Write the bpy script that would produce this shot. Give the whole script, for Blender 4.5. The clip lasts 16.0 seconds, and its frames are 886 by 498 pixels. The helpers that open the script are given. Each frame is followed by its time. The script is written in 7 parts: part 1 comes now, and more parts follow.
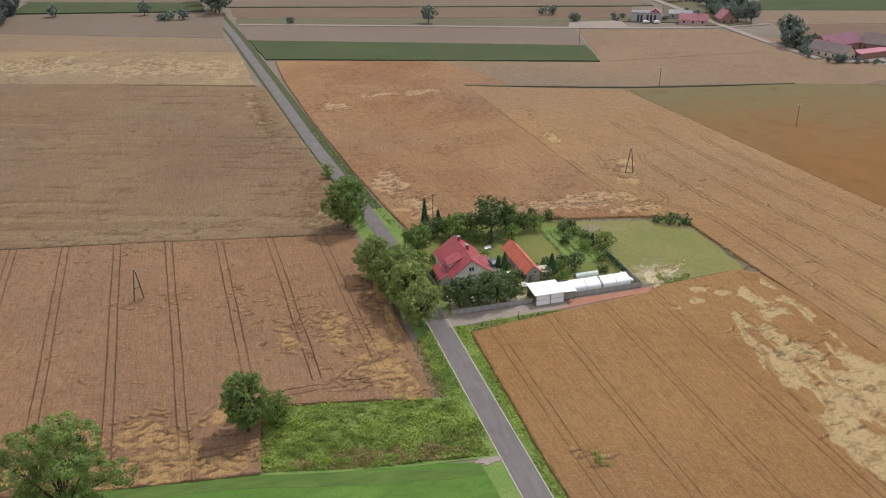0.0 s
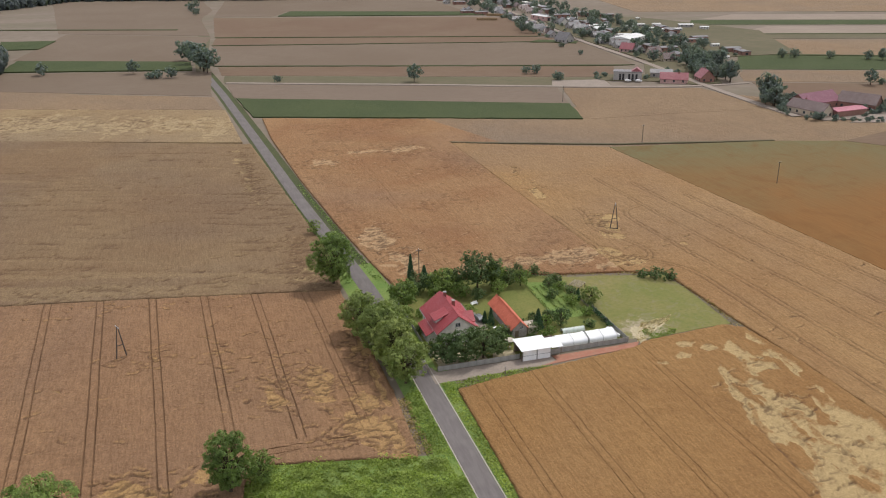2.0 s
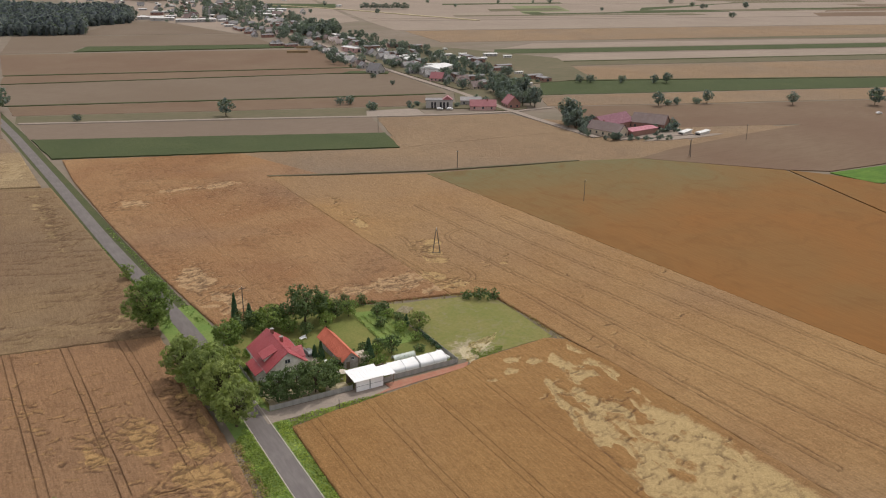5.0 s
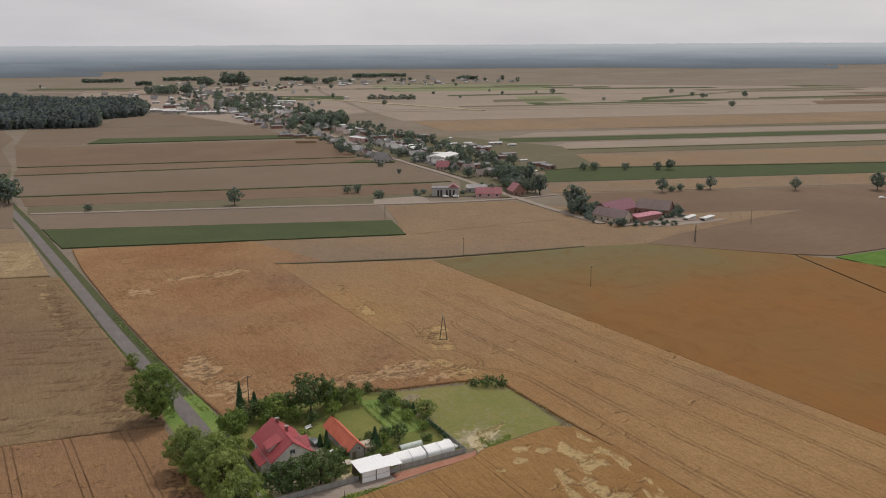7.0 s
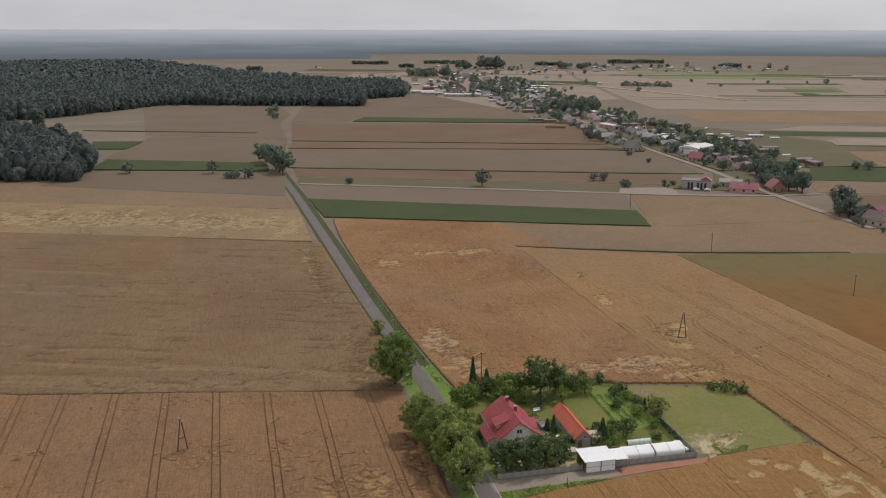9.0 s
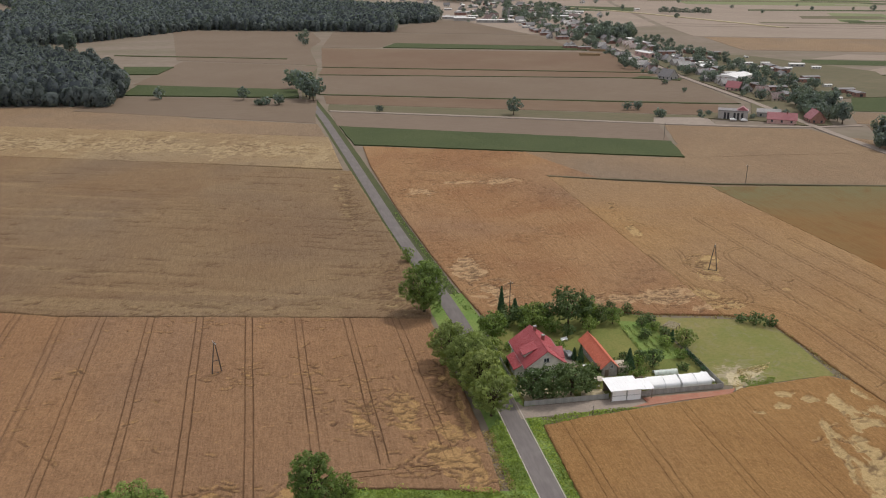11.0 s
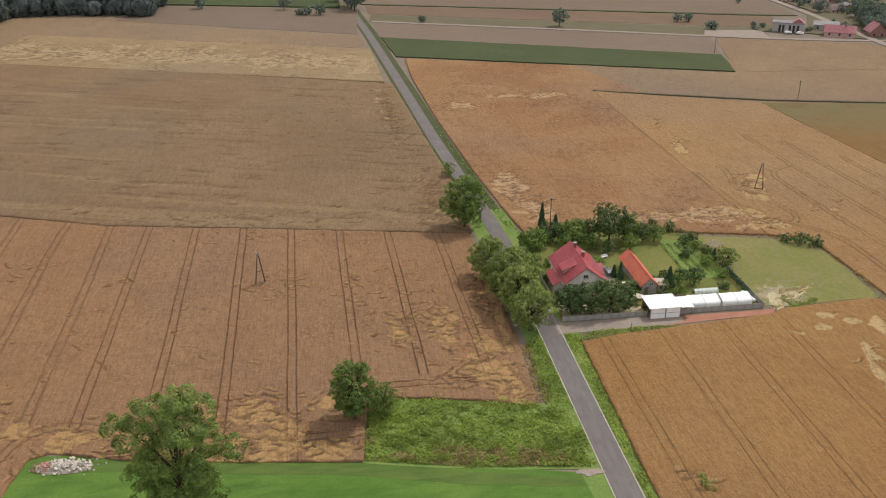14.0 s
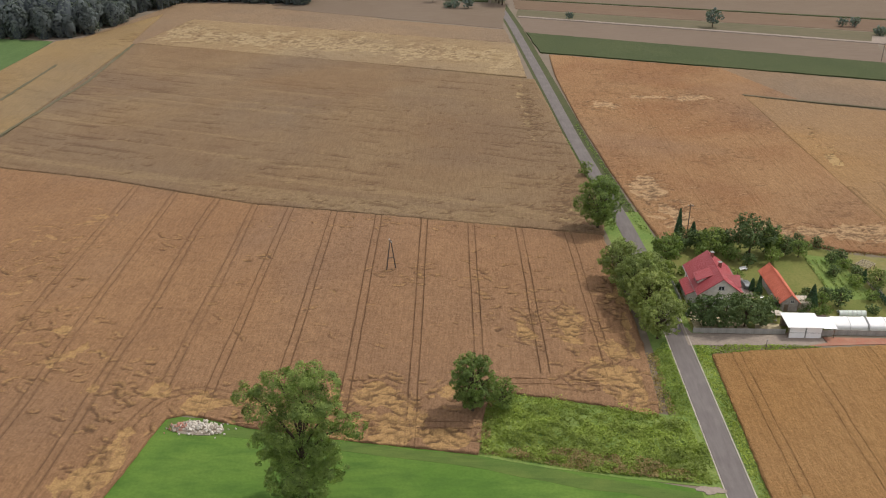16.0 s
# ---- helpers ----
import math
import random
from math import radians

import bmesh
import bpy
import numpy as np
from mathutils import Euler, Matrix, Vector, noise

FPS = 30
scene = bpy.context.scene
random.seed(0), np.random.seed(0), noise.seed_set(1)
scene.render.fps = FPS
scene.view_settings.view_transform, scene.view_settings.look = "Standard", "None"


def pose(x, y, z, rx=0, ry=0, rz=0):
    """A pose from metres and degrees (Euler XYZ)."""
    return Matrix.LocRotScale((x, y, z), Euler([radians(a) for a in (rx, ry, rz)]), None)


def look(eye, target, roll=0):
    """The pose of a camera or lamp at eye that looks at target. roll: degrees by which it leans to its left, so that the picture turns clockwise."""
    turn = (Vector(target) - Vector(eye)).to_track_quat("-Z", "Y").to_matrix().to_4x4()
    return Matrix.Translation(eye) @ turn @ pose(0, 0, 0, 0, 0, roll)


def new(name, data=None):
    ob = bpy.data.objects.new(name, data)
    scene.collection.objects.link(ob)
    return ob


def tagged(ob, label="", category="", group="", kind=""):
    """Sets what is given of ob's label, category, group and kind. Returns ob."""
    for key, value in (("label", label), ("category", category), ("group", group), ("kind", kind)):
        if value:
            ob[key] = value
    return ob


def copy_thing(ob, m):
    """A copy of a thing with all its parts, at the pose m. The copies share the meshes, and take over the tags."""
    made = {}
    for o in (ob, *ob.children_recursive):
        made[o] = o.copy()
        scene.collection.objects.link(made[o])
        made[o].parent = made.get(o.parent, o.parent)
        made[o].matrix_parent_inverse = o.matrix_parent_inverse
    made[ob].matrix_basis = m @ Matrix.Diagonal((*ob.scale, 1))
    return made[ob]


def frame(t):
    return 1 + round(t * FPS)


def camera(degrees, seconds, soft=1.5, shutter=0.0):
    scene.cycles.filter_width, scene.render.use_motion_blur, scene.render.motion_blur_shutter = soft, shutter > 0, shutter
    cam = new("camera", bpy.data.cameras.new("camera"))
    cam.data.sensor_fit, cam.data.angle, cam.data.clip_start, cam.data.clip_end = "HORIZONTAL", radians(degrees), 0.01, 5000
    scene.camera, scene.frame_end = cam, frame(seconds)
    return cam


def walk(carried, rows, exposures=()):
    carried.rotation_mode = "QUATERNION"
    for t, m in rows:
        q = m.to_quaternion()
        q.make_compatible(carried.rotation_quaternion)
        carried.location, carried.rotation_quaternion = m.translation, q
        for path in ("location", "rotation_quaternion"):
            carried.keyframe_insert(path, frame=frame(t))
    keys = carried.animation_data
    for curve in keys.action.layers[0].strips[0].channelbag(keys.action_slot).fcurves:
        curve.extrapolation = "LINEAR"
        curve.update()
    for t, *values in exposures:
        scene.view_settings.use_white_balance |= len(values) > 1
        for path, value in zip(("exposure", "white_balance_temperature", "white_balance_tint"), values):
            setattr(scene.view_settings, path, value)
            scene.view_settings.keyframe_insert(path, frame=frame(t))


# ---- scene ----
# ---------------------------------------------------------------- camera
HEIGHT = 100.0
cam = camera(55.04, 16.0, soft=1.1)
AIM = [  # seconds, yaw, pitch, lean: the drone hovers in one place and turns
    (0.0, -15.95, -25.06, 0.52), (0.5, -15.76, -23.56, 0.51), (1.0, -15.55, -22.31, 0.46),
    (1.5, -15.68, -21.65, 0.46), (2.0, -17.00, -21.32, 0.28), (2.5, -18.87, -21.14, 0.22),
    (3.0, -21.99, -21.42, -0.01), (3.5, -25.52, -21.49, 0.29), (3.7, -26.65, -21.48, 0.30),
    (5.8, -29.97, -16.66, -0.04), (6.0, -29.99, -15.83, -0.02), (6.5, -30.01, -14.32, 0.09),
    (7.0, -29.07, -13.49, 0.25), (7.5, -24.34, -13.04, 0.63), (8.0, -18.71, -12.86, 0.62),
    (8.5, -14.82, -13.26, 0.17), (9.0, -12.46, -14.42, -0.05), (9.5, -11.13, -16.08, -0.15),
    (9.7, -10.79, -16.66, -0.18), (11.8, -10.36, -21.26, -0.23), (12.0, -10.41, -22.00, -0.21),
    (12.5, -10.57, -23.47, -0.20), (13.0, -9.90, -24.18, 0.02), (13.5, -8.87, -24.68, 0.03),
    (14.0, -7.43, -24.92, 0.18), (14.5, -5.31, -24.99, 0.33), (15.0, -2.81, -25.15, 0.37),
    (15.5, -0.15, -25.18, 0.38), (16.0, 2.23, -25.22, 0.15)]
walk(cam, [(t, pose(0, 0, HEIGHT, 90 + pitch, 0, yaw) @ pose(0, 0, 0, 0, 0, -lean)) for t, yaw, pitch, lean in AIM],
     exposures=[(0.0, 0.34, 6050, 10), (1.5, 0.29, 6150, 10), (2.6, 0.28, 6250, 10), (3.7, 0.27, 6400, 10), (5.8, 0.03, 6500, 10), (6.5, -0.09, 6500, 10), (7.5, -0.20, 6500, 10), (8.5, -0.26, 6450, 10), (9.0, -0.17, 6350, 10), (9.7, -0.04, 6300, 10), (11.8, 0.20, 6400, 10), (12.5, 0.28, 6420, 10), (16.0, 0.30, 6500, 10)])

# ---------------------------------------------------------------- light
SUN_UP, SUN_ROUND = 55.0, 57.0          # elevation, and degrees from +y towards +x
world = bpy.data.worlds.new("hazy_sky")
scene.world = world
world.use_nodes = True
wt = world.node_tree
wt.nodes.clear()


def wnode(kind, **values):
    n = wt.nodes.new(kind)
    for key, value in values.items():
        n.inputs[key].default_value = value
    return n


sky = wt.nodes.new("ShaderNodeTexSky")
sky.sky_type, sky.sun_disc = "NISHITA", False
sky.sun_elevation, sky.sun_rotation = radians(SUN_UP), radians(SUN_ROUND)
sky.air_density, sky.dust_density, sky.altitude = 1.0, 4.0, 100
sky_bg = wnode("ShaderNodeBackground", Strength=0.08)
wt.links.new(sky.outputs[0], sky_bg.inputs[0])
co = wt.nodes.new("ShaderNodeTexCoord")
stretch = wnode("ShaderNodeMapping")
stretch.inputs["Scale"].default_value = (1.0, 1.0, 5.0)
wt.links.new(co.outputs["Generated"], stretch.inputs[0])
clouds = wnode("ShaderNodeTexNoise", Scale=2.2, Detail=5.0, Roughness=0.55)
wt.links.new(stretch.outputs[0], clouds.inputs["Vector"])
tone = wt.nodes.new("ShaderNodeValToRGB")
tone.color_ramp.elements[0].position, tone.color_ramp.elements[0].color = 0.3, (0.46, 0.455, 0.47, 1)
tone.color_ramp.elements[1].position, tone.color_ramp.elements[1].color = 0.7, (0.62, 0.60, 0.61, 1)
wt.links.new(clouds.outputs[0], tone.inputs[0])
cloud_bg = wnode("ShaderNodeBackground", Strength=1.0)
split = wt.nodes.new("ShaderNodeSeparateXYZ")
wt.links.new(co.outputs["Generated"], split.inputs[0])
rise = wt.nodes.new("ShaderNodeMapRange")
for i, value in enumerate((0.0, 0.55, 1.42, 1.24)):
    rise.inputs[i + 1].default_value = value
wt.links.new(split.outputs[2], rise.inputs[0])
haze = wt.nodes.new("ShaderNodeVectorMath")
haze.operation = "SCALE"
wt.links.new(tone.outputs[0], haze.inputs[0])
wt.links.new(rise.outputs[0], haze.inputs["Scale"])
wt.links.new(haze.outputs[0], cloud_bg.inputs[0])
veil = wnode("ShaderNodeMixShader", Fac=0.85)
wt.links.new(sky_bg.outputs[0], veil.inputs[1])
wt.links.new(cloud_bg.outputs[0], veil.inputs[2])
out = wt.nodes.new("ShaderNodeOutputWorld")
wt.links.new(veil.outputs[0], out.inputs[0])

sun_data = bpy.data.lights.new("sun", "SUN")
sun_data.energy, sun_data.angle, sun_data.color = 1.95, radians(0.8), (1.0, 0.94, 0.86)
sun = new("sun", sun_data)
toward = Vector((math.sin(radians(SUN_ROUND)) * math.cos(radians(SUN_UP)), math.cos(radians(SUN_ROUND)) * math.cos(radians(SUN_UP)), math.sin(radians(SUN_UP))))
sun.matrix_world = look(Vector((0, 0, 300)), Vector((0, 0, 300)) - toward)


# ---------------------------------------------------------------- materials
class Nodes:
    """A material under construction."""

    def __init__(self, name):
        self.mat = bpy.data.materials.new(name)
        self.mat.use_nodes = True
        self.tree = self.mat.node_tree
        self.bsdf = self.tree.nodes["Principled BSDF"]
        self.geo = self.tree.nodes.new("ShaderNodeNewGeometry")
        self.place = self.geo.outputs["Position"]

    def link(self, a, b):
        self.tree.links.new(a, b)

    def set(self, socket, value):
        if isinstance(value, bpy.types.NodeSocket):
            self.link(value, socket)
        elif isinstance(value, tuple) and len(value) == 3 and socket.type == "RGBA":
            socket.default_value = (*value, 1)
        else:
            socket.default_value = value

    def mapped(self, scale, turn=0.0, source=None):
        n = self.tree.nodes.new("ShaderNodeMapping")
        n.inputs["Scale"].default_value = scale
        n.inputs["Rotation"].default_value = (0, 0, radians(turn))
        self.link(source or self.place, n.inputs[0])
        return n.outputs[0]

    def noise(self, scale, detail=3.0, rough=0.55, twist=0.0, at=None):
        n = self.tree.nodes.new("ShaderNodeTexNoise")
        for key, value in (("Scale", scale), ("Detail", detail), ("Roughness", rough), ("Distortion", twist)):
            n.inputs[key].default_value = value
        self.link(at or self.place, n.inputs["Vector"])
        return n.outputs[0]

    def range(self, value, a, b, c=0.0, d=1.0):
        n = self.tree.nodes.new("ShaderNodeMapRange")
        self.link(value, n.inputs[0])
        for i, v in enumerate((a, b, c, d)):
            n.inputs[i + 1].default_value = v
        return n.outputs[0]

    def mix(self, fac, a, b, blend="MIX"):
        n = self.tree.nodes.new("ShaderNodeMix")
        n.data_type, n.blend_type = "RGBA", blend
        self.set(n.inputs["Factor"], fac)
        self.set(n.inputs[6], a)
        self.set(n.inputs[7], b)
        return n.outputs[2]

    def math(self, kind, a, b=0.0):
        n = self.tree.nodes.new("ShaderNodeMath")
        n.operation = kind
        self.set(n.inputs[0], a)
        self.set(n.inputs[1], b)
        return n.outputs[0]

    def attribute(self, name):
        n = self.tree.nodes.new("ShaderNodeAttribute")
        n.attribute_name = name
        return n.outputs["Fac"]

    def chance(self):
        return self.tree.nodes.new("ShaderNodeObjectInfo").outputs["Random"]

    def island(self):
        return self.geo.outputs["Random Per Island"]

    def coords(self):
        return self.tree.nodes.new("ShaderNodeTexCoord").outputs["Object"]

    def bump(self, value, strength=0.4, distance=0.1):
        n = self.tree.nodes.new("ShaderNodeBump")
        n.inputs["Strength"].default_value, n.inputs["Distance"].default_value = strength, distance
        self.link(value, n.inputs["Height"])
        self.link(n.outputs[0], self.bsdf.inputs["Normal"])

    def done(self, colour, rough=0.9, metal=0.0, gloss=0.2):
        self.set(self.bsdf.inputs["Base Color"], colour)
        self.set(self.bsdf.inputs["Roughness"], rough)
        self.bsdf.inputs["Metallic"].default_value = metal
        self.bsdf.inputs["Specular IOR Level"].default_value = gloss
        return self.mat


def earthy(name, a, b, c, big=0.03, small=1.5, turn=0.0, stretched=(1, 1, 1), bump=0.5, deep=0.15, streak=0.35):
    """Soil, stubble, grass: broad patches of a and b, grain of c."""
    n = Nodes(name)
    at = n.mapped(stretched, turn)
    broad = n.range(n.noise(big, 4, 0.6, 0.4), 0.35, 0.65)
    grain = n.noise(small, 4, 0.65, 0.3, at)
    col = n.mix(broad, a, b)
    col = n.mix(n.range(grain, 0.42, 0.72, 0.0, 0.85), col, c)
    fine = n.noise(small * 5, 2, 0.6)
    col = n.mix(n.math("MULTIPLY", n.range(fine, 0.3, 0.7), streak), col, (a[0] * 0.6, a[1] * 0.6, a[2] * 0.6))
    n.bump(n.math("ADD", grain, n.math("MULTIPLY", fine, 0.5)), bump, deep)
    return n.done(col, 0.95, 0, 0.1)


def wheat(name, a, b, pale, soil_and_shade=(0.108, 0.064, 0.036), turn=0.0, rows=2.6):
    """Ripe corn: standing (a, b), laid flat by the wind (pale); one dark tone for wheel-track soil and for shade
    painted into folds.
    """
    n = Nodes(name)
    dim, bright = tuple(v * 0.55 for v in a), tuple(min(1, v * 1.5) for v in b)
    col = n.mix(n.range(n.noise(0.018, 5, 0.62, 0.7), 0.36, 0.64), a, b)
    col = n.mix(n.range(n.noise(0.07, 4, 0.65, 0.8), 0.5, 0.75, 0.0, 0.45), col, tuple(v * 0.78 for v in a))
    grey = sum(a) / 3
    col = n.mix(n.range(n.noise(0.009, 3, 0.55, 0.6), 0.45, 0.7, 0.0, 0.55), col, tuple(0.5 * v + 0.42 * grey for v in a))
    row = n.noise(rows, 3, 0.6, 0.0, n.mapped((1.0, 0.10, 1.0), turn))
    col = n.mix(n.range(row, 0.38, 0.72, 0.0, 0.55), col, dim)
    ears = n.noise(1.7, 4, 0.75, 0.4)
    col = n.mix(n.range(ears, 0.52, 0.72, 0.0, 0.45), col, bright)
    col = n.mix(n.range(ears, 0.46, 0.30, 0.0, 0.5), col, dim)
    speck = n.noise(0.42, 4, 0.75, 1.0)
    col = n.mix(n.range(speck, 0.56, 0.70, 0.0, 0.4), col, tuple(v * 0.66 for v in a))
    laid = n.noise(0.8, 5, 0.7, 3.0)
    straw = n.mix(n.range(laid, 0.38, 0.64), tuple(min(1, v * 1.1) for v in pale), tuple(v * 0.74 for v in pale))
    straw = n.mix(n.range(n.noise(4.0, 3, 0.65, 2.0), 0.45, 0.75, 0, 0.5), straw, tuple(v * 0.6 for v in pale))
    col = n.mix(n.range(n.math("ADD", n.attribute("laid"), n.range(n.noise(1.3, 3, 0.6, 1.0), 0.3, 0.7, -0.16, 0.16)), 0.26, 0.68), col, straw)
    col = n.mix(n.attribute("track"), col, soil_and_shade)
    n.bump(n.math("ADD", n.math("MULTIPLY", ears, 1.5), n.math("ADD", row, laid)), 0.8, 0.3)
    return n.done(col, 0.9, 0, 0.12)


def ripening(name, a, b, pale):
    """A grain field that turns from orange to olive across its length."""
    n = Nodes(name)
    split = n.tree.nodes.new("ShaderNodeSeparateXYZ")
    n.link(n.place, split.inputs[0])
    drift = n.math("ADD", split.outputs[1], n.math("MULTIPLY", n.noise(0.012, 4, 0.6, 0.5), 150.0))
    col = n.mix(n.range(n.noise(0.02, 5, 0.6, 0.6), 0.36, 0.64), a, b)
    col = n.mix(n.range(drift, 305, 395), col, (0.150, 0.134, 0.066))
    col = n.mix(n.range(n.noise(0.05, 5, 0.7, 1.5), 0.5, 0.72, 0, 0.55), col, tuple(v * 0.68 for v in a))
    rows = n.noise(1.4, 3, 0.6, 0.0, n.mapped((1.0, 0.06, 1.0), 4))
    col = n.mix(n.range(rows, 0.4, 0.75, 0.0, 0.4), col, tuple(v * 0.7 for v in a))
    n.bump(rows, 0.5, 0.2)
    return n.done(col, 0.9, 0, 0.1)


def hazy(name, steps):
    """Forest ridges in the far distance, a plain backdrop whose haze is painted as glow, paler with every ridge up to
    the horizon.
    """
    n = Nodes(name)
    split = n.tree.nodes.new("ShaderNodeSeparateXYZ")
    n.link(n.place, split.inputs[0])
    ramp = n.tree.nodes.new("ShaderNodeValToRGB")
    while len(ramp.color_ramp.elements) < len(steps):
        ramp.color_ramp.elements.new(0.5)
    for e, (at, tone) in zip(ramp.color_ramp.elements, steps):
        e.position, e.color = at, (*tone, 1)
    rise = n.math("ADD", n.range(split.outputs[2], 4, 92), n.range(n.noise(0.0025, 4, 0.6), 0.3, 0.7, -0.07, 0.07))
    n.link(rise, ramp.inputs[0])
    # The haze tone is emitted, whatever light falls on the ridges.
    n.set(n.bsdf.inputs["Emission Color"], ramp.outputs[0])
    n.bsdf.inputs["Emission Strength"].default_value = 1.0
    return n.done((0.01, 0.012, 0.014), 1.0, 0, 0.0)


def trodden(name, a, b, c, sand, cx, cy, reach):
    """Dry grass, worn to sand round a gateway at cx, cy."""
    n = Nodes(name)
    col = n.mix(n.range(n.noise(0.06, 4, 0.6, 0.6), 0.36, 0.64), a, b)
    col = n.mix(n.range(n.noise(0.9, 4, 0.7, 0.4), 0.42, 0.7, 0, 0.8), col, c)
    col = n.mix(n.range(n.noise(0.3, 4, 0.7, 0.8), 0.52, 0.68, 0, 0.55), col, tuple(v * 0.7 for v in sand))
    away = n.tree.nodes.new("ShaderNodeVectorMath")
    away.operation = "DISTANCE"
    n.link(n.mapped((1.0, 0.8, 0.0)), away.inputs[0])
    away.inputs[1].default_value = (cx, cy * 0.8, 0)
    worn = n.math("ADD", n.range(away.outputs["Value"], 0, reach, 0.42, -0.12), n.noise(0.55, 5, 0.7, 1.2))
    col = n.mix(n.range(worn, 0.60, 0.72), col, sand)
    n.bump(n.noise(1.6, 4, 0.7), 0.5, 0.15)
    return n.done(col, 0.95, 0, 0.1)


def plain(name, colour, rough=0.6, metal=0.0, vary=0.12, scale=1.2, gloss=0.4, grain=20.0):
    """Painted, cast or plastered surfaces with slight stains."""
    n = Nodes(name)
    at = n.coords()
    stain = n.noise(scale, 4, 0.6, 0.3, at)
    col = n.mix(n.range(stain, 0.35, 0.7, 0.0, 1.0), colour, tuple(v * (1 - vary * 2) for v in colour))
    fine = n.noise(grain, 3, 0.6, 0, at)
    col = n.mix(n.range(fine, 0.4, 0.7, 0, vary), col, tuple(min(1, v * 1.3 + 0.02) for v in colour))
    n.bump(fine, 0.15, 0.02)
    return n.done(col, n.range(stain, 0.3, 0.7, max(0, rough - 0.1), min(1, rough + 0.1)), metal, gloss)


def foliage(name, dark, light, back=0.38, patch=0.5):
    """Leaves: varied from leaf to leaf and from tree to tree, letting some light through."""
    n = Nodes(name)
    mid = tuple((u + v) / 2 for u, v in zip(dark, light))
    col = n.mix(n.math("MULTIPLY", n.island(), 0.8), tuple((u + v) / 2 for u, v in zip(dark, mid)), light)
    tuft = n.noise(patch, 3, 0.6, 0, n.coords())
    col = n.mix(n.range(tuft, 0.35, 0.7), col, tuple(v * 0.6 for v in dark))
    tint = n.mix(n.chance(), (0.82, 0.86, 0.8), (1.12, 1.08, 1.0))
    col = n.mix(1.0, col, tint, "MULTIPLY")
    n.done(col, 0.6, 0, 0.25)
    see = n.tree.nodes.new("ShaderNodeBsdfTranslucent")
    n.set(see.inputs[0], n.mix(1.0, col, (1.2, 1.35, 0.6), "MULTIPLY"))
    both = n.tree.nodes.new("ShaderNodeMixShader")
    both.inputs[0].default_value = back
    n.link(n.bsdf.outputs[0], both.inputs[1])
    n.link(see.outputs[0], both.inputs[2])
    n.link(both.outputs[0], n.tree.nodes["Material Output"].inputs[0])
    return n.mat


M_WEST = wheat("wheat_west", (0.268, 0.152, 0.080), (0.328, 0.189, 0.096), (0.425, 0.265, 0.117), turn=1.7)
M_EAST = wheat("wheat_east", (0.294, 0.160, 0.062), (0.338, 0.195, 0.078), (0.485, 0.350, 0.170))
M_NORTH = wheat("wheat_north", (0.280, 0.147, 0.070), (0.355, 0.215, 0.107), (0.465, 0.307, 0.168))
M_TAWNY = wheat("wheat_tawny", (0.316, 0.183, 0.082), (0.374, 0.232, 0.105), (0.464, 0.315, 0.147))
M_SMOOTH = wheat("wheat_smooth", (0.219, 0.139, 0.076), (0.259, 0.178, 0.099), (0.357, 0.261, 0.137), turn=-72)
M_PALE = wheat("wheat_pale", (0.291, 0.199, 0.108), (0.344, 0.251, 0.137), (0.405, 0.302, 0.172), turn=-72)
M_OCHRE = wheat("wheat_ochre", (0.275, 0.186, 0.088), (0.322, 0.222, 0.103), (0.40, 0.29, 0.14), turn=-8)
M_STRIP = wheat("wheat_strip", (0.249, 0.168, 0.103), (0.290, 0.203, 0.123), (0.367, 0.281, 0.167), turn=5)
M_ORANGE = ripening("grain_orange", (0.219, 0.104, 0.033), (0.198, 0.109, 0.040), (0.292, 0.187, 0.076))
M_RUST = earthy("stubble_rust", (0.174, 0.114, 0.078), (0.206, 0.149, 0.101), (0.153, 0.103, 0.068), 0.012, 0.6, -18, (0.15, 1, 1))
M_TAN = earthy("stubble_tan", (0.178, 0.134, 0.096), (0.201, 0.156, 0.116), (0.158, 0.115, 0.083), 0.012, 0.6, -18, (0.15, 1, 1))
M_ASH = earthy("stubble_grey", (0.190, 0.146, 0.112), (0.216, 0.165, 0.127), (0.169, 0.126, 0.093), 0.012, 0.6, -18, (0.15, 1, 1))
M_OLIVE = earthy("fallow_olive", (0.140, 0.124, 0.077), (0.171, 0.143, 0.092), (0.105, 0.105, 0.058), 0.015, 0.5, -18, (0.2, 1, 1))
M_CORN = earthy("maize_green", (0.072, 0.090, 0.040), (0.089, 0.105, 0.047), (0.053, 0.071, 0.030), 0.03, 1.2, -18, (0.4, 1, 1), 0.8, 0.3)
M_MEADOW = earthy("meadow_green", (0.088, 0.171, 0.030), (0.128, 0.211, 0.042), (0.059, 0.121, 0.026), 0.05, 0.35, 8, (0.35, 1, 1), 0.4)
M_FARVERGE = earthy("far_verge", (0.077, 0.090, 0.041), (0.102, 0.104, 0.049), (0.061, 0.073, 0.032), 0.1, 1.0)
M_VERGE = earthy("verge_grass", (0.155, 0.241, 0.062), (0.236, 0.281, 0.086), (0.108, 0.178, 0.044), 0.12, 1.5)
M_LAWN = earthy("garden_lawn", (0.165, 0.186, 0.054), (0.237, 0.218, 0.075), (0.124, 0.150, 0.042), 0.09, 1.6)
M_PADDOCK = trodden("paddock_grass", (0.180, 0.182, 0.058), (0.232, 0.200, 0.080), (0.140, 0.156, 0.047), (0.329, 0.281, 0.188), 107.5, 172.5, 11.0)
M_GROUND = earthy("plain_ground", (0.206, 0.161, 0.124), (0.241, 0.198, 0.158), (0.163, 0.147, 0.100), 0.006, 0.02, -18, (0.12, 1, 1), 0.0)
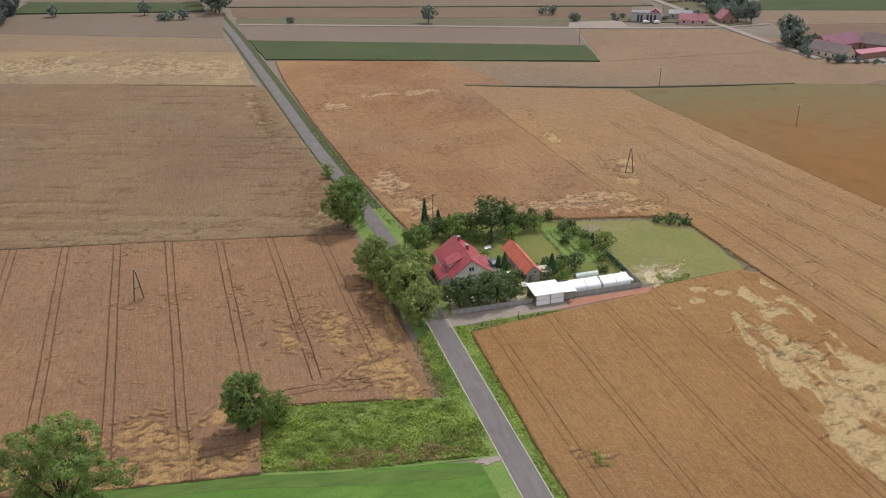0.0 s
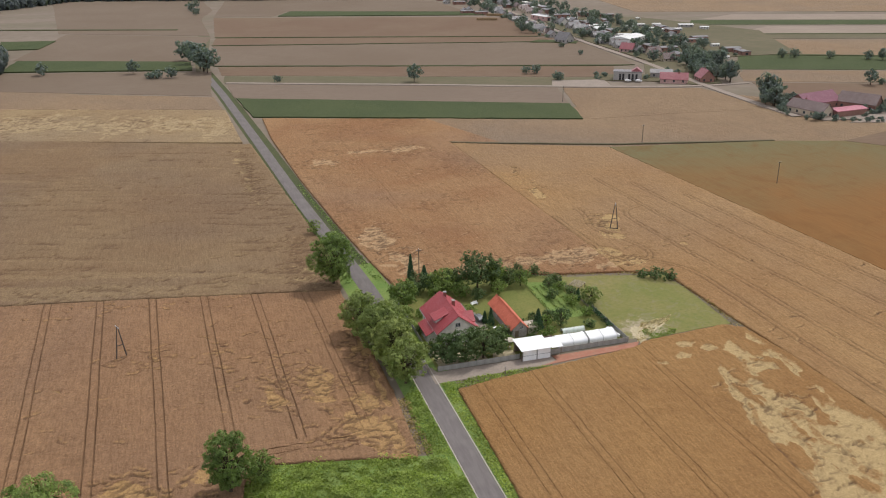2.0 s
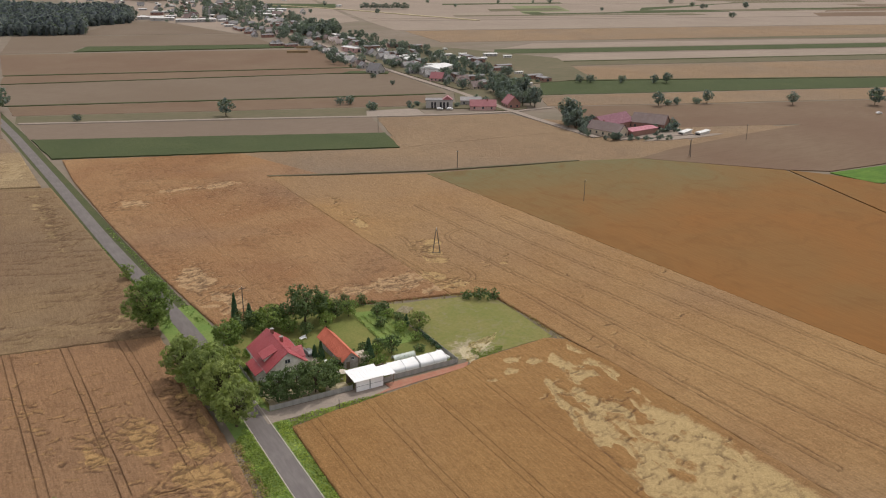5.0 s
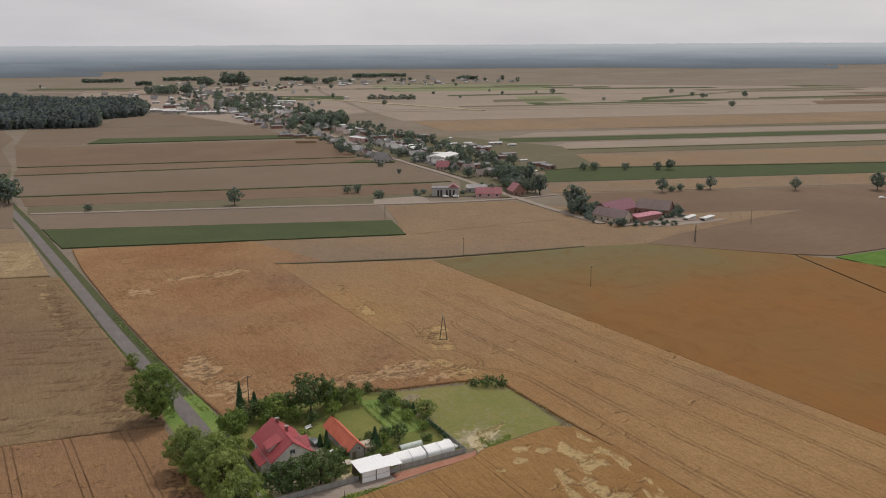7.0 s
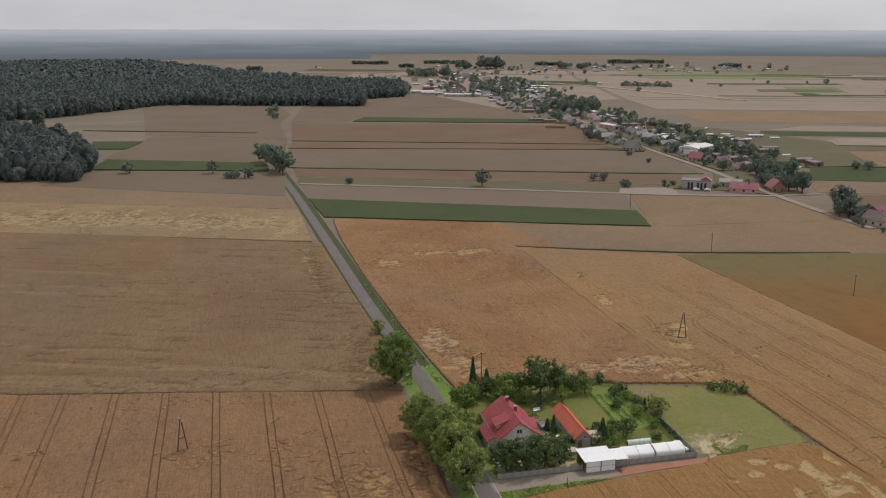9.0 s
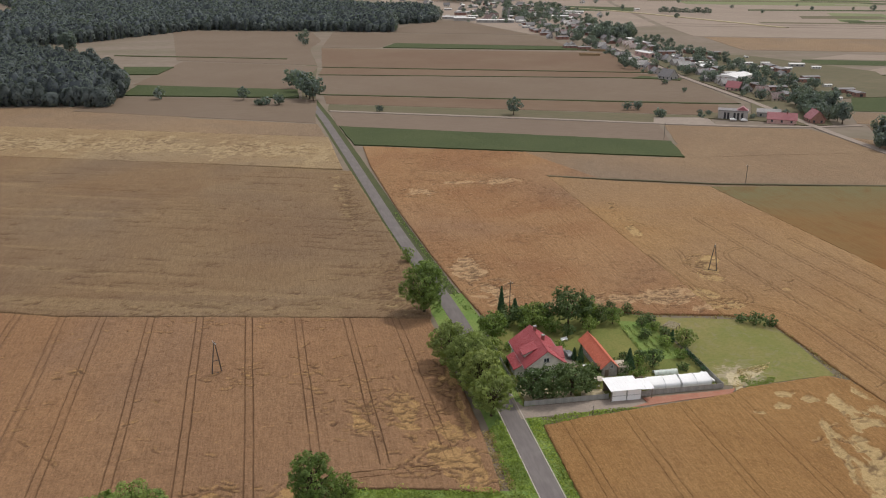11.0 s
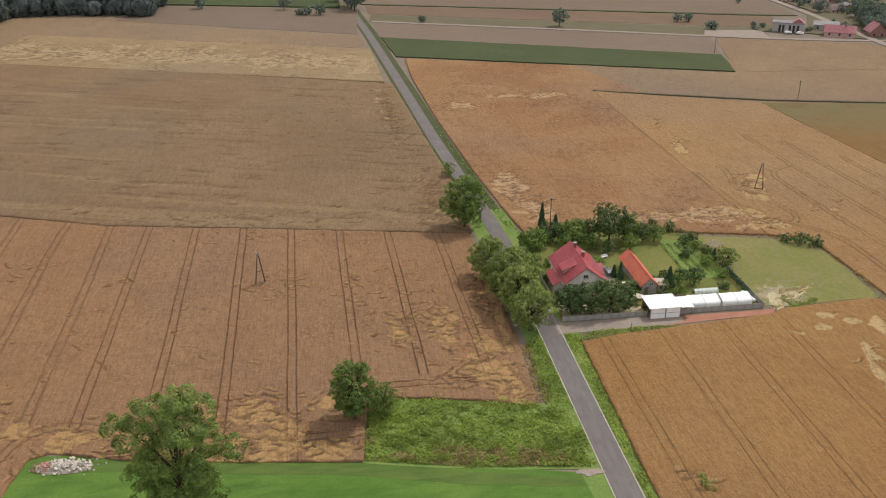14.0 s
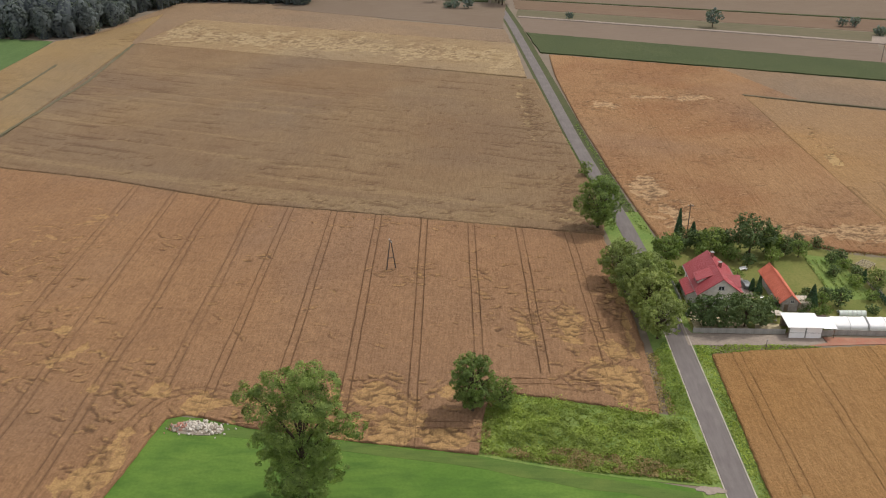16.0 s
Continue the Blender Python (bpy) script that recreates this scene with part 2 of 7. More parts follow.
M_ASPHALT = earthy("asphalt", (0.166, 0.147, 0.142), (0.195, 0.176, 0.166), (0.142, 0.123, 0.119), 0.15, 1.2, 0, (1, 0.15, 1), 0.15, 0.02, 0.2)
M_KERB = plain("concrete_edge", (0.42, 0.38, 0.33), 0.9)
M_GRAVEL = earthy("gravel_drive", (0.30, 0.25, 0.21), (0.36, 0.30, 0.25), (0.24, 0.20, 0.165), 0.2, 1.5)
M_BRICKDUST = earthy("brick_rubble_track", (0.38, 0.155, 0.105), (0.43, 0.23, 0.16), (0.30, 0.20, 0.14), 0.35, 1.6)
M_SANDY = earthy("bare_sand", (0.50, 0.42, 0.28), (0.56, 0.47, 0.33), (0.30, 0.27, 0.12), 0.3, 1.3)
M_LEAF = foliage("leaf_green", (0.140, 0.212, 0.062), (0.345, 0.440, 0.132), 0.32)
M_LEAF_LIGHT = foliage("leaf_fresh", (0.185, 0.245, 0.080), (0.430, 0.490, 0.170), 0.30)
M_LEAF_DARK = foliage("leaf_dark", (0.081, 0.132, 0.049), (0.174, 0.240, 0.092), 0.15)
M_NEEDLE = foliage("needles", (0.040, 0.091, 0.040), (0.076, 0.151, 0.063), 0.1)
# Far trees and wood canopy: blue-grey haze is mixed into the base colour.
M_FARLEAF = foliage("leaf_far_hazed", (0.148, 0.187, 0.192), (0.244, 0.294, 0.283), 0.3, 0.05)
M_WOOD = earthy("wood_canopy_hazed", (0.095, 0.112, 0.119), (0.106, 0.125, 0.130), (0.084, 0.099, 0.106), 0.02, 0.25, 0, (1, 1, 1), 0.3, 0.5, 0.3)
M_WEED = foliage("weed_green", (0.270, 0.347, 0.077), (0.396, 0.477, 0.113), 0.3, 0.15)
# Wood leaves, lightened and blued in colour for the haze before them.
M_WOODLEAF = foliage("wood_leaf_hazed", (0.139, 0.167, 0.185), (0.162, 0.197, 0.208), 0.32, 0.03)
M_BARK = plain("bark", (0.10, 0.075, 0.055), 0.95, 0, 0.25, 1.5, 0.1)
M_DISTANCE = hazy("distant_woods_haze_glow", ((0.0, (0.127, 0.138, 0.149)), (0.20, (0.140, 0.158, 0.178)), (0.42, (0.205, 0.229, 0.255)), (0.66, (0.324, 0.351, 0.378)), (1.0, (0.464, 0.481, 0.497))))
# Stubble kept pale and greyish, its colour carrying the haze of the far plain.
M_STUBBLE = earthy("hazed_straw_stubble", (0.286, 0.231, 0.185), (0.335, 0.271, 0.220), (0.239, 0.187, 0.146), 0.01, 0.4, -18, (0.15, 1, 1))
M_FRESH = earthy("young_green_crop", (0.184, 0.207, 0.106), (0.230, 0.244, 0.129), (0.156, 0.175, 0.087), 0.01, 0.4, -18, (0.15, 1, 1))
# ---------------------------------------------------------------- building tools
C18, S18 = math.cos(radians(18)), math.sin(radians(18))


def far(p, q):
    """From the strip-field axes (p along the strips, q across them) to x, y."""
    return (p * C18 + q * S18, -p * S18 + q * C18)


def smooth(a, b, v):
    u = np.clip((v - a) / (b - a), 0, 1)
    return u * u * (3 - 2 * u)


def grain(x, y, seed=0):
    """Value noise on a unit lattice, 0 to 1."""
    xi, yi = np.floor(x).astype(np.int64), np.floor(y).astype(np.int64)
    u, v = x - xi, y - yi
    u, v = u * u * (3 - 2 * u), v * v * (3 - 2 * v)

    def cell(i, j):
        h = (i * 374761393 + j * 668265263 + seed * 974634777) & 0xFFFFFFFF
        h = ((h ^ (h >> 13)) * 1274126177) & 0xFFFFFFFF
        return ((h ^ (h >> 16)) & 0xFFFF) / 65535.0

    return (cell(xi, yi) * (1 - u) + cell(xi + 1, yi) * u) * (1 - v) + (cell(xi, yi + 1) * (1 - u) + cell(xi + 1, yi + 1) * u) * v


def fbm(x, y, seed=0, octaves=4):
    total, size = 0.0, 0.5
    for k in range(octaves):
        total = total + grain(x * 2 ** k + 17.3 * k, y * 2 ** k - 9.1 * k, seed + k) * size
        size *= 0.5
    return total / (1 - 0.5 ** octaves)


def inside(poly, x, y):
    hit = np.zeros(x.shape, bool)
    for (ax, ay), (bx, by) in zip(poly, poly[1:] + poly[:1]):
        cross = (ay > y) != (by > y)
        hit ^= cross & (x < (bx - ax) * (y - ay) / ((by - ay) or 1e-9) + ax)
    return hit


def mesh_of(name, verts, faces, material, shade=False):
    me = bpy.data.meshes.new(name)
    me.from_pydata(verts, [], faces)
    me.materials.append(material)
    if shade:
        me.polygons.foreach_set("use_smooth", np.ones(len(me.polygons), bool))
    me.update()
    return me


def quads_mesh(name, verts, quads, material, shade=False):
    """The same for large arrays of four-cornered faces."""
    me = bpy.data.meshes.new(name)
    quads = np.asarray(quads, np.int32)
    me.vertices.add(len(verts))
    me.vertices.foreach_set("co", np.asarray(verts, np.float32).ravel())
    me.loops.add(quads.size)
    me.loops.foreach_set("vertex_index", quads.ravel())
    me.polygons.add(len(quads))
    me.polygons.foreach_set("loop_start", np.arange(0, quads.size, 4, dtype=np.int32))
    if shade:
        me.polygons.foreach_set("use_smooth", np.ones(len(quads), bool))
    me.materials.append(material)
    me.update(calc_edges=True)
    me.validate()
    return me


def thing(name, label, category, x=0, y=0, z=0, turn=0, group="", kind=""):
    ob = new(name)
    ob.matrix_basis = pose(x, y, z, 0, 0, turn)
    return tagged(ob, label, category, group, kind)


def part(name, bm, material, parent, label=""):
    """One bmesh (or mesh) as one mesh object under a thing or part."""
    if isinstance(bm, bmesh.types.BMesh):
        me = bpy.data.meshes.new(name)
        bmesh.ops.recalc_face_normals(bm, faces=bm.faces[:])
        bm.to_mesh(me)
        bm.free()
        me.materials.append(material)
    else:
        me = bm
    ob = new(name, me)
    ob.parent = parent
    return tagged(ob, label)


def solid(boxes=(), prisms=(), bevel=0.0):
    """A bmesh of boxes (x0, x1, y0, y1, z0, z1) and prisms (points, push)."""
    bm = bmesh.new()
    for x0, x1, y0, y1, z0, z1 in boxes:
        v = [bm.verts.new(p) for p in ((x0, y0, z0), (x1, y0, z0), (x1, y1, z0), (x0, y1, z0), (x0, y0, z1), (x1, y0, z1), (x1, y1, z1), (x0, y1, z1))]
        for f in ((0, 3, 2, 1), (4, 5, 6, 7), (0, 1, 5, 4), (1, 2, 6, 5), (2, 3, 7, 6), (3, 0, 4, 7)):
            bm.faces.new([v[i] for i in f])
    for points, push in prisms:
        a = [bm.verts.new(p) for p in points]
        b = [bm.verts.new(Vector(p) + Vector(push)) for p in points]
        bm.faces.new(a)
        bm.faces.new(b[::-1])
        for i in range(len(a)):
            j = (i + 1) % len(a)
            bm.faces.new((a[i], b[i], b[j], a[j]))
    if bevel:
        bmesh.ops.recalc_face_normals(bm, faces=bm.faces[:])
        bmesh.ops.bevel(bm, geom=bm.edges[:], offset=bevel, segments=1, affect="EDGES")
    return bm


def tube(bm, points, radii, sides=7):
    """A tapered tube through points, added to bm."""
    rings = []
    for i, (p, r) in enumerate(zip(points, radii)):
        p = Vector(p)
        along = (Vector(points[min(i + 1, len(points) - 1)]) - Vector(points[max(i - 1, 0)])).normalized()
        side = along.cross(Vector((0.3, 0.9, 0.2))).normalized()
        up = along.cross(side)
        rings.append([bm.verts.new(p + r * (math.cos(a) * side + math.sin(a) * up)) for a in (2 * math.pi * k / sides for k in range(sides))])
    for a, b in zip(rings, rings[1:]):
        for k in range(sides):
            bm.faces.new((a[k], a[(k + 1) % sides], b[(k + 1) % sides], b[k]))
    bm.faces.new(rings[-1])
    bm.faces.new(rings[0][::-1])
    return bm


def ribbon(points, offsets, z, lift=None):
    """Verts and faces of a strip along points; offsets to its sides, a height for each."""
    verts, faces, m = [], [], len(offsets)
    for i, (x, y) in enumerate(points):
        ax, ay = points[max(i - 1, 0)]
        bx, by = points[min(i + 1, len(points) - 1)]
        d = math.hypot(bx - ax, by - ay)
        nx, ny = (by - ay) / d, -(bx - ax) / d
        verts += [(x + nx * o, y + ny * o, z[k]) for k, o in enumerate(offsets)]
    for i in range(len(points) - 1):
        for k in range(m - 1):
            faces.append((i * m + k, i * m + k + 1, (i + 1) * m + k + 1, (i + 1) * m + k))
    return verts, faces


def dense(points, step):
    """Points along a polyline at about that step, rounded off at the bends."""
    pts = []
    for (ax, ay), (bx, by) in zip(points, points[1:]):
        n = max(1, round(math.hypot(bx - ax, by - ay) / step))
        pts += [(ax + (bx - ax) * k / n, ay + (by - ay) * k / n) for k in range(n)]
    pts.append(points[-1])
    for _ in range(6):
        pts = [pts[0]] + [((a[0] + 2 * b[0] + c[0]) / 4, (a[1] + 2 * b[1] + c[1]) / 4) for a, b, c in zip(pts, pts[1:], pts[2:])] + [pts[-1]]
    return pts


def slab(name, corners, material, top, label, category="field", kind="stuff", jitter=0.0):
    """A crop, lawn or yard: an outline raised by top, with its sides."""
    rough = []
    for (ax, ay), (bx, by) in zip(corners, corners[1:] + corners[:1]):
        n = max(1, min(40, int(math.hypot(bx - ax, by - ay) / 6))) if jitter else 1
        rough += [(ax + (bx - ax) * k / n + random.uniform(-jitter, jitter), ay + (by - ay) * k / n + random.uniform(-jitter, jitter)) for k in range(n)]
    m = len(rough)
    verts = [(x, y, top) for x, y in rough] + [(x, y, -0.3) for x, y in rough]
    faces = [tuple(range(m))] + [(i, i + m, (i + 1) % m + m, (i + 1) % m) for i in range(m)]
    bm = bmesh.new()
    vs = [bm.verts.new(v) for v in verts]
    for f in faces:
        bm.faces.new([vs[i] for i in f])
    bmesh.ops.recalc_face_normals(bm, faces=bm.faces[:])
    bmesh.ops.triangulate(bm, faces=[f for f in bm.faces if len(f.verts) > 4])
    me = bpy.data.meshes.new(name)
    bm.to_mesh(me)
    bm.free()
    me.materials.append(material)
    return tagged(new(name, me), label, category, kind=kind)


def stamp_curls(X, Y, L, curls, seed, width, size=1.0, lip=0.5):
    """Short ragged folds where the wind has pressed the corn: (x, y, rx, ry, count) groups. Returns their painted-in
    shade, adds their pale lips to L.
    """
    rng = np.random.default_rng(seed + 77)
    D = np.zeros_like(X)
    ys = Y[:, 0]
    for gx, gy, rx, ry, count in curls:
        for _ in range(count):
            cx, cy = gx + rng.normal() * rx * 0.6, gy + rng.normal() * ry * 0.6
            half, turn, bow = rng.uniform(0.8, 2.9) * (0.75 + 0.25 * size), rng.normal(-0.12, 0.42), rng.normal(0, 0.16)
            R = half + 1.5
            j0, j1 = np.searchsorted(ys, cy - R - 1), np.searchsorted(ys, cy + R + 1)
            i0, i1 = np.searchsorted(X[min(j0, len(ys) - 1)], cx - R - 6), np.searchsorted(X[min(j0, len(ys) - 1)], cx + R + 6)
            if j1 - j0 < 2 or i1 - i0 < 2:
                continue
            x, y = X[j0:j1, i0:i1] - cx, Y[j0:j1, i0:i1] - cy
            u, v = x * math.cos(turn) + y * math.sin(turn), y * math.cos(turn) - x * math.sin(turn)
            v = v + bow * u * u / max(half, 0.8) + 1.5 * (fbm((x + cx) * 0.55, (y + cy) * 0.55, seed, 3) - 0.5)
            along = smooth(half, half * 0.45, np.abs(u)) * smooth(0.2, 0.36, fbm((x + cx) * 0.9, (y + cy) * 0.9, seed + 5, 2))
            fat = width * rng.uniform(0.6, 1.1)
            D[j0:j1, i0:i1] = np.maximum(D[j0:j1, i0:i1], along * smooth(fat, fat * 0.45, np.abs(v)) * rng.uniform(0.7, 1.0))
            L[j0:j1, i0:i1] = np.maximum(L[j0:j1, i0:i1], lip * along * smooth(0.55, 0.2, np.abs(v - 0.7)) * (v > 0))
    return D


def crop(name, label, poly, step, material, height=0.8, lean=0.0, trams=(), laid=None, ripple=0.2, seed=1, worn=1.0, folds=0.8, ends=None, cross=(), curls=(), combed=0.0, lanes=(), gauge=0.95):
    """A field of corn as a sheet of its own height: wheel tracks are furrows, laid corn lies lower."""
    ends = ends or {}
    xs0, ys0 = [p[0] for p in poly], [p[1] for p in poly]
    mid = sum(ys0) / len(ys0)
    cols = list(np.arange(min(xs0) - 8, max(xs0) + 8, step))
    for c in trams:
        for w in (c - 0.95, c + 0.95):
            cols = [v for v in cols if abs(v - w) > 0.32 + step * 0.3] + [w - 0.30, w - 0.18, w - 0.14, w + 0.14, w + 0.18, w + 0.30]
    cols = np.array(sorted(cols))
    rows = list(np.arange(min(ys0), max(ys0) + step, step))
    for c, _, _ in cross:
        for w in (c - 0.95, c + 0.95):
            rows = [v for v in rows if abs(v - w) > 0.32 + step * 0.3] + [w - 0.30, w - 0.18, w - 0.14, w + 0.14, w + 0.18, w + 0.30]
    rows = np.array(sorted(rows))
    S, Y = np.meshgrid(cols, rows)
    X = S - lean * (Y - mid) + 0.5 * (fbm(S * 0.03, Y * 0.09, seed + 80, 3) - 0.5) * (len(trams) > 0)
    L = laid(X, Y) if laid else np.zeros_like(X)
    T = np.zeros_like(X)
    for c in trams:
        fade = 0.68 + 0.32 * smooth(0.3, 0.5, fbm(X * 0.05, Y * 0.05, seed + 40, 2))
        start = ends.get(c, -1e9)
        for w in (c - 0.95, c + 0.95):
            T = np.maximum(T, (np.abs(S - w) < 0.165) * fade * worn * (Y > start) * smooth(0, 1, Y - start))
    for c, xa, xb in cross:
        for w in (c - 0.95, c + 0.95):
            T = np.maximum(T, (np.abs(Y - w) < 0.16) * worn * 0.8 * (X > xa) * (X < xb))
    for lane in lanes:
        gap = np.full(X.shape, 1e9)
        path = dense(list(lane), 3.0)
        for (ax, ay), (bx, by) in zip(path, path[1:]):
            j0, j1 = np.searchsorted(rows, min(ay, by) - 4), np.searchsorted(rows, max(ay, by) + 4)
            if j1 - j0 > 1:
                x, y, dx, dy = X[j0:j1] - ax, Y[j0:j1] - ay, bx - ax, by - ay
                u = np.clip((x * dx + y * dy) / (dx * dx + dy * dy), 0, 1)
                gap[j0:j1] = np.minimum(gap[j0:j1], np.hypot(x - u * dx, y - u * dy))
        T = np.maximum(T, smooth(0.16 + 0.4 * step, 0.08, np.abs(gap - gauge)) * (0.8 + 0.35 * smooth(0.35, 0.55, fbm(X * 0.1, Y * 0.1, seed + 41, 2))))
    T = T * (1 - 0.6 * L)
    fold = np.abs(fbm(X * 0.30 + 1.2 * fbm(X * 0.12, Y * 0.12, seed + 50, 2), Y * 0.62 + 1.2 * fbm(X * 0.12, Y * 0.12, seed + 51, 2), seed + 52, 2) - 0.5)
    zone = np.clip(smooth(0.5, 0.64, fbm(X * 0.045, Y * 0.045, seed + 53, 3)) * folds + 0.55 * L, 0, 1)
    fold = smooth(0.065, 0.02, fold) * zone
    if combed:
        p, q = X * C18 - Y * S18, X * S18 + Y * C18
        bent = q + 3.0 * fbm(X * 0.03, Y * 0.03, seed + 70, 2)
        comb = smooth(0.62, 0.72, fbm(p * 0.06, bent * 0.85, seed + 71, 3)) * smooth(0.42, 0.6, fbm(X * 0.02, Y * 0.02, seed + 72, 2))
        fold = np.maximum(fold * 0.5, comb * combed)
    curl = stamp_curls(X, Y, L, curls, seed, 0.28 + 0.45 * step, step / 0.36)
    Z = height + ripple * (fbm(X * 0.9, Y * 0.9, seed, 3) - 0.5) * 2 + 0.12 * (fbm(X * 0.08, Y * 0.08, seed + 9, 3) - 0.5)
    swirl = fbm(X * 0.45 + 2.0 * fbm(X * 0.2, Y * 0.2, seed + 5, 2), Y * 0.45 + 2.0 * fbm(X * 0.2, Y * 0.2, seed + 6, 2), seed + 3, 3)
    Z = Z * (1 - L) + L * height * (0.2 + 0.75 * np.abs(swirl - 0.5) * 2.2)
    Z = Z * (1 - 0.35 * T) - 0.5 * height * fold * (1 - 0.6 * L)
    Z = np.maximum(Z * (1 - 0.8 * curl), 0.05)
    # Folds and curls share the track mask, which paints their shade dark.
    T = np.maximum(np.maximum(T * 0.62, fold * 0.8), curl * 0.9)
    jx, jy = (fbm(X * 0.7, Y * 0.7, seed + 21, 2) - 0.5) * step * 0.8, (fbm(X * 0.7, Y * 0.7, seed + 22, 2) - 0.5) * step * 0.8
    keep = inside(poly, (X[:-1, :-1] + X[1:, 1:]) / 2 + jx[:-1, :-1], (Y[:-1, :-1] + Y[1:, 1:]) / 2)
    n = X.shape[1]
    idx = np.arange(X.size).reshape(X.shape)
    F = np.stack([idx[:-1, :-1], idx[:-1, 1:], idx[1:, 1:], idx[1:, :-1]], -1)[keep]
    verts = np.stack([X, Y + jy * (T < 0.3), Z], -1).reshape(-1, 3)
    # the sides of the crop
    E = np.concatenate([F[:, [0, 1]], F[:, [1, 2]], F[:, [2, 3]], F[:, [3, 0]]])
    key = np.sort(E, 1)
    key = key[:, 0] * X.size + key[:, 1]
    _, first, count = np.unique(key, return_index=True, return_counts=True)
    E = E[first[count == 1]]
    rim = np.unique(E)
    best, spot = np.full(len(rim), 1e9), verts[rim, :2].copy()
    for a, c in zip(poly, poly[1:] + poly[:1]):
        a, d = np.array(a), np.array(c) - np.array(a)
        u = np.clip(((verts[rim, :2] - a) @ d) / (d @ d), 0, 1)
        p = a + u[:, None] * d
        gap = np.hypot(*(verts[rim, :2] - p).T)
        spot[gap < best], best = p[gap < best], np.minimum(best, gap)
    close = best < step * 1.3
    verts[rim[close], :2] = spot[close] + 0.35 * np.stack([fbm(spot[close, 0] * 0.6, spot[close, 1] * 0.6, seed + 60 + k, 2) - 0.5 for k in range(2)], 1)
    verts[rim, 2] *= 0.85
    foot = verts.copy()
    foot[:, 2] = -0.2
    F = np.concatenate([F, np.stack([E[:, 1], E[:, 0], E[:, 0] + X.size, E[:, 1] + X.size], -1)])
    allv = np.concatenate([verts, foot])
    used = np.zeros(len(allv), bool)
    used[F.ravel()] = True
    new_index = np.cumsum(used) - 1
    me = quads_mesh(name, allv[used], new_index[F], material, True)
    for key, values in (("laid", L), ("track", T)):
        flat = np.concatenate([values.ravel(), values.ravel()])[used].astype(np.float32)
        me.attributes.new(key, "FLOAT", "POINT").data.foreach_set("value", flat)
    return tagged(new(name, me), label, "wheat field", kind="stuff")


def patches(spots, seed, scale=0.34, edge=(0.42, 0.54), scatter=0.0, along=0.7, most=0.95, force=0.62):
    """Where corn is laid: soft spots (x, y, rx, ry) broken into swathes and tufts, and scattered small ones."""
    def laid(X, Y):
        B = np.zeros_like(X)
        for x, y, rx, ry, *weak in spots:
            B = np.maximum(B, (weak[0] if weak else 1.0) * np.exp(-(((X - x) / rx) ** 2 + ((Y - y) / ry) ** 2) ** 1.2))
        wx, wy = X + 7 * (fbm(X * 0.12, Y * 0.12, seed + 2, 2) - 0.5), Y + 7 * (fbm(X * 0.12, Y * 0.12, seed + 3, 2) - 0.5)
        N = fbm(wx * scale, wy * scale * along, seed, 4)
        A = smooth(edge[0], edge[1], B * force + (N - 0.5) * 1.25) * most
        tuft = fbm(wx * 0.6, wy * 0.42, seed + 12, 3)
        A = A * (1 - 0.55 * smooth(0.56, 0.68, tuft))
        if scatter:
            Q = fbm(wx * 0.35, wy * 0.55, seed + 7, 3) * 0.6 + fbm(X * 0.035, Y * 0.035, seed + 8, 2) * 0.4
            A = np.maximum(A, 0.55 * smooth(scatter, scatter + 0.07, Q))
        return A
    return laid
# ---------------------------------------------------------------- the land
def build_ground():
    """One sheet to the horizon; far away it swells into low wooded hills."""
    radii = [0, 30, 60, 120, 240, 480, 800, 1200, 1700, 2200, 2700, 3100, 3500, 3900, 4300, 4700, 4950]
    sides = 120
    verts, faces = [(0, 0, 0)], []
    for r in radii[1:]:
        for k in range(sides):
            a = 2 * math.pi * k / sides
            z = 0.0 if r < 2600 else 74.0 * ((r - 2600) / 2350) ** 1.25 + 4.0 * noise.noise((math.cos(a) * 5, math.sin(a) * 5, r * 0.001)) * (r - 2600) / 2350
            verts.append((math.cos(a) * r, math.sin(a) * r, z))
    for k in range(sides):
        faces.append((0, 1 + k, 1 + (k + 1) % sides))
    for i in range(len(radii) - 2):
        for k in range(sides):
            a, b = 1 + i * sides + k, 1 + i * sides + (k + 1) % sides
            faces.append((a, a + sides, b + sides, b))
    tagged(new("ground", mesh_of("ground", verts, faces, M_GROUND, True)), "wide tan farmland plain reaching the horizon", "ground", kind="structure")


build_ground()

ROAD = [(46.35, 40), (46.35, 120), (46.35, 170), (46.2, 196), (44.6, 228), (41.0, 271.6), (37.6, 314.4), (34.3, 367.8), (30.8, 422.7), (26.8, 481.2), (23.0, 536.3), (18.6, 586), (15.5, 622)]
ROAD_LINE = dense(ROAD, 4)
v, f = ribbon([p for p in ROAD_LINE if p[1] < 240], (-6.5, 6.5), (0.035, 0.035))
tagged(new("verge", mesh_of("verge", v, f, M_VERGE)), "green grass verge along the country road", "verge", kind="structure")
v, f = ribbon([p for p in ROAD_LINE if p[1] > 233], (-3.9, 5.4), (0.03, 0.03))
tagged(new("verge", mesh_of("verge", v, f, M_FARVERGE)), "dull green grass verge of the straight road", "verge", kind="structure")
v, f = ribbon(ROAD_LINE, (-2.35, -2.3, -1.0, 0, 1.0, 2.3, 2.35), (0.02, 0.09, 0.115, 0.125, 0.115, 0.09, 0.02))
tagged(new("road", mesh_of("road", v, f, M_ASPHALT, False)), "narrow worn grey asphalt country road", "road", kind="structure")
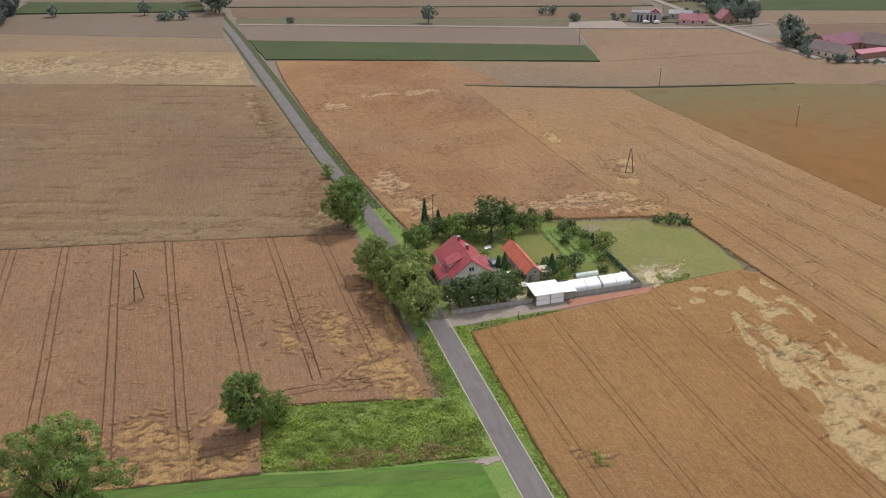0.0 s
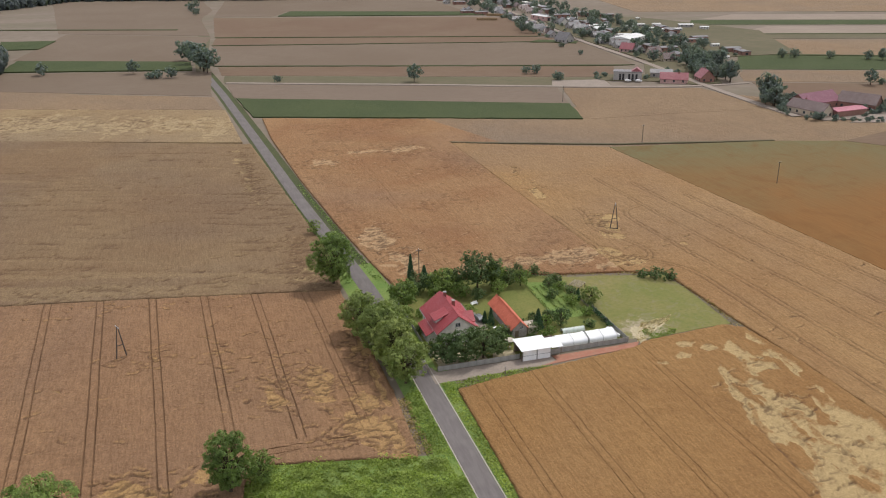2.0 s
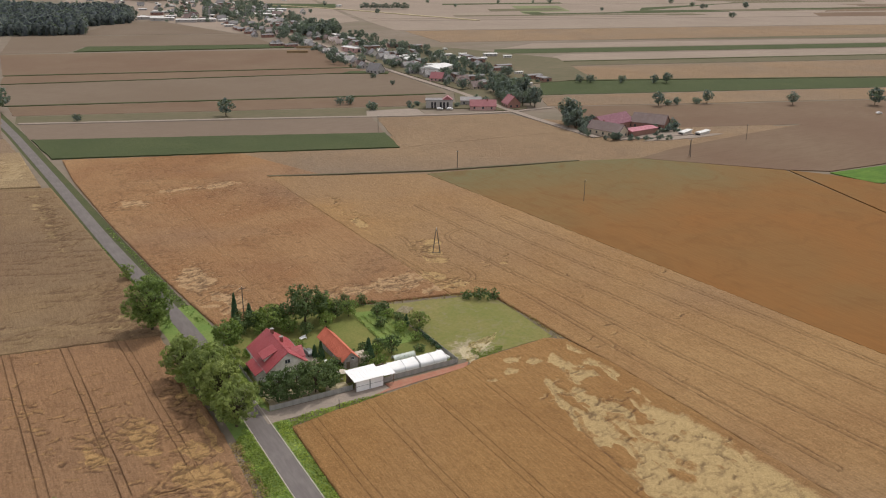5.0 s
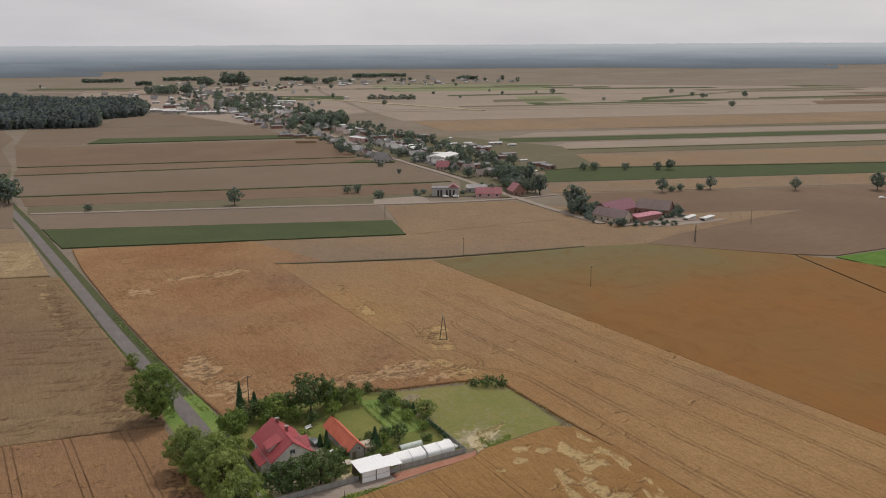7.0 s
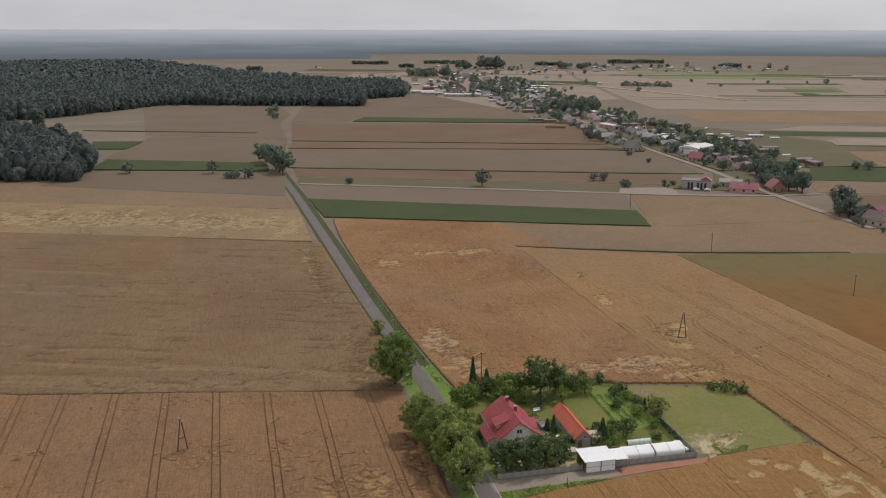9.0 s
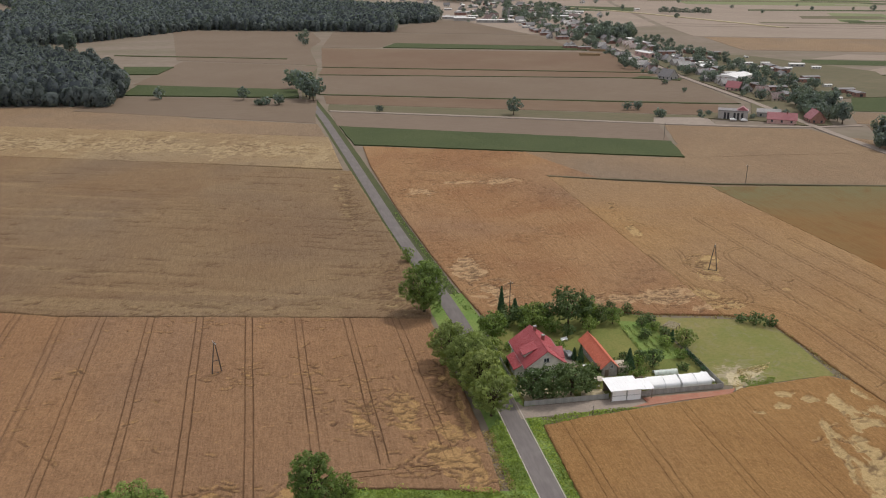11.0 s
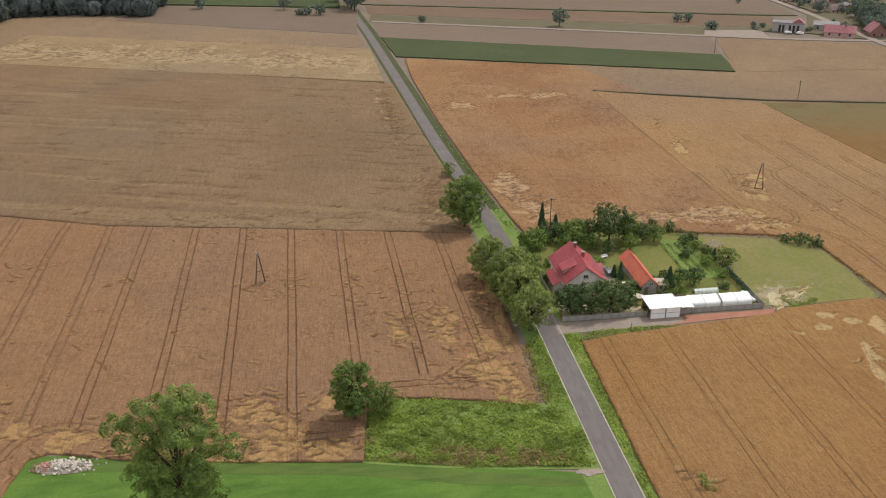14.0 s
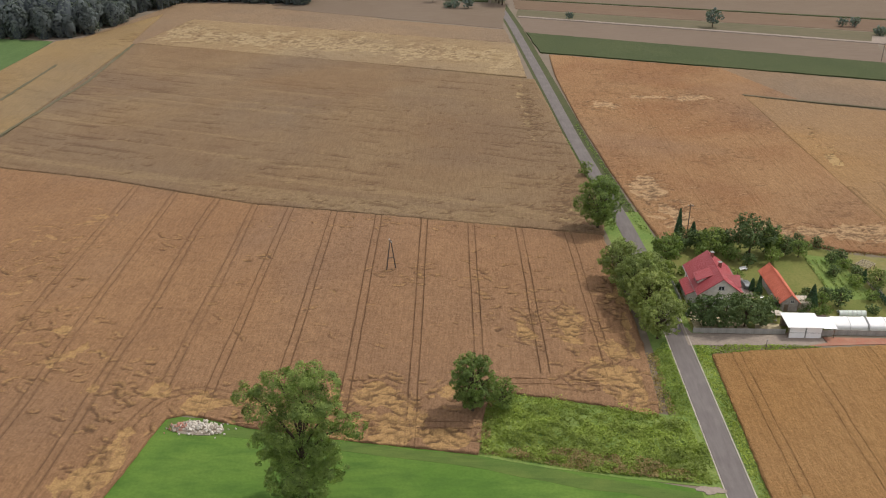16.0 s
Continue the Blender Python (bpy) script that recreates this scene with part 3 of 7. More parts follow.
for side in (-1, 1):
    lo, hi = sorted((side * 2.37, side * 2.62))
    v, f = ribbon([p for p in ROAD_LINE if p[1] < 205], (lo, lo + 0.01, hi - 0.01, hi), (0.0, 0.11, 0.11, 0.0))
    tagged(new("road_edge", mesh_of("road_edge", v, f, M_KERB)), "pale concrete edging strip of the road", "road edge", kind="structure")
TRACK_LINE = dense([(15.5, 624), (17, 700), (25, 813), (22, 967), (30, 1062), (30, 1190)], 15)
v, f = ribbon(TRACK_LINE, (-5, -1.6, 1.6, 5), (0.05, 0.07, 0.07, 0.05))
tagged(new("farm_track", mesh_of("farm_track", v, f, M_OLIVE)), "grassy dirt track beyond the end of asphalt", "track", kind="structure")

# -- fields beside the camera's ground
WEST_TRAMS = [29.0 - 13.75 * k for k in range(7)]
WEST_LANES = [[(-46.6, 139.5), (-50.3, 142.3), (-56.7, 143.1), (-62.0, 141.6), (-63.6, 136.4), (-65.6, 128.1), (-67.7, 119.4), (-69.1, 110.6), (-71, 92), (-74, 70)],
              [(-67.7, 244.0), (-65.0, 199.5), (-63.6, 160.2), (-62.8, 142.9)], [(-80.6, 246), (-80.2, 223.4), (-77.4, 180.5), (-76.8, 145.1), (-75.7, 130.0), (-75.5, 110.4), (-78, 80)],
              [(-95.5, 252), (-92.2, 190.0), (-90.4, 156.2), (-88.8, 133.1), (-88.5, 90)], [(-110, 257), (-106, 190), (-103, 140), (-102, 90)]]
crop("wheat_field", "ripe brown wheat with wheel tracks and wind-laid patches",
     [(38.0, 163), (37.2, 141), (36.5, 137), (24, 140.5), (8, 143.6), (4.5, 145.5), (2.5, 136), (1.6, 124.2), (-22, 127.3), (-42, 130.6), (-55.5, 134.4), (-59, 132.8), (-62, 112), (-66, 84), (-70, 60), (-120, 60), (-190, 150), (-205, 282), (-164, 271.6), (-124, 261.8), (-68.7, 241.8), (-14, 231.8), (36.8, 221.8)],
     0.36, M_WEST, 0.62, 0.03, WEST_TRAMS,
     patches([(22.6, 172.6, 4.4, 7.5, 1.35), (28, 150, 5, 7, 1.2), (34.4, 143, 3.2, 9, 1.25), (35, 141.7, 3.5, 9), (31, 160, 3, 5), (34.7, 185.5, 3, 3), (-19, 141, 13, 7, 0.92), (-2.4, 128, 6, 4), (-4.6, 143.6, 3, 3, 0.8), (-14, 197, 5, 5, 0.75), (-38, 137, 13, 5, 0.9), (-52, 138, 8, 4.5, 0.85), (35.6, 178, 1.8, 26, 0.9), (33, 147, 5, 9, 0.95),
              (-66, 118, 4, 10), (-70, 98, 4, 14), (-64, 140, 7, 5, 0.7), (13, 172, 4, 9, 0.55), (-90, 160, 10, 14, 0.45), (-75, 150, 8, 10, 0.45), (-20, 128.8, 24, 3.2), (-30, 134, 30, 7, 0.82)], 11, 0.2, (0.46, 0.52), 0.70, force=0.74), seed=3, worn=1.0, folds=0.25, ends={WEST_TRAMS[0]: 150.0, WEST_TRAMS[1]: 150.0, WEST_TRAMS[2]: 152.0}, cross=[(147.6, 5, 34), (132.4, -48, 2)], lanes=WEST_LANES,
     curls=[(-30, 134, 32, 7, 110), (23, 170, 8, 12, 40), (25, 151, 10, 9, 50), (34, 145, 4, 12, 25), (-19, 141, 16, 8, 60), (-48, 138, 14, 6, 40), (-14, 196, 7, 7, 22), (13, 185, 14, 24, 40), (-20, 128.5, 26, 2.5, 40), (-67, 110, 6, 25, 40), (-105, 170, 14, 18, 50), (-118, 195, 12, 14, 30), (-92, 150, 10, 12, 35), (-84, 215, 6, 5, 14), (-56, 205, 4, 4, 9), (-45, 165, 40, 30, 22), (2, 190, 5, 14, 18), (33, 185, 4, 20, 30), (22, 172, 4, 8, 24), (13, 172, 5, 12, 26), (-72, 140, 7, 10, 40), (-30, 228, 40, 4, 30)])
def storm(X, Y):
    """The storm-laid east of the field: swathes along the rows, ending at an old headland."""
    west = np.interp(Y, [60, 101, 128, 150, 160, 165], [103.5, 104, 107, 113.5, 122, 128])
    part_of = smooth(-0.4, 0.8, X - west + 2.2 * (fbm(X * 0.4, Y * 0.4, 92, 2) - 0.5)) * smooth(134.5, 130, X + 3 * (fbm(X * 0.2, Y * 0.2, 93, 2) - 0.5))
    wx, wy = X + 6 * (fbm(X * 0.11, Y * 0.11, 94, 2) - 0.5), Y + 9 * (fbm(X * 0.11, Y * 0.11, 95, 2) - 0.5)
    swathe = fbm(wx * 0.22, wy * 0.095, 96, 4)
    lean_south = smooth(168, 105, Y) * 0.17
    A = smooth(0.43, 0.54, swathe + lean_south + 0.16 * (fbm(wx * 0.9, wy * 0.45, 99, 3) - 0.5)) * part_of * 0.95
    A = A * (1 - 0.6 * smooth(0.58, 0.70, fbm(wx * 0.5, wy * 0.2, 97, 3)))
    for x, y, r in ((109, 158, 2.2), (103, 156, 1.6), (113, 163, 2.5), (118, 160, 2.0)):
        A = np.maximum(A, 0.8 * smooth(0.5, 0.62, np.exp(-((X - x) / (r * 1.6)) ** 2 - ((Y - y) / r) ** 2) * 0.7 + 0.6 * (fbm(X * 0.5, Y * 0.5, 98, 3) - 0.35)))
    return A


crop("wheat_field", "golden wheat field with large pale storm-laid swathes",
     [(52.2, 159.4), (62, 161.3), (72.7, 162.4), (100.6, 165.6), (104, 167.6), (112, 168.4), (128, 169.8), (132.8, 166.5), (134.5, 150), (135.2, 122.8), (135.7, 60), (51, 60), (51.2, 117.6)],
     0.5, M_EAST, 0.6, 0.0, [57.5, 72.0, 86.5, 101.0],
     storm, seed=13, worn=0.45, folds=0.12, lanes=[[(104.6, 60), (104.4, 101), (107.3, 128), (113.5, 148)]], gauge=0.0,
     curls=[(118, 140, 10, 16, 22), (116, 112, 12, 20, 16), (118, 85, 13, 16, 10), (60.6, 110.7, 3, 5, 8)])
NORTH_SPOTS = patches([(115, 225, 18, 7), (98, 227, 9, 5), (86, 227.8, 9, 5), (56, 263.6, 6, 15), (61, 238, 7, 12), (125, 216, 8, 5), (75, 226, 6, 4), (54, 359, 10, 6), (94.8, 371, 14, 6), (75, 372, 10, 4), (140.4, 254.6, 4, 4), (128, 290, 3, 7), (150, 225, 3, 2), (136, 246, 3, 7), (132, 238, 5, 4)], 31, 0.23, (0.40, 0.52), force=0.7)
crop("wheat_field", "reddish wheat field behind the farmstead hedge",
     [(53.0, 216), (56, 220.4), (91.5, 218.6), (98, 214.8), (121.3, 209.6), (120.7, 240), (119.8, 300), (118.9, 374.5), far(22, 392.5), far(-16, 444.5), far(-104, 446.5), (38.5, 410), (42.0, 335), (46.5, 275), (50.5, 235)],
     0.55, M_NORTH, 0.6, 0.0, [71, 88, 105], NORTH_SPOTS, seed=17, worn=0.25, folds=0.5,
     curls=[(57, 260, 7, 22, 80), (60, 240, 8, 14, 50), (88, 227, 14, 5, 70), (112, 224, 8, 7, 60), (54, 358, 12, 8, 50), (92, 371, 20, 9, 80), (72, 345, 20, 30, 50), (80, 300, 25, 40, 30), (112, 350, 6, 20, 20)])
crop("wheat_field", "tawny wheat field with long wheel tracks",
     [(121.35, 209.6), (126, 207.8), (132.4, 207.0), (132.9, 187), (133.6, 168), (134.6, 150), (135.3, 122.8), (135.8, 60), (203, 60), (200, 123), (186, 345), (118.95, 374.5), (119.85, 300), (120.75, 240)],
     0.42, M_TAWNY, 0.6, 0.0, [], NORTH_SPOTS, seed=19, worn=0.7, folds=0.15, gauge=0.85,
     lanes=[[(132.9, 266.1), (133.5, 259.7), (129.0, 252.3), (128.4, 245.8), (130.5, 240.4), (134.9, 236.0), (135.7, 228.7), (137.5, 222.7), (136.8, 217.4), (133.6, 214.7), (128.8, 215.6), (124.2, 218.5), (123.0, 223.1), (122.4, 237.0), (121.6, 261.9)],
            [(157.1, 264.2), (153.1, 263.5), (149.5, 262.6), (147.0, 258.8), (146.2, 253.2), (148.1, 221.4), (151.0, 191.1), (151.6, 164.5), (153.1, 141.6), (155.3, 122.0), (160, 70)],
            [(133.8, 213.7), (140.4, 208.4), (141.8, 202.2), (141.4, 159), (142, 135), (144, 90)], [(157, 300), (159, 240), (162.2, 197.7), (164.7, 179.8), (166.2, 154.7), (167.5, 134.7), (168, 90)],
            [(168, 290), (171, 240), (174.0, 204.8), (177.0, 181.5), (178.6, 158.3), (180.2, 132.0), (182, 90)], [(180, 270), (184, 220), (187.1, 196.5), (190.0, 172.3), (192.7, 141.9), (195, 90)]],
     curls=[(127, 220, 7, 8, 30), (134, 252, 4, 8, 40), (128, 300, 3, 12, 14), (130.5, 324, 1.5, 6, 12), (160, 180, 22, 60, 16), (150, 225, 8, 6, 8)])


def streaky(X, Y):
    """Thin lines laid across the field, and a row of hollows beside the road."""
    p, q = X * C18 - Y * S18, X * S18 + Y * C18
    a = fbm(p * 0.012 + 0.6 * fbm(X * 0.03, Y * 0.03, 71, 2), q * 0.32, 61, 4) + 0.25 * (fbm(X * 0.015, Y * 0.015, 63, 2) - 0.5)
    lines = smooth(0.60, 0.68, a) * 0.37
    row = np.exp(-((X - 22 + 0.04 * (Y - 330)) / 3.5) ** 2) * smooth(300, 320, Y) * smooth(405, 385, Y)
    corner = np.exp(-((X - 30) / 9) ** 2 - ((Y - 238) / 13) ** 2)
    return np.maximum(lines, smooth(0.5, 0.6, np.maximum(row * 0.5, corner * 0.6) + (fbm(p * 0.12, q * 0.4, 66, 3) - 0.5)))


crop("wheat_field", "smooth brown wheat field with faint wind lines",
     [(37.4, 222.4), (-14, 232.5), (-68.7, 242.4), (-124, 262.4), (-164, 272.3), (-178.5, 276), (-180.6, 303), (-192.6, 478), (-129.4, 460.4), (28.2, 402.2), (31.2, 360), (34.4, 312), (37.6, 271), (39.6, 240)],
     0.9, M_SMOOTH, 0.6, 0.0, [], streaky, 0.1, seed=41, folds=0.5, combed=0.75, curls=[(29, 238, 7, 10, 40), (23, 350, 4, 45, 140), (-40, 240, 90, 8, 110), (-60, 320, 110, 60, 160), (30, 260, 5, 30, 50)])
crop("wheat_field", "pale wheat strip flattened all over by wind",
     [far(-102, 393.5), far(-330, 396), far(-345, 470), far(-129, 467.5)], 1.0, M_PALE, 0.7, 0.0, [],
     patches([far(-320 + 24 * k, 430) + (26, 26) for k in range(9)], 51, 0.2, (0.30, 0.62)), seed=47, curls=[far(-300 + 22 * k, 428) + (16, 28, 30) for k in range(9)])

# -- strips beyond, to both sides of the road
STRIPS = [
    (M_STRIP, 0.5, "tan wheat strip", [(-131, 470), (-347, 472), (-352, 524), (-146, 506)]),
    (M_TAN, 0.45, "pale stubble strip", [(-148, 509), (-320, 527), (-316, 588), (-172, 597)]),
    (M_CORN, 1.3, "dark green strip of maize", [(-186, 600), (-318, 592), (-330, 641), (-198, 636)]),
    (M_TAN, 0.4, "tan stubble field below the wood", [(-200, 641), (-336, 646), (-362, 800), (-222, 782)]),
    (M_TAN, 0.4, "tan stubble field below the wood", [(-226, 790), (-372, 806), (-520, 1125), (-330, 1136), (-285, 1020), (-272, 925)]),
    (M_STRIP, 0.55, "tan wheat strip beside the maize", [(-17, 447.5), (20, 390.5), (70, 384.5), (166, 389), (183, 437), (178, 470), (66, 443)]),
    (M_CORN, 1.0, "dark green maize field", [(-131, 499.5), (64, 484), (67, 445), (-109, 449.5)]),
    (M_STRIP, 0.45, "tan wheat field below the village", [(70, 446), (177, 473), (152, 532), (66, 534), (67, 484)]),
    (M_ASH, 0.4, "pale grey stubble strip", [(-132, 502), (64, 486.5), (63, 536), (-149, 548)]),
    (M_OLIVE, 0.3, "olive fallow strip with lone trees", [(-152, 553), (98, 539), (98, 571), (-158, 578)]),
    (M_RUST, 0.4, "brown stubble strip", [(-160, 580), (105, 573), (112, 616), (-172, 615)]),
    (M_TAN, 0.5, "tan wheat strip", [(-178, 621), (128, 624), (108, 742), (-205, 722)]),
    (M_RUST, 0.4, "brown stubble strip", [(-207, 727), (66, 745), (86, 768), (60, 778), (-215, 772)]),
    (M_RUST, 0.5, "reddish brown wheat strip", [(-218, 779), (92, 785), (56, 940), (-262, 938)]),
    (M_CORN, 1.2, "dull green crop strip", [(-195, 950), (30, 958), (18, 990), (-190, 1000)]),
    (M_TAN, 0.4, "tan stubble beside the far wood", [(-264, 946), (-200, 950), (-195, 1006), (10, 1000), (-30, 1130), (-300, 1135)]),
    (M_TAN, 0.4, "tan stubble beside the far wood", [(-300, 1142), (-40, 1140), (-160, 1370), (-215, 1300), (-230, 1170)]),
    # to the east
    (M_CORN, 0.9, "green crop strip beyond the farm", [(196, 602), (480, 592), (1100, 585), (1150, 628), (512, 640), (216, 668)]),
    (M_STRIP, 0.4, "tan stubble below the green strip", [(186, 556), (300, 548), (1080, 520), (1098, 581), (480, 588), (194, 598)]),
    (M_RUST, 0.4, "brown stubble field", [(190, 552), (182, 482), (235, 470), (1060, 430), (1075, 516), (300, 544)]),
    (M_STRIP, 0.35, "tan stubble field behind the farm", [(240, 466), (246, 432), (330, 415), (1040, 360), (1058, 427)]),
    (M_STRIP, 0.4, "tan stubble strip", [(222, 674), (520, 646), (1160, 634), (1250, 750), (640, 752), (240, 755)]),
    (M_OLIVE, 0.8, "green crop strip", [(240, 762), (640, 758), (1260, 756), (1300, 790), (240, 790)]),
    (M_STUBBLE, 0.4, "pale tan strip", [(250, 796), (1320, 795), (1370, 855), (300, 850)]),
    (M_CORN, 0.8, "dull green crop strip", [(230, 866), (900, 858), (1380, 862), (1400, 890), (240, 905)]),
    (M_STUBBLE, 0.4, "pale stubble strip", [(250, 912), (1420, 898), (1450, 950), (300, 960)]),
    (M_OLIVE, 0.8, "dull green crop strip", [(420, 985), (860, 955), (1400, 960), (1400, 978), (860, 1005)]),
    (M_STRIP, 0.4, "tan stubble strip", [(200, 990), (415, 990), (1500, 1020), (1600, 1130), (180, 1140)]),
    (M_STUBBLE, 0.4, "straw-coloured stubble field", [(170, 1150), (1620, 1140), (1700, 1290), (150, 1310)]),
    (M_FRESH, 0.6, "pale green meadow", [(430, 1430), (520, 1420), (560, 1640), (470, 1650)]),
    (M_CORN, 0.8, "dull green crop patch", [(660, 1480), (900, 1640), (1000, 1700), (700, 1560)]),
    (M_FRESH, 0.6, "pale green meadow", [(260, 1900), (620, 1870), (700, 2150), (240, 2200)]),
    (M_STUBBLE, 0.4, "pale stubble field", [(180, 1400), (420, 1400), (440, 1850), (120, 1760)]),
    # Two broad sheets added over the plain, paled in place of haze.
    (M_STUBBLE, 0.3, "broad far stubble with haze in its pale colour", [(150, 1318), (1720, 1296), (2700, 1500), (2400, 2400), (900, 2650), (100, 2700), (110, 1900)]),
    (M_STUBBLE, 0.3, "stubble round the far village with haze in its pale colour", [(-330, 1380), (-160, 1376), (-38, 1146), (140, 1320), (100, 1900), (90, 2700), (-500, 2700)]),
    (M_CORN, 0.8, "green patch beside the far houses", [(-10, 1640), (130, 1640), (140, 1760), (-20, 1800)]),
    (M_RUST, 0.4, "brown field in the distance", [(900, 1300), (1700, 1260), (2000, 1700), (1000, 1500)]),
    (M_FRESH, 0.5, "pale green meadow", [(1300, 1850), (1900, 1800), (2100, 2100), (1400, 2150)]),
    (M_TAN, 0.4, "straw-coloured field in the distance", [(-980, 2450), (-330, 2050), (-250, 2300), (-900, 2850)]),
]
for corners in ([(-174, 617.4), (112, 617.8), (128, 621.4), (-178, 620.2)], [(-216, 774), (66, 779.4), (90, 782.6), (-218, 777.4)], [(-205, 723.4), (66, 743.6), (66, 745.4), (-206, 725.6)], [(215, 669.6), (520, 641.6), (1155, 629.6), (1160, 632.6), (520, 645), (222, 673)], [(240, 790.6), (1300, 790.6), (1320, 794), (250, 795)]):
    slab("grass_strip", [far(p, q) for p, q in corners], M_FARVERGE, 0.5, "dark grassy strip between two fields", "grass strip", jitter=0.5)
slab("field", [(-146, 833), (-101, 825), (-109, 775), (-138, 780)], M_CORN, 0.8, "dull green crop patch beside the wood")
slab("grass_strip", [(119, 374.6), (191, 347.6), (266, 330.6), (266, 332), (191, 349.2), (119, 376.4)], M_OLIVE, 0.8, "dark grassy strip between wheat and grain", "grass strip", jitter=0.3)
slab("grass_strip", [(-172, 930), (2, 873), (2.6, 878), (-172, 936)], M_FARVERGE, 0.6, "dark grassy strip between two fields", "grass strip", jitter=0.5)
for material, top, label, corners in STRIPS:
    slab("field", [far(p, q) for p, q in corners], material, top * 0.7 if top > 0.9 else 0.06 + top * 0.2, label, jitter=0.5)


def far_patchwork():
    """Small strips of stubble, fallow and green crop on the far plain."""
    rng = random.Random(77)
    kinds = [(M_STUBBLE, "pale stubble strip in the distance"), (M_STUBBLE, "pale stubble strip in the distance"), (M_FRESH, "light green strip in the distance"), (M_TAN, "tan stubble strip in the distance"), (M_RUST, "brown field in the distance"), (M_OLIVE, "dull green strip in the distance"), (M_OLIVE, "dull green strip in the distance"), (M_CORN, "dark green strip in the distance")]
    for k in range(70):
        q = 1330 + 1500 * rng.random() ** 1.2
        p, w, d = rng.uniform(130, 1.25 * q), rng.uniform(120, 520), rng.uniform(18, 70)
        m, label = rng.choice(kinds)
        tilt = rng.uniform(-0.08, 0.08) * w
        slab("field", [far(p, q), far(p + w, q + tilt), far(p + w + rng.uniform(-20, 20), q + d + tilt), far(p + rng.uniform(-20, 20), q + d)], m, 0.25 + 0.02 * (k % 9), label)
    for k in range(16):
        q = 1900 + 900 * rng.random()
        p, w, d = rng.uniform(-650, 60), rng.uniform(100, 380), rng.uniform(15, 60)
        m, label = rng.choice(kinds)
        slab("field", [far(p, q), far(p + w, q), far(p + w, q + d), far(p, q + d)], m, 0.45 + 0.02 * (k % 9), label)


far_patchwork()
slab("field", [(203.2, 60), (200.2, 123), (186.3, 344.6), (266, 331), (297, 320.5), (342, 267.5), (302, 150), (292, 60)], M_ORANGE, 0.5, "orange ripe grain field fading to green")
slab("field", [(343.6, 266.4), (334.4, 240), (302.5, 150), (292.5, 60), (620, 60), (560, 200), (420, 224), (360, 228), (354, 251)], M_ORANGE, 0.5, "orange ripe grain field fading to green")
slab("field", [(176, 352), (186, 345.4), (266, 332), (300, 321), (420, 300), (440, 400), (330, 420), (312, 440), (250, 480), (200, 420)], M_STRIP, 0.09, "tan stubble round the distant farm")
slab("field", [(357, 254), (358, 230), (420, 226), (560, 205), (600, 240), (400, 250)], M_MEADOW, 0.5, "bright green grass field")
slab("field", [(297.4, 321), (343, 268.5), (360, 256), (420, 252), (600, 243), (760, 300), (470, 345), (385, 337), (330, 330)], M_RUST, 0.45, "brown stubble beside the lane")

crop("wheat_field", "tan wheat strip below the wood",
     [(-179.6, 276.3), (-206, 283), (-232, 300), (-236, 407), (-241, 484), (-229, 493.5), (-209, 573), (-197.4, 486), (-193.8, 478), (-181.8, 303)], 1.2, M_OCHRE, 0.6, -0.07, [], None, 0.1, seed=43, worn=0.5, folds=0.2, combed=0.4, curls=[(-200, 480, 10, 30, 30)])
M_FARMEADOW = earthy("far_meadow", (0.088, 0.146, 0.050), (0.112, 0.170, 0.060), (0.066, 0.112, 0.040), 0.03, 0.4)
slab("field", [(-243, 484), (-235, 408), (-300, 396), (-420, 400), (-420, 488), (-277, 491)], M_FARMEADOW, 0.25, "bright green grass field below the wood")
slab("field", [(-236, 488), (-231, 496), (-213, 620), (-180, 622), (-118, 612), (-60, 560), (-120, 470), (-196, 480)], M_STRIP, 0.07, "tan stubble between wood and wheat")
slab("grass_strip", [(-183.0, 300), (-181.6, 300), (-182.4, 390), (-192.0, 476), (-193.6, 476), (-184.0, 390)], M_OLIVE, 0.75, "narrow rank grass strip between two wheat fields", "grass strip", jitter=0.3)
slab("farm_track", [(-214.2, 425), (-212.8, 425), (-207.2, 357), (-208.6, 357)], M_OLIVE, 0.8, "narrow grassy track between fields", "track", kind="structure", jitter=0.3)

# -- grass and yards near by
slab("meadow", [(-60.5, 134.5), (-42, 132.2), (-22, 128.8), (2.5, 125), (20, 120.8), (40.0, 116.5), (40.0, 40), (-78, 40), (-68, 82), (-64.0, 110)], M_MEADOW, 0.06, "bright green mown meadow", "meadow", jitter=0.3)
slab("weedy_patch", [(1.0, 124.0), (2.0, 137.5), (4.2, 146), (8, 144.2), (24, 141), (38, 138), (43.2, 136), (43.2, 116.6), (20, 119.8)], M_VERGE, 0.10, "rank green weeds between road and wheat", "weeds", jitter=0.4)
slab("garden_ground", [(50.4, 170), (100, 170), (100, 213), (91, 218), (56, 220), (51, 212)], M_LAWN, 0.07, "green garden lawn round the farmhouse", "lawn", kind="structure")
slab("paddock", [(100.4, 170.5), (106, 168.8), (131, 170.5), (132.3, 187), (131.6, 206), (125, 206.6), (100.4, 212.5)], M_PADDOCK, 0.08, "dry yellow-green grass paddock beside the garden", "paddock", jitter=0.4)
slab("driveway", [(48.8, 163.6), (60, 163.9), (79, 164.2), (79, 168.9), (50.2, 168.9), (48.8, 172)], M_GRAVEL, 0.09, "grey gravel driveway along the garden wall", "driveway", kind="structure", jitter=0.25)
slab("rubble_track", [(74, 164.0), (101.5, 166.0), (103, 168.6), (79.2, 168.0), (79.2, 165.8)], M_BRICKDUST, 0.12, "red brick rubble track beside the wheat", "track", kind="structure", jitter=0.35)
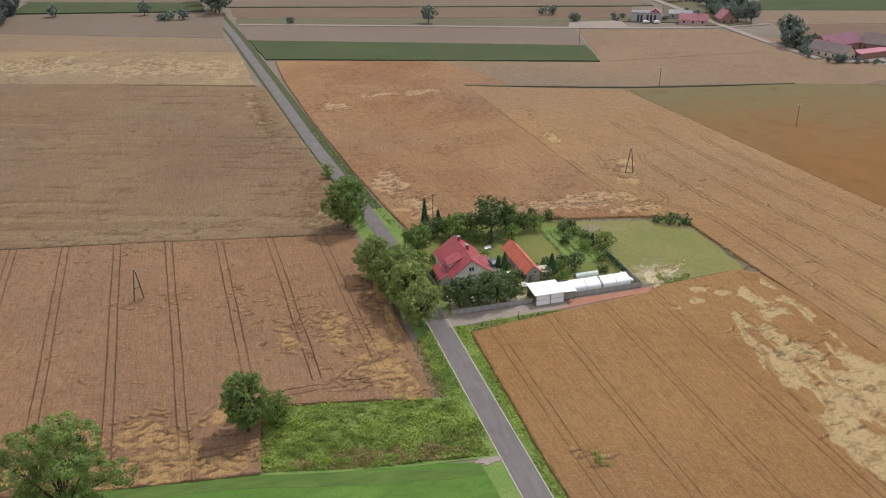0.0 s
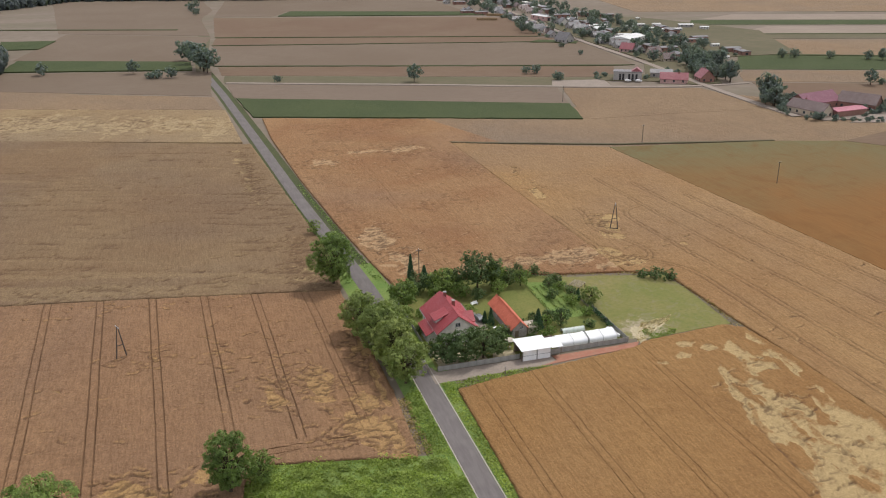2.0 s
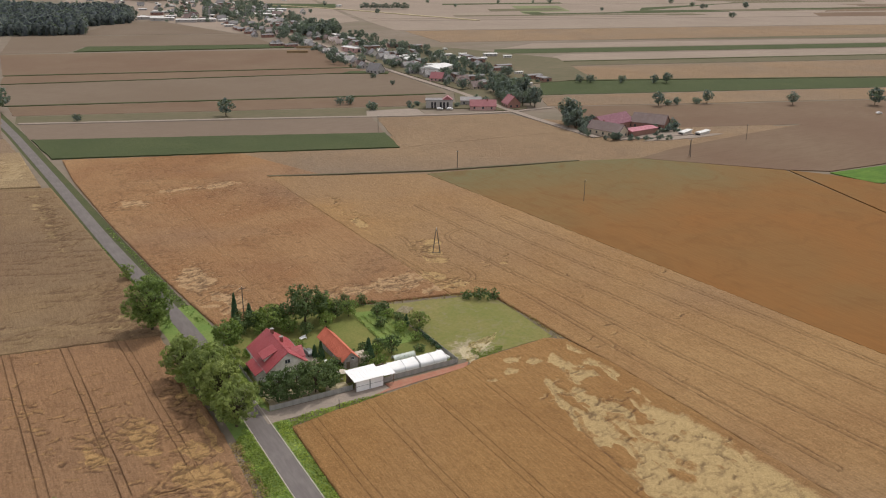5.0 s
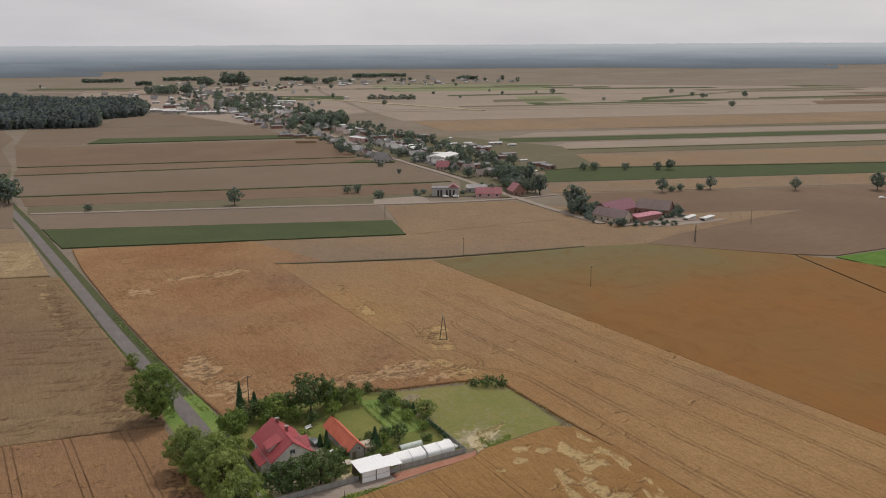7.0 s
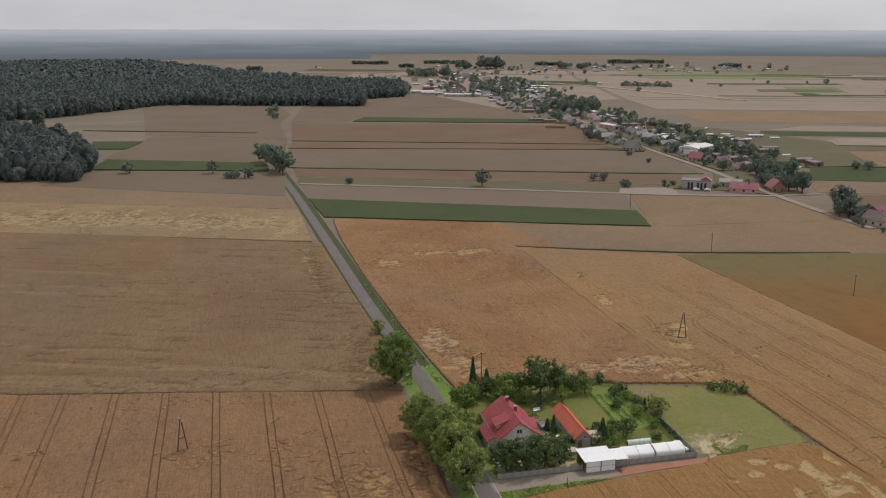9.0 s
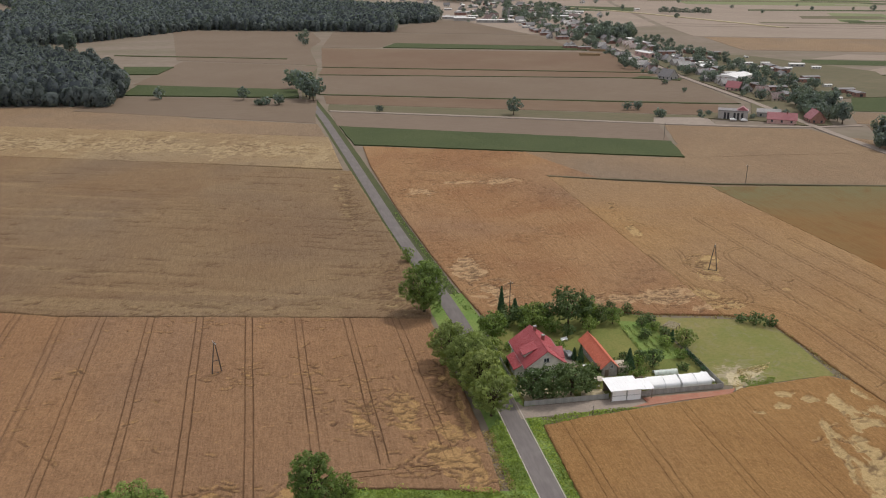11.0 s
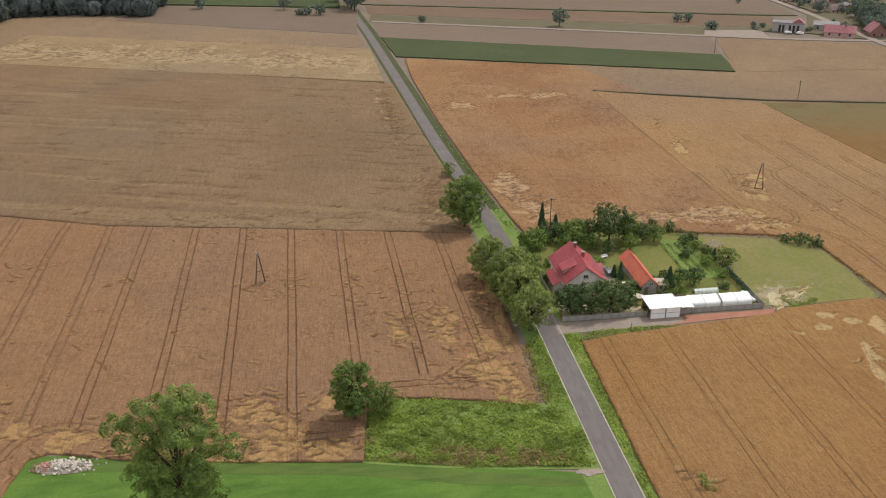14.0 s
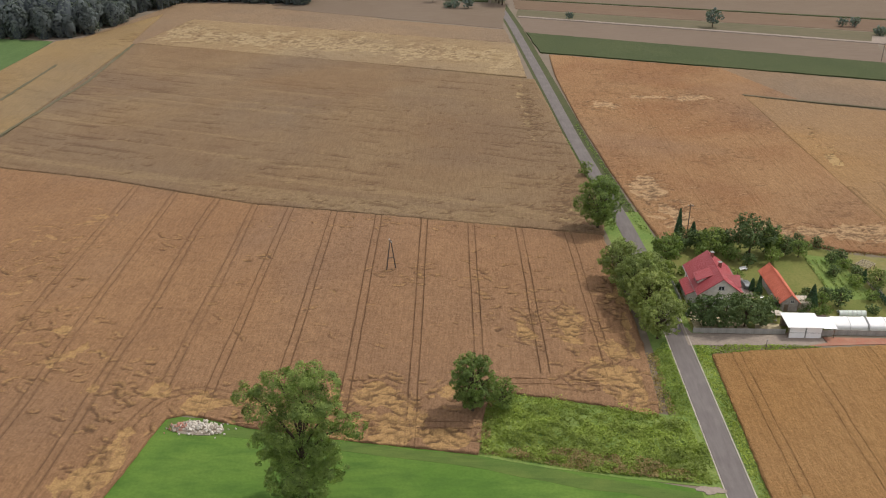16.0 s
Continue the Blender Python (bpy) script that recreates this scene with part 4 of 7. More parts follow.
# ---------------------------------------------------------------- trees
def leaf_quads(points, normals, size, rng, flutter=0.38):
    """Four-cornered leaf sprays at points, facing about along normals."""
    n = len(points)
    nor = normals + rng.normal(0, flutter, (n, 3))
    nor /= np.linalg.norm(nor, axis=1)[:, None]
    ref = rng.normal(0, 1, (n, 3))
    a = np.cross(nor, ref)
    a /= np.linalg.norm(a, axis=1)[:, None]
    b = np.cross(nor, a)
    s = size * rng.uniform(0.6, 1.35, (n, 1))
    t = s * rng.uniform(0.55, 0.95, (n, 1))
    fold = nor * s * 0.3
    verts = np.stack([points - a * s, points - b * t + fold, points + a * s, points + b * t + fold], 1).reshape(-1, 3)
    return verts, np.arange(4 * n).reshape(n, 4)


def crown_points(lobes, density, rng):
    """Points over the lobes of a crown (centre, radii), gathered in clumps with gaps between; none deep inside another lobe."""
    pts, nrm = [], []
    for (cx, cy, cz, rx, ry, rz) in lobes:
        n = int(density * (rx * ry + rx * rz + ry * rz) * 4.2)
        size = (rx * ry * rz) ** (1 / 3)
        m = int(np.clip(9 + 5 * size, 9, 34))
        d = rng.normal(0, 1, (m, 3))
        d /= np.linalg.norm(d, axis=1)[:, None]
        heart = d * np.array([rx, ry, rz]) * rng.uniform(0.62, 0.98, (m, 1))
        reach = size * rng.uniform(0.28, 0.48, m)
        who = rng.integers(0, m, n)
        e = rng.normal(0, 1, (n, 3)) + d[who] * 0.9
        e /= np.linalg.norm(e, axis=1)[:, None]
        e[:, 2] *= 0.8
        pts.append(np.array([cx, cy, cz]) + heart[who] + e * reach[who][:, None] * (1 - 0.4 * rng.random((n, 1)) ** 2))
        nrm.append(e * 0.8 + d[who] * 0.5 + np.array([0, 0, 0.35]))
    pts, nrm = np.concatenate(pts), np.concatenate(nrm)
    keep = np.ones(len(pts), bool)
    for (cx, cy, cz, rx, ry, rz) in lobes:
        keep &= (((pts - [cx, cy, cz]) / [rx, ry, rz]) ** 2).sum(1) > 0.3
    return pts[keep], nrm[keep]


def crown_lobes(h, r, base, rng, count=14, top=1.0):
    """Lobes filling a crown of radius r between heights base and h."""
    mid, half = (h + base) / 2, (h - base) / 2
    lobes = [(0, 0, mid, r * 0.62, r * 0.62, half * 0.75)]
    for k in range(count):
        u = (k + 0.5) / count * 2 - 1
        a = k * 2.4 + rng.uniform(-0.5, 0.5)
        out = math.sqrt(max(0.05, 1 - u * u)) * r * rng.uniform(0.55, 0.90)
        s = r * rng.uniform(0.24, 0.40) * (1 if count < 16 else 0.85)
        lobes.append((out * math.cos(a), out * math.sin(a), mid + u * half * 0.72 * (top if u > 0 else 1), s, s * rng.uniform(0.85, 1.15), s * rng.uniform(0.7, 0.95)))
    return lobes


def tree(name, label, x, y, h, r, seed, leaf, size=0.32, density=3.2, base=None, count=14, lobes=None, trunk=None, group="", lean=(0, 0), squash=1.0):
    """A broadleaf tree: tapered trunk and limbs, a crown of leaf sprays."""
    rng = np.random.default_rng(seed)
    base = h * 0.18 if base is None else base
    ob = thing(name, label, "tree", x, y, 0, rng.uniform(0, 360) if lobes is None else 0, group)
    lobes = lobes or crown_lobes(h, r, base, rng, count)
    bm = bmesh.new()
    tr = trunk or h * 0.026
    fork = max(0.6, base * 1.1)
    tube(bm, [(0, 0, -0.2), (0.05, 0, fork * 0.5), (lean[0] * 0.3, lean[1] * 0.3, fork), (lean[0] * 0.7, lean[1] * 0.7, h * 0.55), (lean[0], lean[1], h * 0.86)], [tr * 1.35, tr, tr * 0.85, tr * 0.5, tr * 0.12], 8)
    for (cx, cy, cz, rx, ry, rz) in lobes[1:]:
        z0 = fork + (cz - fork) * 0.35 if cz > fork else fork * 0.8
        tube(bm, [(lean[0] * 0.4, lean[1] * 0.4, z0), (cx * 0.5, cy * 0.5, (z0 + cz) / 2 + 0.05 * h), (cx * 0.95, cy * 0.95, cz)], [tr * 0.45, tr * 0.3, tr * 0.1], 5)
    part("trunk", bm, M_BARK, ob)
    pts, nrm = crown_points(lobes, density, rng)
    verts, quads = leaf_quads(pts, nrm, size, rng)
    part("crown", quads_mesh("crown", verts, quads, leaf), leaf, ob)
    return ob


def conifer(name, label, x, y, h, r, seed, size=0.3, group=""):
    """A spruce or thuja: a spire of drooping tiers."""
    rng = np.random.default_rng(seed)
    ob = thing(name, label, "tree", x, y, 0, 0, group)
    bm = tube(bmesh.new(), [(0, 0, -0.2), (0, 0, h * 0.5), (0, 0, h * 0.97)], [h * 0.022, h * 0.014, 0.02], 6)
    part("trunk", bm, M_BARK, ob)
    n = int(170 * h * r / (size * 3) * 0.55)
    u = rng.random(n) ** 1.25
    z = h * (0.04 + 0.95 * u)
    tier = 0.75 + 0.25 * np.abs(np.sin(u * h * 2.1))
    rad = r * (1 - u) ** 0.85 * tier * (1 - 0.35 * rng.random(n) ** 2) + 0.05
    a = rng.uniform(0, 2 * np.pi, n)
    pts = np.stack([rad * np.cos(a), rad * np.sin(a), z], 1)
    nrm = np.stack([np.cos(a), np.sin(a), np.full(n, 0.5)], 1)
    verts, quads = leaf_quads(pts, nrm, size, rng)
    part("crown", quads_mesh("crown", verts, quads, M_NEEDLE), M_NEEDLE, ob)
    return ob


# -- the two big trees by the meadow
tree("broadleaf_tree", "tall open-crowned green tree in the meadow", -27.9, 112.4, 26, 10, 5, M_LEAF, 0.155, 22.0, lobes=[
    (0, 0, 15, 3.2, 3.2, 6.5), (0.5, 0, 10.5, 4.6, 4.2, 3.4), (-0.5, -0.6, 5.6, 4.8, 4.2, 3.0), (0.8, 0, 20.5, 4.4, 4.0, 2.6), (1.5, 0, 24.8, 3.4, 3.2, 2.2), (-2.6, 0, 22.8, 3.2, 3.2, 2.0), (4.6, 0.5, 22.4, 2.9, 2.8, 1.9), (-7.6, 0.5, 20, 3.0, 2.9, 1.7), (-5.5, -1, 18.6, 3.4, 3.1, 1.9), (2, -1, 19.6, 4.0, 3.8, 2.2),
    (9, -0.5, 15.4, 2.4, 2.3, 1.6), (5.6, 0, 17.6, 3.0, 2.8, 1.8), (-2, -2, 15.2, 3.8, 3.4, 2.2), (4, -1, 12.6, 3.4, 3.2, 2.0), (-5.6, 0, 10.8, 3.0, 2.8, 1.8), (-3, 1, 11.3, 3.4, 3.0, 2.2), (3.5, 1, 8.8, 3.2, 3.0, 2.0),
    (-5.4, 0, 7.3, 2.6, 2.5, 1.6), (0, -1, 7.4, 3.2, 2.9, 2.0), (5, -0.5, 6.0, 2.5, 2.3, 1.5), (-3.4, -1.5, 4.6, 3.0, 2.6, 2.0), (2.2, -1.8, 4.2, 3.0, 2.6, 1.9), (-0.6, -2.4, 3.0, 2.6, 2.2, 1.6)], trunk=0.45)
tree("broadleaf_tree", "dense dark green tree at the wheat's edge", 0.4, 137.0, 14.4, 4.7, 8, M_LEAF, 0.16, 21.0, base=0.4, count=30, trunk=0.4)
tree("broadleaf_tree", "small bushy tree beside a larger one", 6.2, 138.6, 7.4, 3.3, 9, M_LEAF, 0.14, 17.0, base=0.3, count=22)
# -- along the road
ROADSIDE = [(36.0, 227.0, 17.6, 6.9, 12, M_LEAF), (36.8, 193.2, 12.6, 5.2, 13, M_LEAF_LIGHT), (39.6, 183.0, 13.8, 6.2, 14, M_LEAF_LIGHT), (41.2, 174.8, 13.2, 6.1, 15, M_LEAF_LIGHT), (41.8, 166.4, 11.8, 5.2, 16, M_LEAF_LIGHT), (43.3, 188.6, 10.8, 5.9, 17, M_LEAF_LIGHT)]
for x, y, h, r, seed, leaf in ROADSIDE:
    tree("broadleaf_tree", "full green roadside tree with a rounded crown", x, y, h, r, seed, leaf, 0.165, 14.0, base=h * 0.07, count=36, group="roadside trees")
tree("bush", "small round green roadside bush", 37.2, 271, 6.0, 2.6, 21, M_LEAF_LIGHT, 0.24, 6, base=0.2, count=9)
# ---------------------------------------------------------------- farmstead
def ribbed(name, colour, pitch=3.0, axis=1, rough=0.45, vary=0.12):
    """Profiled sheet or tile roofing: ribs along the slope, courses across, faded patches."""
    n = Nodes(name)
    at = n.coords()
    w = n.tree.nodes.new("ShaderNodeTexWave")
    w.bands_direction = "Y" if axis else "X"
    w.inputs["Scale"].default_value = pitch
    n.link(at, w.inputs["Vector"])
    fade = n.noise(0.5, 4, 0.6, 0.5, at)
    col = n.mix(n.range(fade, 0.35, 0.7), colour, tuple(min(1, v * (1 + vary) + 0.02) for v in colour))
    col = n.mix(n.range(n.noise(6, 3, 0.6, 0, at), 0.5, 0.8, 0, 0.4), col, tuple(v * 0.7 for v in colour))
    n.bump(w.outputs[0], 0.5, 0.05)
    return n.done(col, rough, 0, 0.4)


M_CRIMSON = ribbed("crimson_roof", (0.34, 0.052, 0.060))
M_ORANGE_TILE = ribbed("orange_tiles", (0.50, 0.125, 0.070), 3.2, 1, 0.75, 0.25)
M_WALL = plain("white_render", (0.80, 0.77, 0.73), 0.9)
M_BRICKWALL = plain("grey_plaster", (0.42, 0.38, 0.35), 0.9, 0, 0.15)
M_WHITE = plain("white_sheet_metal", (0.86, 0.86, 0.86), 0.45, 0, 0.03, 0.7)
M_FABRIC = plain("white_fabric", (0.87, 0.87, 0.86), 0.8, 0, 0.04, 1.6)
M_CONCRETE = plain("concrete", (0.36, 0.35, 0.32), 0.9, 0, 0.14)
# Near-black: tyres, and the shade of openings put into colour.
M_DARKGAP = plain("opening_shade_and_tyre", (0.03, 0.03, 0.035), 0.6)
M_GLASS = plain("window_glass", (0.05, 0.06, 0.07), 0.12, 0, 0.05, 1, 0.6)
M_FRAME = plain("window_frame", (0.72, 0.72, 0.70), 0.5)
M_TIMBER = plain("weathered_timber", (0.22, 0.165, 0.12), 0.85, 0, 0.2)
M_POLE = plain("pole_wood", (0.115, 0.095, 0.08), 0.9, 0, 0.2)
M_STEEL = plain("steel", (0.35, 0.36, 0.37), 0.4, 0.8)
M_POLYTHENE = plain("milky_plastic", (0.62, 0.68, 0.62), 0.35, 0, 0.1)
M_PAVING = plain("pale_paving", (0.52, 0.46, 0.37), 0.9, 0, 0.12)
M_OLDSLAT = plain("pale_old_timber", (0.36, 0.30, 0.22), 0.9, 0, 0.2)
M_CHIMNEY = plain("brick_chimney", (0.26, 0.10, 0.08), 0.9)


def window(parent, x0, x1, y, z0, z1, side="y", out=-1):
    """A window in a wall that faces along y (or x): frame, pane and sill."""
    d = 0.05 * out

    def box(a0, a1, b0, b1, z0, z1):
        b0, b1 = sorted((b0, b1))
        return (a0, a1, b0, b1, z0, z1) if side == "y" else (b0, b1, a0, a1, z0, z1)

    t = 0.09
    w = part("window", solid([box(x0, x1, y - d, y + d, z0, z0 + t), box(x0, x1, y - d, y + d, z1 - t, z1), box(x0, x0 + t, y - d, y + d, z0 + t, z1 - t), box(x1 - t, x1, y - d, y + d, z0 + t, z1 - t), box((x0 + x1) / 2 - 0.04, (x0 + x1) / 2 + 0.04, y - d, y + d, z0 + t, z1 - t)]), M_FRAME, parent, "white framed window")
    part("pane", solid([box(x0 + t, x1 - t, y + d * 0.2, y + d * 0.6, z0 + t, z1 - t)]), M_GLASS, w)
    part("sill", solid([box(x0 - 0.08, x1 + 0.08, y, y + d * 3.2, z0 - 0.08, z0 - 0.01)]), M_CONCRETE, w)


def farmhouse():
    h = thing("farmhouse", "white rendered farmhouse with a crimson metal roof", "house")
    part("wall", solid([(54.3, 64.2, 181.3, 196.3, -0.2, 4.0)], [([(54.3, 181.3, 4), (64.2, 181.3, 4), (59.25, 181.3, 7.62)], (0, 15, 0))]), M_WALL, h)
    roof = part("roof", solid([], [([(53.6, 180.7, 3.48), (59.25, 180.7, 7.72), (64.9, 180.7, 3.48), (64.9, 180.7, 3.66), (59.25, 180.7, 7.92), (53.6, 180.7, 3.66)], (0, 16.2, 0))]), M_CRIMSON, h, "crimson profiled metal roof")
    part("ridge_cap", solid([], [([(59.05, 180.7, 7.8), (59.25, 180.7, 8.02), (59.45, 180.7, 7.8)], (0, 16.2, 0))]), M_CRIMSON, roof)
    # lean-to on the road side
    part("lean_to_wall", solid([], [([(51.9, 183.4, -0.2), (54.3, 183.4, -0.2), (54.3, 183.4, 3.7), (51.9, 183.4, 2.45)], (0, 7, 0))]), M_WALL, h)
    part("lean_to_roof", solid([], [([(51.4, 183.0, 2.30), (54.4, 183.0, 3.86), (54.4, 183.0, 4.04), (51.4, 183.0, 2.46)], (0, 7.8, 0))]), M_CRIMSON, h)
    # dormers
    d = part("dormer", solid([], [([(54.6, 185.2, 4.0), (57.2, 185.2, 6.0), (57.2, 185.2, 6.35), (54.6, 185.2, 5.35)], (0, 3.4, 0))]), M_WALL, h)
    part("dormer_roof", solid([], [([(54.1, 184.8, 5.24), (58.0, 184.8, 6.85), (58.0, 184.8, 7.0), (54.1, 184.8, 5.38)], (0, 4.2, 0))]), M_CRIMSON, d)
    window(d, 185.7, 188.1, 54.6, 4.35, 5.15, "x")
    e = part("dormer", solid([], [([(64.0, 183.6, 4.0), (64.0, 187.6, 4.0), (64.0, 187.6, 4.9), (64.0, 185.6, 6.5), (64.0, 183.6, 4.9)], (-4.0, 0, 0))]), M_WALL, h)
    part("dormer_roof", solid([], [([(64.5, 183.1, 4.56), (64.5, 185.6, 6.55), (64.5, 188.1, 4.56), (64.5, 188.1, 4.72), (64.5, 185.6, 6.72), (64.5, 183.1, 4.72)], (-3.9, 0, 0))]), M_CRIMSON, e)
    window(e, 184.8, 186.4, 64.0, 4.5, 5.6, "x", 1)
    for x, y, top in ((59.6, 193.6, 8.9), (60.6, 189.4, 8.2)):
        c = part("chimney", solid([(x - 0.35, x + 0.35, y - 0.35, y + 0.35, 5.5, top)], bevel=0.02), M_CHIMNEY, h)
        part("chimney_cap", solid([(x - 0.45, x + 0.45, y - 0.45, y + 0.45, top, top + 0.12)]), M_CONCRETE, c)
    for x0, z0, z1 in ((55.6, 1.0, 2.4), (58.4, 1.0, 2.4), (61.5, 1.0, 2.4), (58.5, 4.7, 5.8)):
        window(h, x0, x0 + 1.4, 181.3, z0, z1)
    for y0 in (191.6, 193.8):
        window(h, y0, y0 + 1.2, 54.3, 1.0, 2.4, "x")
    for y0 in (184.4, 187.6):
        window(h, y0, y0 + 1.2, 51.9, 1.0, 2.0, "x")
    for y0 in (183, 187, 192):
        window(h, y0, y0 + 1.3, 64.2, 1.0, 2.4, "x", 1)
    door = part("door", solid([(64.16, 64.26, 189.9, 190.9, 0.05, 2.1)], bevel=0.01), M_TIMBER, h, "brown wooden door")
    part("handle", solid([(64.26, 64.32, 190.7, 190.75, 1.0, 1.15)]), M_STEEL, door)
    for y0 in (180.72,):
        part("gutter", solid([(53.42, 53.58, y0, 196.8, 3.42, 3.56)]), M_STEEL, h)
    part("gutter", solid([(64.92, 65.08, 180.72, 196.8, 3.42, 3.56)]), M_STEEL, h)


farmhouse()


def barn():
    b = thing("barn", "long low plastered barn with an orange tiled roof", "barn")
    part("wall", solid([(73.2, 77.2, 179.8, 196.2, -0.2, 2.7)], [([(73.2, 179.8, 2.7), (77.2, 179.8, 2.7), (75.2, 179.8, 4.52)], (0, 16.4, 0))]), M_BRICKWALL, b)
    roof = part("roof", solid([], [([(72.7, 179.3, 2.32), (75.2, 179.3, 4.60), (77.7, 179.3, 2.32), (77.7, 179.3, 2.46), (75.2, 179.3, 4.78), (72.7, 179.3, 2.46)], (0, 17.4, 0))]), M_ORANGE_TILE, b, "orange clay tile roof")
    for k in range(29):
        part("ridge_tile", solid([], [([(75.0, 179.3 + 0.6 * k, 4.68), (75.2, 179.3 + 0.6 * k, 4.88 + 0.02 * (k % 2)), (75.4, 179.3 + 0.6 * k, 4.68)], (0, 0.57, 0))]), M_ORANGE_TILE, roof)
    window(b, 75.3, 76.2, 179.8, 2.3, 3.2)
    door = part("door", solid([(74.0, 75.0, 179.74, 179.82, 0, 2.0)], bevel=0.01), M_TIMBER, b, "brown plank door")
    part("handle", solid([(74.85, 74.9, 179.68, 179.74, 1.0, 1.15)]), M_STEEL, door)
    for y0 in (182, 186, 190.5, 194):
        window(b, y0, y0 + 0.9, 73.2, 1.1, 1.9, "x")
    part("porch_slab", solid([(77.8, 80.6, 180.4, 184.2, -0.1, 2.1)], bevel=0.03), M_PAVING, b, "pale flat-roofed annexe")


barn()


def carport():
    c = thing("carport", "open shed with a flat white sheet roof and doors", "shed")
    for x0, x1, y0, y1, zf, zb in ((70.7, 78.55, 167.2, 173.4, 2.95, 3.3), (78.6, 81.7, 167.3, 172.2, 2.72, 3.0)):
        n = round((x1 - x0) / 1.0)
        for k in range(n):
            a, e = x0 + (x1 - x0) * k / n, x0 + (x1 - x0) * (k + 1) / n - 0.02
            part("roof_sheet", solid([], [([(a, y0, zf), (e, y0, zf), (e, y1, zb), (a, y1, zb)], (0, 0, 0.06))]), M_WHITE, c)
    for x0, x1 in ((71.2, 74.85), (74.95, 78.5)):
        d = part("door", solid([(x0, x1, 167.62, 167.7, 0.05, 2.85)], bevel=0.01), M_WHITE, c, "white sheet metal door leaf")
        part("door_frame", solid([(x0, x0 + 0.08, 167.56, 167.62, 0.05, 2.85), (x1 - 0.08, x1, 167.56, 167.62, 0.05, 2.85), (x0 + 0.08, x1 - 0.08, 167.56, 167.62, 1.4, 1.48)]), M_STEEL, d)
    part("back_wall", solid([(71.2, 81.2, 173.0, 173.12, -0.1, 3.0)]), M_TIMBER, c)
    for x, y in ((71.0, 167.7), (71.0, 172.9), (78.55, 167.8), (78.55, 172.9), (81.3, 167.8), (81.3, 171.9)):
        part("post", solid([(x - 0.07, x + 0.07, y - 0.07, y + 0.07, -0.1, 2.72)]), M_TIMBER, c)
    part("low_wall", solid([(78.7, 81.4, 168.9, 169.05, -0.1, 1.4)]), M_CONCRETE, c)


carport()


PROFILE = [(171.0, 0.0), (171.0, 0.7), (171.02, 1.35), (171.4, 1.62), (172.2, 1.88), (173.1, 2.12), (173.9, 2.2), (174.55, 2.0), (174.6, 0.0)]


def growing_tunnel(x0, x1, seed):
    """Fabric stretched over hoops: a cover in slack panels, hoops between them."""
    rng = random.Random(seed)
    t = thing("growing_tunnel", "garden tunnel covered with slack white fabric", "greenhouse", group="growing tunnels")
    n = 2
    y0, y1 = 171.0, 174.6
    for k in range(n):
        a, b = x0 + (x1 - x0) * k / n, x0 + (x1 - x0) * (k + 1) / n - 0.06
        verts, faces = [], []
        cols, rows = 7, 9
        for i in range(cols):
            u = i / (cols - 1)
            for j in range(rows):
                y, z = PROFILE[j]
                z -= 0.10 * math.sin(math.pi * u) * (1 if 0 < j < rows - 1 else 0) + rng.uniform(-0.05, 0.05) * (0 < j < rows - 1)
                verts.append((a + (b - a) * u, y, z))
        for i in range(cols - 1):
            for j in range(rows - 1):
                faces.append((i * rows + j, (i + 1) * rows + j, (i + 1) * rows + j + 1, i * rows + j + 1))
        part("cover", mesh_of("cover", verts, faces, M_FABRIC, True), M_FABRIC, t, "slack white fabric panel")
    for k in range(n + 1):
        x = x0 + (x1 - x0) * k / n - 0.03
        pts = [(x, y, z + 0.02 * (z > 0)) for y, z in PROFILE]
        part("hoop", tube(bmesh.new(), pts, [0.04] * 9, 5), M_STEEL, t)
    for x in (x0, x1 - 0.12):
        part("end_sheet", solid([], [([(x, y0 + 0.05, 0), (x, y1 - 0.05, 0), (x, y1 - 0.1, 1.9), (x, 173.9, 2.1), (x, 172.2, 1.8), (x, y0 + 0.08, 1.3)], (0.03, 0, 0))]), M_FABRIC, t)


growing_tunnel(82.4, 90.2, 1)
growing_tunnel(90.6, 98.3, 2)


def cold_frame():
    c = thing("cold_frame", "low hooped cold frame of milky plastic", "cold frame")
    for k in range(7):
        x = 86.6 + k * 1.03
        part("hoop", tube(bmesh.new(), [(x, 178.0 - 0.9 * math.cos(math.pi * j / 8) + 0.9, 1.15 * math.sin(math.pi * j / 8)) for j in range(9)], [0.05] * 9, 5), M_FRAME, c)
    for k in range(6):
        x = 86.66 + k * 1.03
        v = [(x + 0.92 * i, 178.9 - 0.86 * math.cos(math.pi * j / 8), 1.08 * math.sin(math.pi * j / 8)) for i in range(2) for j in range(9)]
        part("panel", mesh_of("panel", v, [(j, j + 1, 10 + j, 9 + j) for j in range(8)], M_POLYTHENE, True), M_POLYTHENE, c)


cold_frame()


